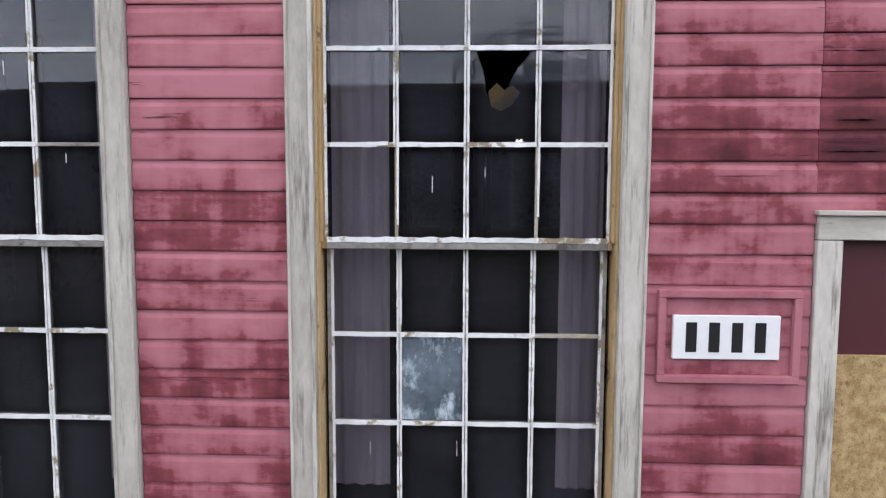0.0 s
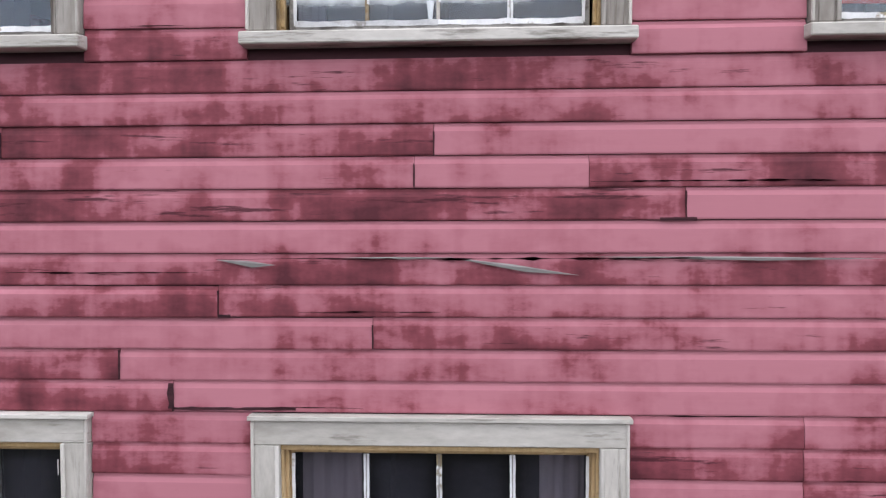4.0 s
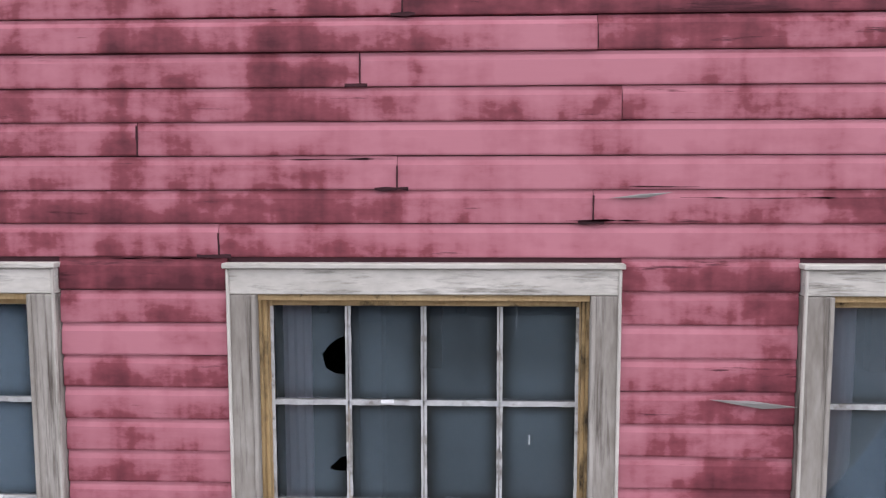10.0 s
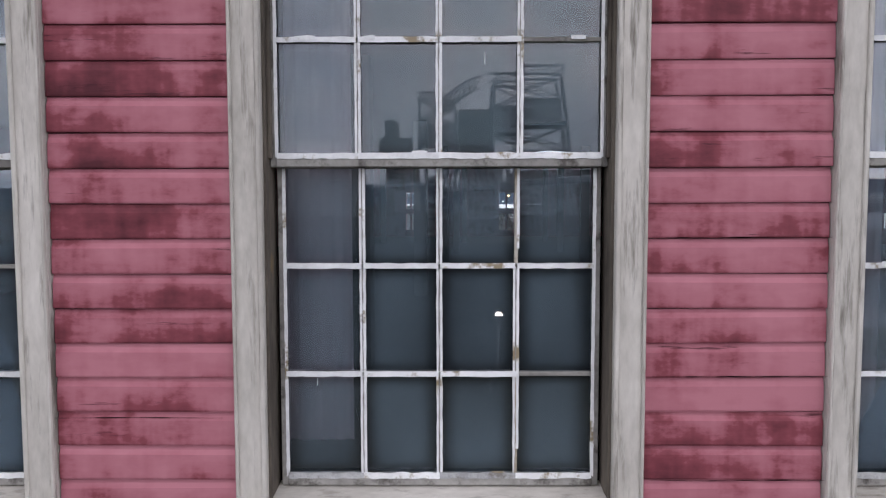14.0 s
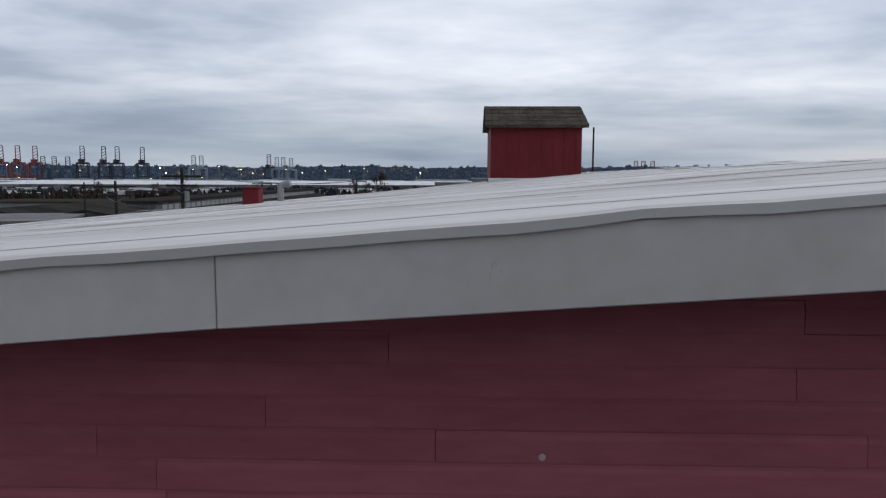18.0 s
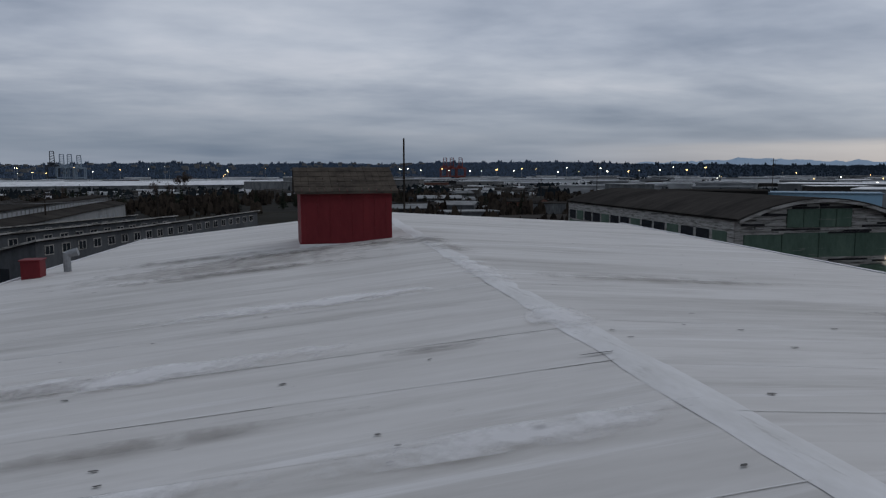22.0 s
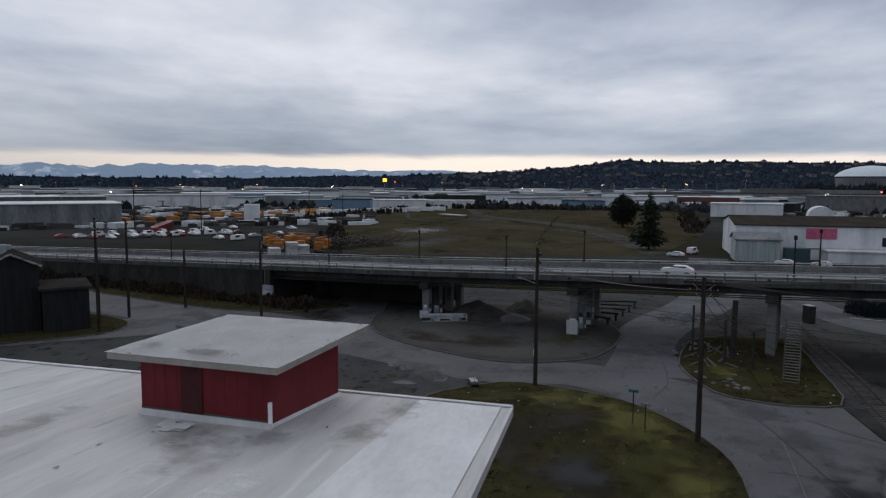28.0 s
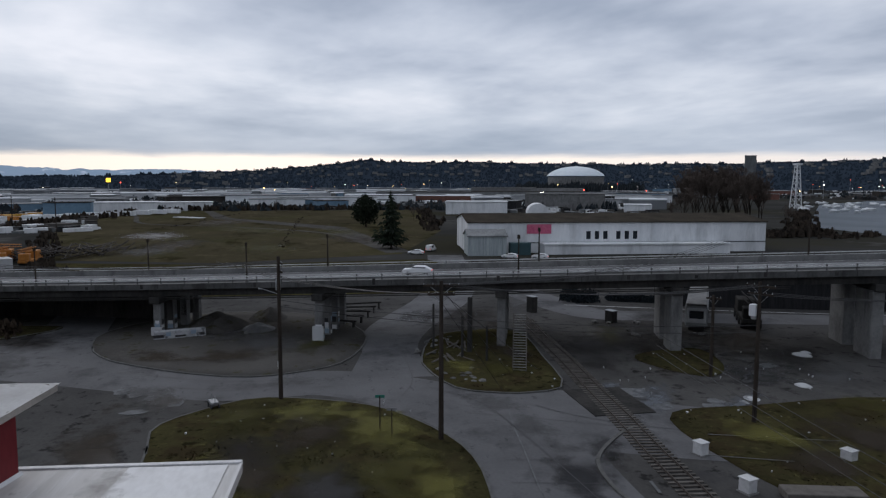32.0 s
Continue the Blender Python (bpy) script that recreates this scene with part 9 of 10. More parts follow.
# ---- harbour ----
sheet("waterway", [(299, -239), (240, -229), (190, -244), (170, -420), (400, -760), (700, -640), (579, -472)], 0.03, WATER, "pale grey waterway with moored boats", "water")
CR_RED, CR_BLUE, CR_DARK, CR_PALE = plain("crane_red", (0.17, 0.03, 0.024), 0.6), plain("crane_blue", (0.03, 0.07, 0.12), 0.6), plain("crane_dark", (0.014, 0.02, 0.03), 0.6), plain("crane_pale", (0.22, 0.28, 0.34), 0.6)


def crane(b, r, h, material, label):
    c = empty("harbour_crane", label, "crane", "harbour cranes", m=spin(*polar(b, r), -b + 10))
    w = 9.0
    for sx in (-1, 1):
        for sy in (-1, 1):
            box_part("leg", c, material, sx * w - 0.9, sx * w + 0.9, sy * 7 - 0.9, sy * 7 + 0.9, 0, h * 0.56)
    for z in (0.18, 0.54):
        box_part("portal_beam", c, material, -w, w, -7.8, -6.2, h * z, h * z + 2.2)
        box_part("portal_beam", c, material, -w, w, 6.2, 7.8, h * z, h * z + 2.2)
    bm = bmesh.new()
    for s in (-1, 1):
        add_tube(bm, (s * 3.6, 0, h * 0.56), (s * 3.2, 0, h), 0.8, 0.7, 5)
        for k in range(5):
            z0, z1 = h * (0.58 + 0.08 * k), h * (0.64 + 0.08 * k)
            add_tube(bm, (-3.3, 0, z0), (3.3, 0, z1), 0.4, 0.4, 4)
        add_tube(bm, (-3.2, 0, h), (3.2, 0, h), 0.6, 0.6, 5)
    part("a_frame", (bm, material), c)
    bm = bmesh.new()
    add_box(bm, -1.6, 1.6, -28, 26, h * 0.52, h * 0.56)
    part("girder", (bm, material), c)
    box_part("machine_house", c, material, -4, 4, 8, 20, h * 0.56, h * 0.66)
    return c


for b, m, h, lab in ((-33.8, CR_RED, 74, "red harbour crane with a raised boom"), (-32.8, CR_RED, 74, "red harbour crane with a raised boom"), (-31.75, CR_RED, 74, "red harbour crane with a raised boom"), (-31.3, CR_BLUE, 54, "blue harbour crane against the far hills"), (-30.6, CR_BLUE, 54, "blue harbour crane against the far hills"), (-29.75, CR_BLUE, 54, "blue harbour crane against the far hills"),
                  (-28.8, CR_DARK, 76, "dark harbour crane against the far hills"), (-27.4, CR_DARK, 76, "dark harbour crane against the far hills"), (-26.5, CR_DARK, 76, "dark harbour crane against the far hills"), (-24.8, CR_DARK, 76, "dark harbour crane against the far hills"),
                  (-21.2, CR_PALE, 60, "pale grey harbour crane"), (-20.65, CR_PALE, 60, "pale grey harbour crane"), (-15.6, CR_DARK, 64, "dark harbour crane against the far hills"), (-15.0, CR_PALE, 58, "pale grey harbour crane"), (-14.5, CR_PALE, 58, "pale grey harbour crane"), (-13.9, CR_PALE, 56, "pale grey harbour crane"),
                  (13.55, CR_RED, 52, "orange-red harbour crane against the far hills"), (14.1, CR_RED, 52, "orange-red harbour crane against the far hills"), (14.8, CR_RED, 52, "orange-red harbour crane against the far hills")):
    crane(b, 1380, h * 0.86, m, lab)


# ---- distant lamps ----
def flood(b, r, h, glow, size, label):
    x, y = polar(b, r)
    e = empty("flood_lamp", label, "lamp", "distant lamps", m=spin(x, y, -b))
    bm = bmesh.new()
    add_tube(bm, (0, 0, 0), (0, 0, h), 0.3, 0.2, 5)
    part("mast", (bm, STEEL), e)
    bm = bmesh.new()
    bmesh.ops.create_icosphere(bm, subdivisions=1, radius=size * 0.58)
    for v_ in bm.verts:
        v_.co.x *= 1.5
        v_.co.z = v_.co.z * 0.7 + h
    part("lamp_head", (bm, glow), e)


lrng = random.Random(17)
for k in range(26):
    flood(5 + 1.15 * k + lrng.uniform(-0.4, 0.4), 1150 + lrng.uniform(-120, 120), lrng.uniform(17, 24), LAMP_Y if lrng.random() < 0.45 else LAMP_W, lrng.uniform(1.0, 1.9), "lit yard floodlight on a tall mast")
for k in range(40):
    flood(lrng.uniform(-34, 6), lrng.uniform(1000, 1700), lrng.uniform(6, 30), LAMP_Y if lrng.random() < 0.6 else LAMP_W, lrng.uniform(0.6, 1.2), "small warm lamp in the harbour")
for k in range(70):
    flood(lrng.uniform(34, 135), lrng.uniform(600, 1800), lrng.uniform(7, 20), LAMP_Y if lrng.random() < 0.5 else LAMP_W if lrng.random() < 0.8 else LAMP_R, lrng.uniform(0.5, 1.1), "small lit lamp among the warehouses")
ys = empty("yellow_sign", "bright yellow lit sign on a tall pole", "sign", m=spin(1150, 292, -76))
box_part("panel", ys, plain("sign_yellow_glow", (1.0, 0.60, 0.06), 0.4, emit=1.6), -3.2, 3.2, -0.6, 0.6, 19.5, 25.5)
box_part("post", ys, STEEL, -0.6, 0.6, -0.4, 0.4, 0, 16.5)

# ---- yards with machines, vehicles and containers ----
PAINTS = [plain("paint_white", (0.62, 0.63, 0.64), 0.35), plain("paint_silver", (0.32, 0.33, 0.34), 0.35, 0.4), plain("paint_dark", (0.03, 0.032, 0.036), 0.35), plain("paint_red", (0.25, 0.03, 0.03), 0.35), plain("paint_blue", (0.05, 0.09, 0.2), 0.35)]
TYRE, CARGLASS = plain("tyre_rubber", (0.015, 0.015, 0.016), 0.9), plain("car_glass", (0.02, 0.025, 0.03), 0.1)
BEACON_R = plain("tail_lamp", (0.5, 0.01, 0.01), 0.3, emit=1.5)


def car(paint, label, van=False):
    c = empty("car", label, "car", "cars")
    L, W, H = 4.5, 1.8, 1.45 if not van else 1.95
    prof = [(-L / 2, 0.35), (-L / 2, 0.85), (-L / 2 + 0.15, 0.95), (-1.05, 1.0), (-0.45, H), (1.15, H), (1.95, 1.02), (L / 2, 0.92), (L / 2, 0.35)] if not van else [(-L / 2, 0.35), (-L / 2, 0.95), (-1.5, 1.1), (-1.0, H), (L / 2 - 0.1, H), (L / 2, 1.0), (L / 2, 0.35)]
    bm = bmesh.new()
    a = [bm.verts.new((x, -W / 2 + (0.14 if z > 1.1 else 0), z)) for x, z in prof]
    b = [bm.verts.new((x, W / 2 - (0.14 if z > 1.1 else 0), z)) for x, z in prof]
    bm.faces.new(a)
    bm.faces.new(b[::-1])
    for k in range(len(prof)):
        bm.faces.new((a[k], a[(k + 1) % len(prof)], b[(k + 1) % len(prof)], b[k]))
    part("body", (bm, paint, 0.05), c)
    for s in (-1, 1):
        bm = bmesh.new()
        add_box(bm, -0.65, 1.35, s * (W / 2 - 0.09) - 0.03, s * (W / 2 - 0.09) + 0.03, 1.03, H - 0.12)
        part("side_window", (bm, CARGLASS), c)
        bm = bmesh.new()
        add_box(bm, L / 2 - 0.04, L / 2 + 0.02, s * 0.65 - 0.15, s * 0.65 + 0.15, 0.72, 0.88)
        part("tail_light", (bm, BEACON_R), c)
        for x in (-1.4, 1.4):
            bm = bmesh.new()
            add_tube(bm, (x, s * (W / 2 - 0.2), 0.32), (x, s * (W / 2 + 0.02), 0.32), 0.32, 0.32, 12)
            w = part("wheel", (bm, TYRE), c)
            bm = bmesh.new()
            add_tube(bm, (x, s * (W / 2 + 0.021), 0.32), (x, s * (W / 2 + 0.03), 0.32), 0.19, 0.19, 10)
            part("rim", (bm, STEEL), w)
    return c


first = car(PAINTS[0], "white saloon car driving on the viaduct")
p = Vector((via_x(-16), -16, via_z(-16) + 1.575)) + V_N * 5.2
first.matrix_world = Matrix.Translation(p) @ Matrix.Rotation(math.atan2(-0.949, -0.314), 4, "Z") @ Matrix.Scale(0.88, 4)
models = [car(PAINTS[0], "parked white car in an industrial lot"), car(PAINTS[1], "parked silver car in an industrial lot"), car(PAINTS[2], "parked dark car in an industrial lot"), car(PAINTS[0], "parked white van in an industrial lot", True), car(PAINTS[3], "parked red car in an industrial lot")]
crng = random.Random(12)
spots = [(222 + 5.2 * (k % 9) * 0.8 + crng.uniform(-1, 1), 152 + 6.5 * (k // 9) - 4 * (k % 9) + crng.uniform(-1, 1)) for k in range(36)]
spots += [(crng.uniform(225, 300), crng.uniform(95, 140)) for _ in range(12)] + [(203, -34), (212, -40), (188, -58), (186, -66)]
for k, (x, y) in enumerate(spots):
    if k < len(models):
        models[k].matrix_world = spin(x, y, 60)
    else:
        copy_thing(models[crng.choice([0, 0, 0, 1, 2, 3, 3, 4])], spin(x, y, crng.choice([60, 240, 150]) + crng.uniform(-6, 6)))


def machine(x, y, turn, paint, label):
    """A long yellow crane carrier with a folded boom."""
    c = empty("mobile_crane", label, "construction machine", "construction machines", m=spin(x, y, turn))
    box_part("chassis", c, paint, -6, 6, -1.3, 1.3, 0.9, 1.6, 0.08)
    box_part("cab", c, paint, -5.8, -3.8, -1.2, 1.2, 1.6, 3.2, 0.12)
    box_part("house", c, paint, 0.5, 4.5, -1.3, 1.3, 1.6, 3.4, 0.1)
    bm = bmesh.new()
    for dy in (-0.5, 0.5):
        for dz in (0, 0.9):
            add_tube(bm, (3.5, dy, 3.3 + dz), (-9.5, dy * 0.6, 3.9 + dz * 0.7), 0.1, 0.08, 5)
    for k in range(12):
        u = k / 12
        add_tube(bm, (3.5 - 13 * u, -0.5, 3.35 + 0.6 * u), (2.4 - 13 * u, 0.5, 4.2 + 0.3 * u), 0.06, 0.06, 4)
    part("boom", (bm, paint), c)
    for k in range(4):
        bm = bmesh.new()
        add_tube(bm, (-4.5 + 3 * k, -1.4, 0.6), (-4.5 + 3 * k, 1.4, 0.6), 0.6, 0.6, 10)
        part("wheel", (bm, TYRE), c)


ORANGE = mat("machine_orange", (0.28, 0.10, 0.02), (0.42, 0.18, 0.04), 0.8, 0.6, 0.1)
for x, y, t, m in ((192, 78, 20, ORANGE), (200, 84, 35, ORANGE), (199, 73, 10, ORANGE), (208, 79, 60, ORANGE), (196, 66, 5, ORANGE)):
    machine(x, y, t, m, "orange construction crane parked with folded boom" if m is ORANGE else "dark heap-like machine with lattice boom")
for x, y, w, h in ((187, 72, 4, 3), (190, 70, 6, 2), (184, 76, 5, 1.6)):
    block("white_bundle", "white wrapped bundle of materials", x, y, w, 3, h, 30, LITTER, LITTER, "bundle", "wrapped bundles", eave=0.02)
DARK_SCRAP = mat("scrap_steel", (0.012, 0.011, 0.011), (0.06, 0.052, 0.048), 0.8, 0.8, 0.1, rand=0.4, island=True)
YELLOW = mat("machine_yellow", (0.32, 0.17, 0.03), (0.50, 0.29, 0.06), 0.4, 0.6, 0.1)
CONT = [plain("container_red", (0.20, 0.03, 0.03), 0.6), plain("container_grey", (0.10, 0.11, 0.13), 0.6), WHITE, ORANGE]
for k in range(30):
    if k < 6:
        x, y, m, t = 245 + 7 * k, 150 + 3 * k, CONT[0], 30
    elif k < 16:
        x, y, m, t = 300 + 11 * (k - 6), 200 - 6 * (k - 6), CONT[3], 50
    else:
        x, y, m, t = 360 + 10 * (k - 16), 175 - 7 * (k - 16), CONT[2], 60
    c = empty("container", "ribbed steel cargo container in the yard", "container", "containers", m=spin(x, y, t))
    box_part("shell", c, m, -6, 6, -1.25, 1.25, 0.2, 2.9, 0.05)
    box_part("door", c, STEEL, 6.0, 6.06, -1.15, 1.15, 0.3, 2.8, 0.02)
    for j in range(6):
        box_part("rib", c, m, -5.5 + 2.1 * j, -5.3 + 2.1 * j, -1.3, -1.25, 0.3, 2.8)
bm = bmesh.new()
for k in range(120):
    x, y = crng.uniform(196, 222), 0
    y = 70 - 0.75 * (x - 196) + crng.uniform(-5, 5)
    a, L, z = crng.uniform(-0.5, 1.0), crng.uniform(3, 11), crng.uniform(0.3, 2.6)
    add_tube(bm, (x, y, z), (x + L * math.cos(a), y + L * math.sin(a), z + crng.uniform(-0.3, 1.6)), 0.16, 0.12, 5)
thing("scrap_pile", (bm, DARK_SCRAP), "dark heap of lattice booms and scrap steel", "scrap", kind="stuff")
for k in range(14):
    u = k / 13
    x, y = (386 + 11 * u * 2, 216 - 34 * u * 2) if k < 7 else (397 + 70 * (u * 2 - 1), 177 - 22 * (u * 2 - 1))
    c = empty("material_stack", "long stack of yellow-orange pipes in the yard", "stack", "material stacks", m=spin(x, y, -70 + 25 * (k > 6)))
    for j in range(3):
        box_part("crate", c, YELLOW if (k + j) % 3 else ORANGE, -7, 7, -2.4 + 1.7 * j, -0.9 + 1.7 * j, 0.1, 1.6 + 0.5 * (k % 2), 0.1)
    box_part("bearer", c, TIE, -5, -4.7, -2.5, 2.5, 0.0, 0.12)
block("white_silo_block", "tall white concrete loading block in the yard", 328, 149, 8, 7, 8.5, 20, WHITE, WHITE, "block", eave=0.05)
strip("dirt_track", [(491, 108, 2.6), (440, 95, 2.6), (372, 76, 2.6), (342, 34, 2.6), (300, -6, 2.6), (258, -22, 2.6)], 0.09, GRAVEL, "pale worn track across the dry field")
sheet("pale_strip", [(434, 74), (438, 70), (424, 54), (419, 57)], 0.35, LITTER, "long white tarpaulin lying on the field", "tarpaulin")
# rail cars and scrap under the far end of the viaduct
rc = empty("old_rail_car", "pale old passenger coach parked beyond the viaduct", "rail car", m=spin(98, -61, -32))
box_part("body", rc, GREYWALL, -9, 9, -1.5, 1.5, 1.0, 3.9, 0.15)
box_part("roof", rc, CONCRETE, -9.1, 9.1, -1.4, 1.4, 3.9, 4.2, 0.1)
box_part("end_panel", rc, RAILW, -9.06, -8.98, -1.3, 1.3, 1.5, 3.6, 0.03)
box_part("end_window", rc, PANE_DARK, -9.10, -9.05, -0.95, 0.95, 2.1, 3.2)
for j in range(7):
    box_part("window", rc, PANE_DARK, -8 + 2.4 * j, -6.6 + 2.4 * j, -1.54, -1.46, 2.3, 3.3)
box_part("bogie", rc, TYRE, -7, -4, -1.1, 1.1, 0.0, 1.0, 0.05)
box_part("bogie", rc, TYRE, 4, 7, -1.1, 1.1, 0.0, 1.0, 0.05)
machine(96, -68, -28, CONC_DARK, "dark stored machine with a long boom")
block("dark_shed", "long dark shed wall behind the far road", 107, -86, 48, 7, 4.6, 71, BLACKW, DARKROOF, "shed")

# ---- lift bridge and the street lamps behind the camera, seen in the panes ----
# pale blue-grey steel, the haze over the water mixed into its colour
LAT = plain("bridge_steel_hazed", (0.34, 0.38, 0.42), 0.7)
lb = empty("lift_bridge", "tall dark steel lift bridge with two lattice towers", "bridge", m=spin(0, 0, 0))


def tower(cx, cy, w, h, splay, house):
    """A lattice tower: upright front legs, a rear pair that may lean out, crossed bracing and a machine house."""
    bm = bmesh.new()
    n = 6

    def leg(side, z):
        k = z / h
        return cx - w if side < 0 else cx + w * (0.72 + splay * (1 - k))

    for sy in (-1, 1):
        yy = cy + sy * w * 0.5
        for side in (-1, 1):
            add_tube(bm, (leg(side, 0), yy, 0), (leg(side, h), yy, h), 1.1, 0.9, 5)
        for k in range(n):
            z0, z1 = h * k / n, h * (k + 1) / n
            add_tube(bm, (leg(-1, z0), yy, z0), (leg(1, z1), yy, z1), 0.45, 0.45, 4)
            add_tube(bm, (leg(1, z0), yy, z0), (leg(-1, z1), yy, z1), 0.45, 0.45, 4)
            add_tube(bm, (leg(-1, z1), yy, z1), (leg(1, z1), yy, z1), 0.6, 0.6, 4)
    for k in range(5):
        x0, x1 = cx - w * 1.15 + w * 0.42 * k, cx - w * 1.15 + w * 0.42 * (k + 1)
        add_tube(bm, (x0, cy, h + 0.5), (x1, cy, h + 5), 0.4, 0.4, 4)
        add_tube(bm, (x1, cy, h + 0.5), (x1, cy, h + 5), 0.4, 0.4, 4)
    add_tube(bm, (cx - w * 1.15, cy, h + 5), (cx + w * 0.95, cy, h + 5), 0.6, 0.6, 4)
    add_box(bm, cx - w * 0.95, cx + w * 0.75, cy - w * 0.5, cy + w * 0.5, h * house, h * (house + 0.17))
    part("tower", (bm, LAT), lb)


tower(40, -330, 15, 69, 0.65, 0.66)
tower(0, -430, 13.5, 72, 0.28, 0.60)
# arched trusses between the towers
bm = bmesh.new()
for base in (0.0, 7.0):
    pts = [(-2 + 25 * u, -400, 62 + base + 17 * math.sin(1.35 * u)) for u in [k / 8 for k in range(9)]]
    for a, b in zip(pts, pts[1:]):
        add_tube(bm, a, b, 0.7, 0.7, 4)
        if base:
            add_tube(bm, (a[0], a[1], a[2] - base), b, 0.4, 0.4, 4)
            add_tube(bm, a, (a[0], a[1], a[2] - base), 0.4, 0.4, 4)
for k in range(16):
    y = -330 - 6.2 * k
    x = 35 - 2.75 * k
    add_tube(bm, (x, y, 22), (x - 2.75, y - 6.2, 34), 0.6, 0.6, 4)
    add_tube(bm, (x, y, 34), (x - 2.75, y - 6.2, 22), 0.6, 0.6, 4)
add_tube(bm, (80, -230, 22), (-60, -545, 22), 1.6, 1.6, 5)
add_tube(bm, (35, -330, 34), (-9, -430, 34), 0.9, 0.9, 5)
part("span", (bm, LAT), lb)
block("city_block", "tall pale office tower with a grid of windows", 30, -600, 27, 24, 92, 0, GREYWALL, GREYWALL, "building", "city buildings", windows=[("n", -11 + 3.6 * (k % 7), 4 + 5.6 * (k // 7), 2.4, 3.4, PANE_DARK) for k in range(105)])
# city walls in lighter grey, so that they too look hazed
for x, y, w, h in ((-39, -600, 25, 62), (-42, -598, 8, 76), (-90, -560, 40, 40), (75, -600, 40, 40), (-150, -600, 50, 44), (120, -560, 60, 38)):
    block("city_block", "dark city building across the water", x, y, w, 30, h, 5, GREYWALL, GREYWALL, "building", "city buildings")
block("street_building", "dark warehouse across the street", -25, -62, 96, 30, 9.4, 2, BLACKW, DARKROOF, "warehouse", gable=1.4)
for x, y, h in ((3.0, -40.5, 5.4),):
    e = empty("street_lamp", "lit street lamp across the street", "street lamp", "street lamps", m=spin(x, y, 0))
    bm = bmesh.new()
    add_tube(bm, (0, 0, 0), (0, 0, h), 0.09, 0.06, 8)
    part("post", (bm, STEEL), e)
    box_part("lamp_head", e, LAMP_W, -0.22, 0.22, -0.12, 0.12, h, h + 0.16, 0.03)
for z in (9.0, 9.6, 10.4):
    wire((-40, -22, z), (45, -26, z + 0.6), 1.0, 0.02)

# ---- white lattice tower and boats by the water ----
lt = empty("lattice_tower", "tall white steel lattice tower by the water", "tower", m=spin(*polar(127.7, 640), 0))
bm = bmesh.new()
for sx in (-1, 1):
    for sy in (-1, 1):
        add_tube(bm, (sx * 3.2, sy * 3.2, 0), (sx * 1.2, sy * 1.2, 36), 0.4, 0.3, 5)
for k in range(8):
    w0, w1, z0, z1 = 3.2 - 0.25 * k, 2.95 - 0.25 * k, 4.5 * k, 4.5 * (k + 1)
    for s in (-1, 1):
        add_tube(bm, (-w0, s * w0, z0), (w1, s * w1, z1), 0.2, 0.2, 4)
        add_tube(bm, (w0, s * w0, z0), (-w1, s * w1, z1), 0.2, 0.2, 4)
part("lattice", (bm, WHITE), lt)
box_part("head", lt, WHITE, -5, 5, -0.8, 0.8, 35, 36.2)
v, f = [], []
for _ in range(70):
    b, r = grng0.uniform(127.5, 138), grng0.uniform(560, 800)
    x, y = polar(b, r)
    L, q, a = grng0.uniform(2, 4.5), len(v), radians(-b + grng0.uniform(-30, 30))
    c, s = math.cos(a), math.sin(a)
    for px_, py_, pz_ in ((-L, -1.3, 1.4), (L * 0.6, -1.3, 1.4), (L, 0, 1.7), (L * 0.6, 1.3, 1.4), (-L, 1.3, 1.4), (-L, -1, 0), (L * 0.7, 0, 0), (-L, 1, 0), (-L * 0.5, 0, grng0.uniform(2.0, 2.8)), (0, 0, grng0.uniform(5, 10)), (0.15, 0.1, 1.4)):
        v.append((x + px_ * c - py_ * s, y + px_ * s + py_ * c, pz_))
    f += [(q, q + 1, q + 2, q + 3, q + 4), (q, q + 5, q + 6, q + 2, q + 1), (q + 4, q + 3, q + 2, q + 6, q + 7), (q, q + 4, q + 7, q + 5), (q, q + 1, q + 8), (q + 1, q + 3, q + 8), (q + 3, q + 4, q + 8)]
thing("moored_boats", mesh("moored_boats", v, f, WHITE), "small white moored boats with masts", "boats", kind="stuff")
for k in range(46):
    flood(lrng.uniform(84, 136), lrng.uniform(1250, 1750), lrng.uniform(8, 26), LAMP_R if lrng.random() < 0.35 else LAMP_Y if lrng.random() < 0.6 else LAMP_W, lrng.uniform(0.5, 1.0), "small lit lamp below the wooded hill")

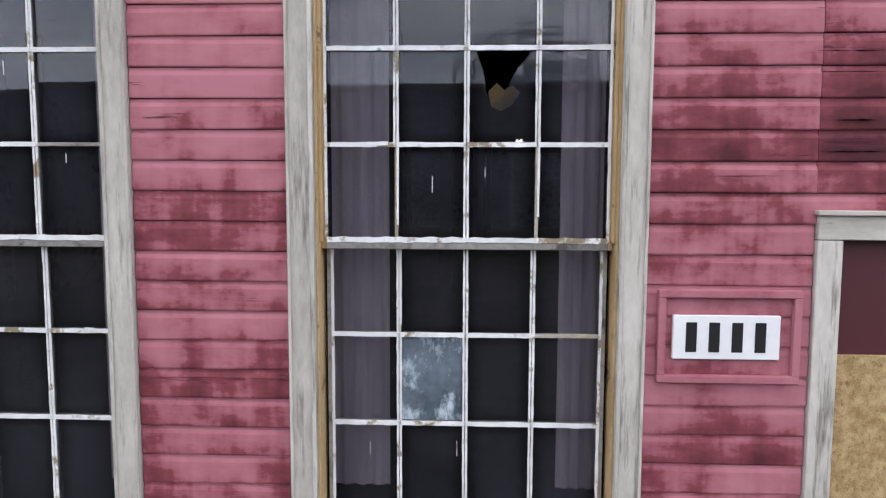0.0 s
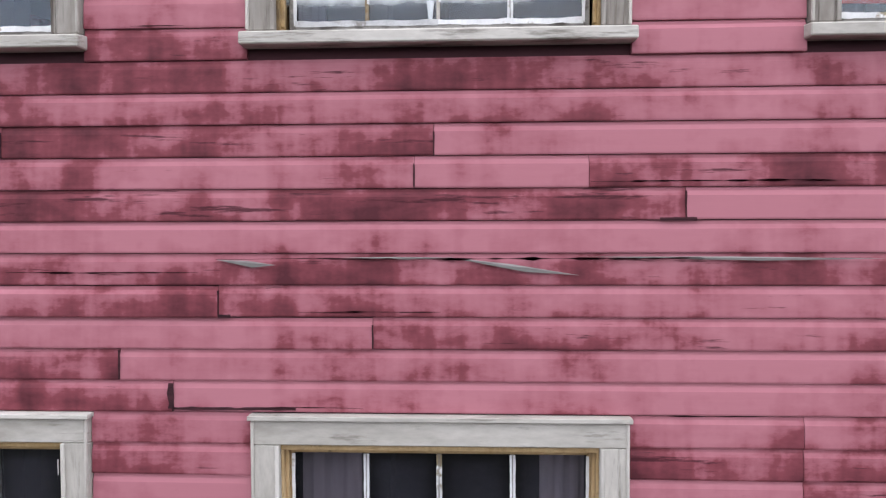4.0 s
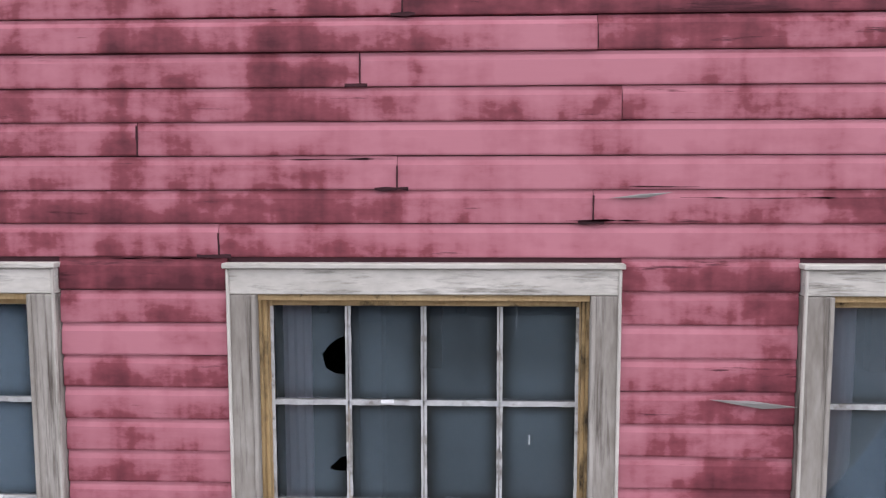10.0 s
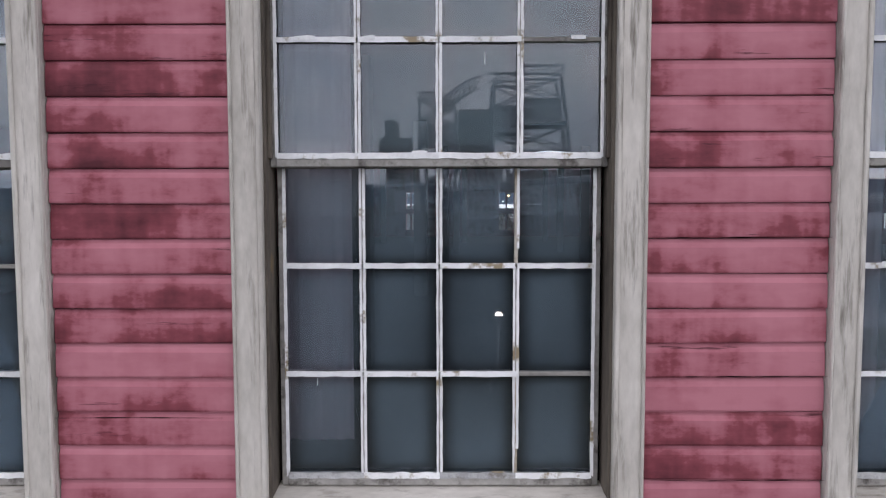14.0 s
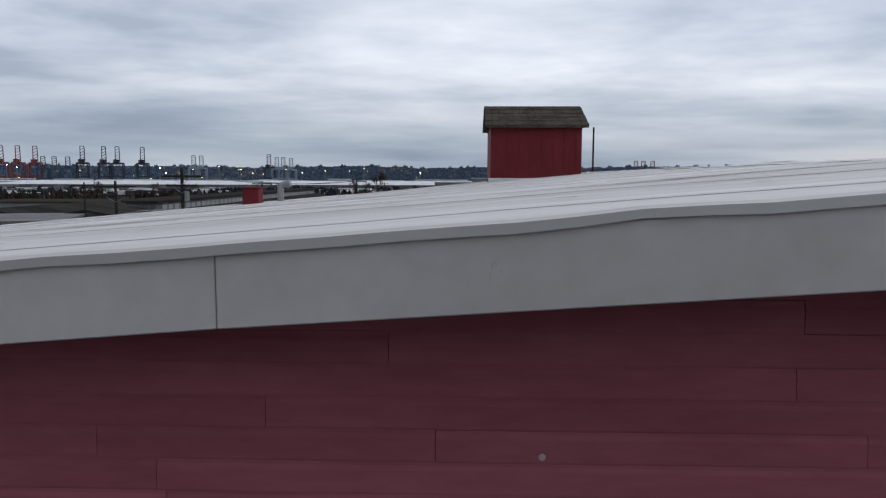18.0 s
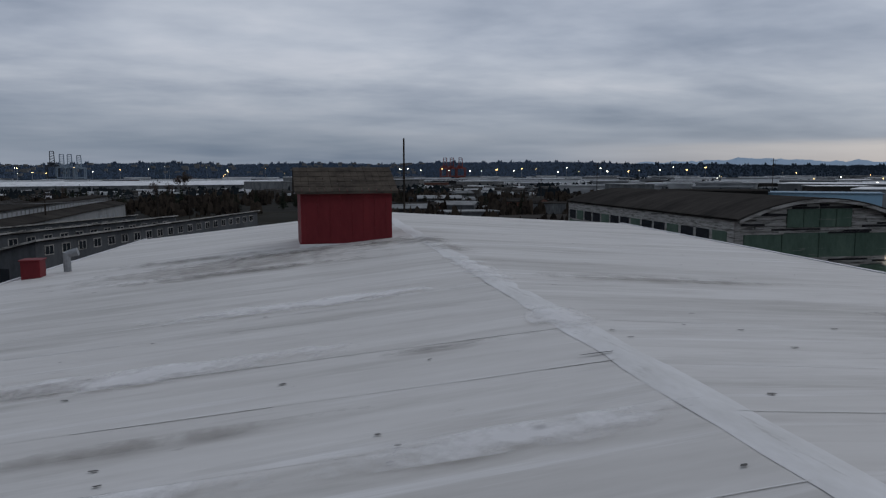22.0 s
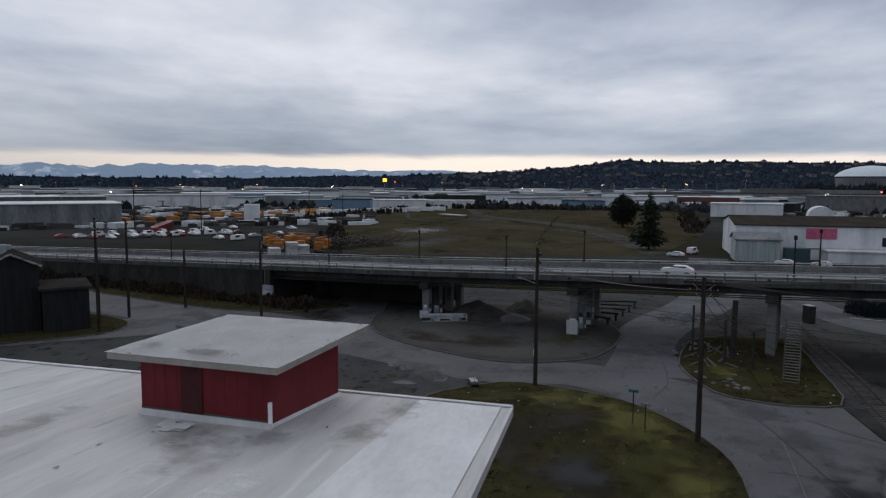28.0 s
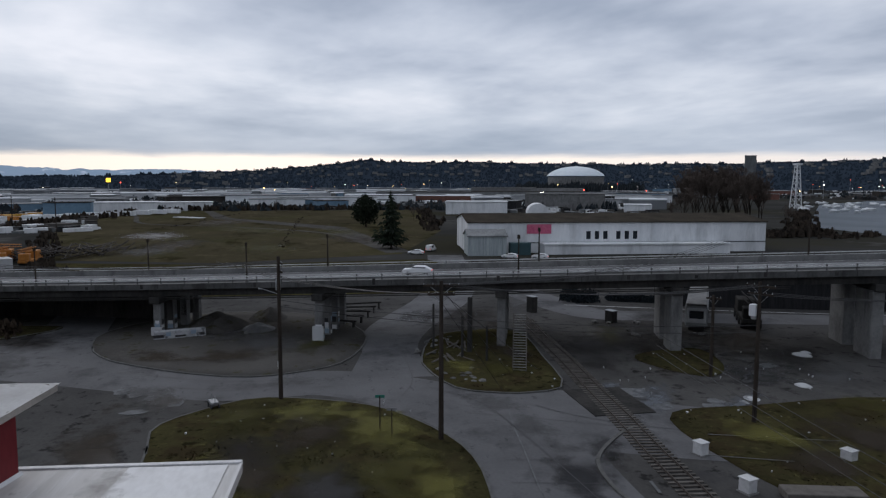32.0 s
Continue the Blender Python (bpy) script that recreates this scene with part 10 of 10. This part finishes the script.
# ---- clutter of the industrial flats ----
grng = random.Random(44)
DARKSTUFF = mat("yard_clutter_dark", (0.015, 0.016, 0.018), (0.07, 0.065, 0.06), 0.05, 0.9, 0.0, rand=0.5, island=True)
for nm, lab, m, n in (("yard_trailers", "rows of white trailers and low roofs", WHITE, 2300), ("yard_clutter", "dark parked machines, sheds and stacks", DARKSTUFF, 4200), ("yard_sheds", "grey sheds and containers far off", GREYWALL, 1600)):
    v, f = [], []
    while len(v) < n * 8:
        b, r = grng.uniform(-40, 138), 330 + 1350 * grng.random() ** 1.4
        if b < 30 and r < 540 or 75 < b < 106 and r < 540 or b > 118 and r < 1000 or 26 < b < 44 and r < 400:
            continue
        x, y = polar(b, r)
        k = 0.55 if r < 560 else 1.0
        w, d, h, a, q = k * grng.uniform(2.5, 11), k * grng.uniform(1.5, 5), k * grng.uniform(1.5, 4.5), grng.uniform(0, 3.1), len(v)
        c, s = math.cos(a), math.sin(a)
        v += [(x + sx * w * c - sy * d * s, y + sx * w * s + sy * d * c, sz * h) for sz in (0, 1) for sx, sy in ((-1, -1), (1, -1), (1, 1), (-1, 1))]
        f += [(q, q + 1, q + 5, q + 4), (q + 1, q + 2, q + 6, q + 5), (q + 2, q + 3, q + 7, q + 6), (q + 3, q, q + 4, q + 7), (q + 4, q + 5, q + 6, q + 7)]
    thing(nm, mesh(nm, v, f, m), lab, "yard", kind="stuff")
v, f = [], []
for _ in range(20000):
    b, r = grng.uniform(-40, 138), 520 + 1280 * grng.random() ** 1.2
    if noise.noise((b * 0.25, r * 0.004, 9)) < -0.02 or 75 < b < 104 and r < 500 or b > 115 and r < 1000:
        continue
    x, y = polar(b, r)
    h, w, q = grng.uniform(2.0, 7), grng.uniform(1.2, 3.6), len(v)
    v += [(x - w, y, -0.1), (x + w * 0.5, y - w, -0.1), (x + w * 0.5, y + w, -0.1), (x - w * 0.8, y + w * 0.3, h * 0.55), (x + w * 0.7, y - w * 0.6, h * 0.6), (x + w * 0.2, y + w * 0.8, h * 0.5), (x, y, h)]
    f += [(q, q + 1, q + 4, q + 3), (q + 1, q + 2, q + 5, q + 4), (q + 2, q, q + 3, q + 5), (q + 3, q + 4, q + 6), (q + 4, q + 5, q + 6), (q + 5, q + 3, q + 6)]
thing("far_trees", mesh("far_trees", v, f, TREELINE), "dark scrubby trees among the far yards", "trees", kind="stuff")
v, f = [], []
for _ in range(900):
    b, r = grng.uniform(107, 117), grng.uniform(1150, 1245)
    x, y = polar(b, r)
    h, w, q = grng.uniform(9, 18) + 10 * (r - 1150) / 95 * (0.6 + 0.5 * noise.noise((b * 0.9, 3, 1))), grng.uniform(2.5, 5), len(v)
    v += [(x - w, y, -0.1), (x + w * 0.5, y - w, -0.1), (x + w * 0.5, y + w, -0.1), (x - w * 0.8, y + w * 0.3, h * 0.55), (x + w * 0.7, y - w * 0.6, h * 0.6), (x + w * 0.2, y + w * 0.8, h * 0.5), (x, y, h)]
    f += [(q, q + 1, q + 4, q + 3), (q + 1, q + 2, q + 5, q + 4), (q + 2, q, q + 3, q + 5), (q + 3, q + 4, q + 6), (q + 4, q + 5, q + 6), (q + 5, q + 3, q + 6)]
thing("arena_woods", mesh("arena_woods", v, f, TREELINE), "dark conifer woods below the arena dome", "woods", kind="stuff")
# dark scrub, hedges and low trees of the flats
SCRUB = mat("winter_scrub", (0.016, 0.014, 0.013), (0.062, 0.050, 0.040), 0.2, 0.95, 0.0, rand=0.4, island=True, spec=0.0)


def scrub(name, label, places, seed):
    """Ragged clumps of crossing sprays; each place is (x, y, width, height)."""
    rg = random.Random(seed)
    v, f = [], []
    for x, y, w, h in places:
        for _ in range(7):
            a, q, k = rg.uniform(0, 6.28), rg.uniform(0.2, 1.0), len(v)
            px_, py_, zz = x + w * q * math.cos(a) * 0.6, y + w * q * math.sin(a) * 0.6, h * rg.uniform(0.25, 0.8)
            t = w * rg.uniform(0.25, 0.5)
            v += [(px_ - t * math.sin(a), py_ + t * math.cos(a), zz * rg.uniform(0.0, 0.5)), (px_ + t * math.sin(a), py_ - t * math.cos(a), zz * rg.uniform(0.0, 0.5)), (px_ + t * 0.7 * math.sin(a), py_ - t * 0.7 * math.cos(a), zz + h * 0.15), (px_, py_, zz + h * rg.uniform(0.15, 0.4)), (px_ - t * 0.7 * math.sin(a), py_ + t * 0.7 * math.cos(a), zz + h * 0.1)]
            f.append((k, k + 1, k + 2, k + 3, k + 4))
    thing(name, mesh(name, v, f, SCRUB), label, "scrub", kind="stuff")


srng = random.Random(77)
spots_n = []
while len(spots_n) < 1500:
    b, r = srng.uniform(-34, 31), 150 + 330 * srng.random() ** 0.8
    x, y = polar(b, r)
    if 50 < x < 82 and 65 < y < 135 or b < 2 and r < 300 or noise.noise((b * 0.3, r * 0.01, 3)) < -0.12:
        continue
    spots_n.append((x, y, srng.uniform(1.5, 4.5), srng.uniform(1.5, 7.5)))
scrub("flats_scrub", "dark leafless trees and scrub across the flats", spots_n, 5)
line = []
for (x0, y0), (x1, y1), n, w, h in (((300, 128), (495, 106), 150, 3.0, 4.0), ((528, -84), (532, 122), 170, 3.5, 4.5), ((205, 66), (300, 96), 70, 2.0, 2.2), ((132, 40), (190, 62), 60, 2.2, 2.6), ((241, -172), (246, -205), 60, 3.0, 3.6), ((250, -200), (300, -236), 60, 3.0, 3.2), ((300, -236), (420, -330), 60, 3.5, 3.6), ((228, -192), (244, -226), 30, 2.5, 2.6), ((300, -58), (520, -88), 120, 2.5, 3.0), ((330, 60), (480, 40), 60, 0.8, 0.5), ((230, 5), (420, 0), 60, 0.8, 0.5)):
    for k in range(n):
        u = srng.random()
        line.append((x0 + (x1 - x0) * u + srng.gauss(0, w), y0 + (y1 - y0) * u + srng.gauss(0, w), srng.uniform(0.5, 1.0) * w, srng.uniform(0.4, 1.1) * h))
scrub("field_hedges", "dark ragged hedgerows along the field and the shore", line, 9)
for k in range(26):
    b, r = srng.uniform(4, 30), srng.uniform(200, 430)
    x, y = polar(b, r)
    block("low_shed", "low dark shed among bare trees", x, y, srng.uniform(10, 26), srng.uniform(8, 14), srng.uniform(3, 5.5), -b + srng.uniform(-30, 30), srng.choice([SHEDW, BRICKW, GREYWALL, BLACKW]), srng.choice([DARKROOF, DARKROOF, GREYWALL]), "shed", "low sheds", gable=srng.choice([0, 1.2]))
# pale pipes lying along the verge by the railway
for a, b in (((53.4, -35.4), (50.0, -45.1)), ((49.3, -32.9), (47.0, -38.6))):
    bm = bmesh.new()
    add_tube(bm, (*a, 0.3), (*b, 0.3), 0.03, 0.03, 6)
    thing("ground_pipe", (bm, CONCRETE), "thin pale pipe lying along the verge", "pipe", "verge pipes")
strip("road_edge_line", [(115.2, -46.3, 0.3), (106.2, -67.5, 0.3), (98.7, -87.8, 0.3), (92, -110, 0.3)], 0.07, LANE, "pale edge line along the far road")
# long pale roofs of the far warehouses
v, f = [], []
for _ in range(420):
    b, r = srng.uniform(-36, 118), srng.uniform(560, 1500)
    if 75 < b < 104 and r < 620 or b < 26 and r < 800:
        continue
    x, y = polar(b, r)
    a, q = radians(-b + srng.uniform(-14, 14)), len(v)
    w, d, z, c, si = srng.uniform(8, 42), srng.uniform(6, 14), srng.uniform(4.5, 9.0), math.cos(a), math.sin(a)
    v += [(x + sx * w * c - sy * d * si, y + sx * w * si + sy * d * c, z + zz) for zz in (0, 0.9) for sx, sy in ((-1, -1), (1, -1), (1, 1), (-1, 1))]
    f += [(q, q + 1, q + 5, q + 4), (q + 1, q + 2, q + 6, q + 5), (q + 2, q + 3, q + 7, q + 6), (q + 3, q, q + 4, q + 7), (q + 4, q + 5, q + 6, q + 7)]
    k = len(v)
    v += [(x + sx * w * 0.97 * c - sy * d * 0.95 * si, y + sx * w * 0.97 * si + sy * d * 0.95 * c, zz) for zz in (0, z) for sx, sy in ((-1, -1), (1, -1), (1, 1), (-1, 1))]
    f += [(k, k + 1, k + 5, k + 4), (k + 1, k + 2, k + 6, k + 5), (k + 2, k + 3, k + 7, k + 6), (k + 3, k, k + 4, k + 7)]
thing("far_roofs", mesh("far_roofs", v, f, mat("far_pale_roofs", (0.16, 0.17, 0.18), (0.62, 0.64, 0.66), 0.004, 0.8, 0.0, rand=0.5, island=True, spread=0.12)), "long low sheds with pale roofs across the district", "roofs", kind="stuff")
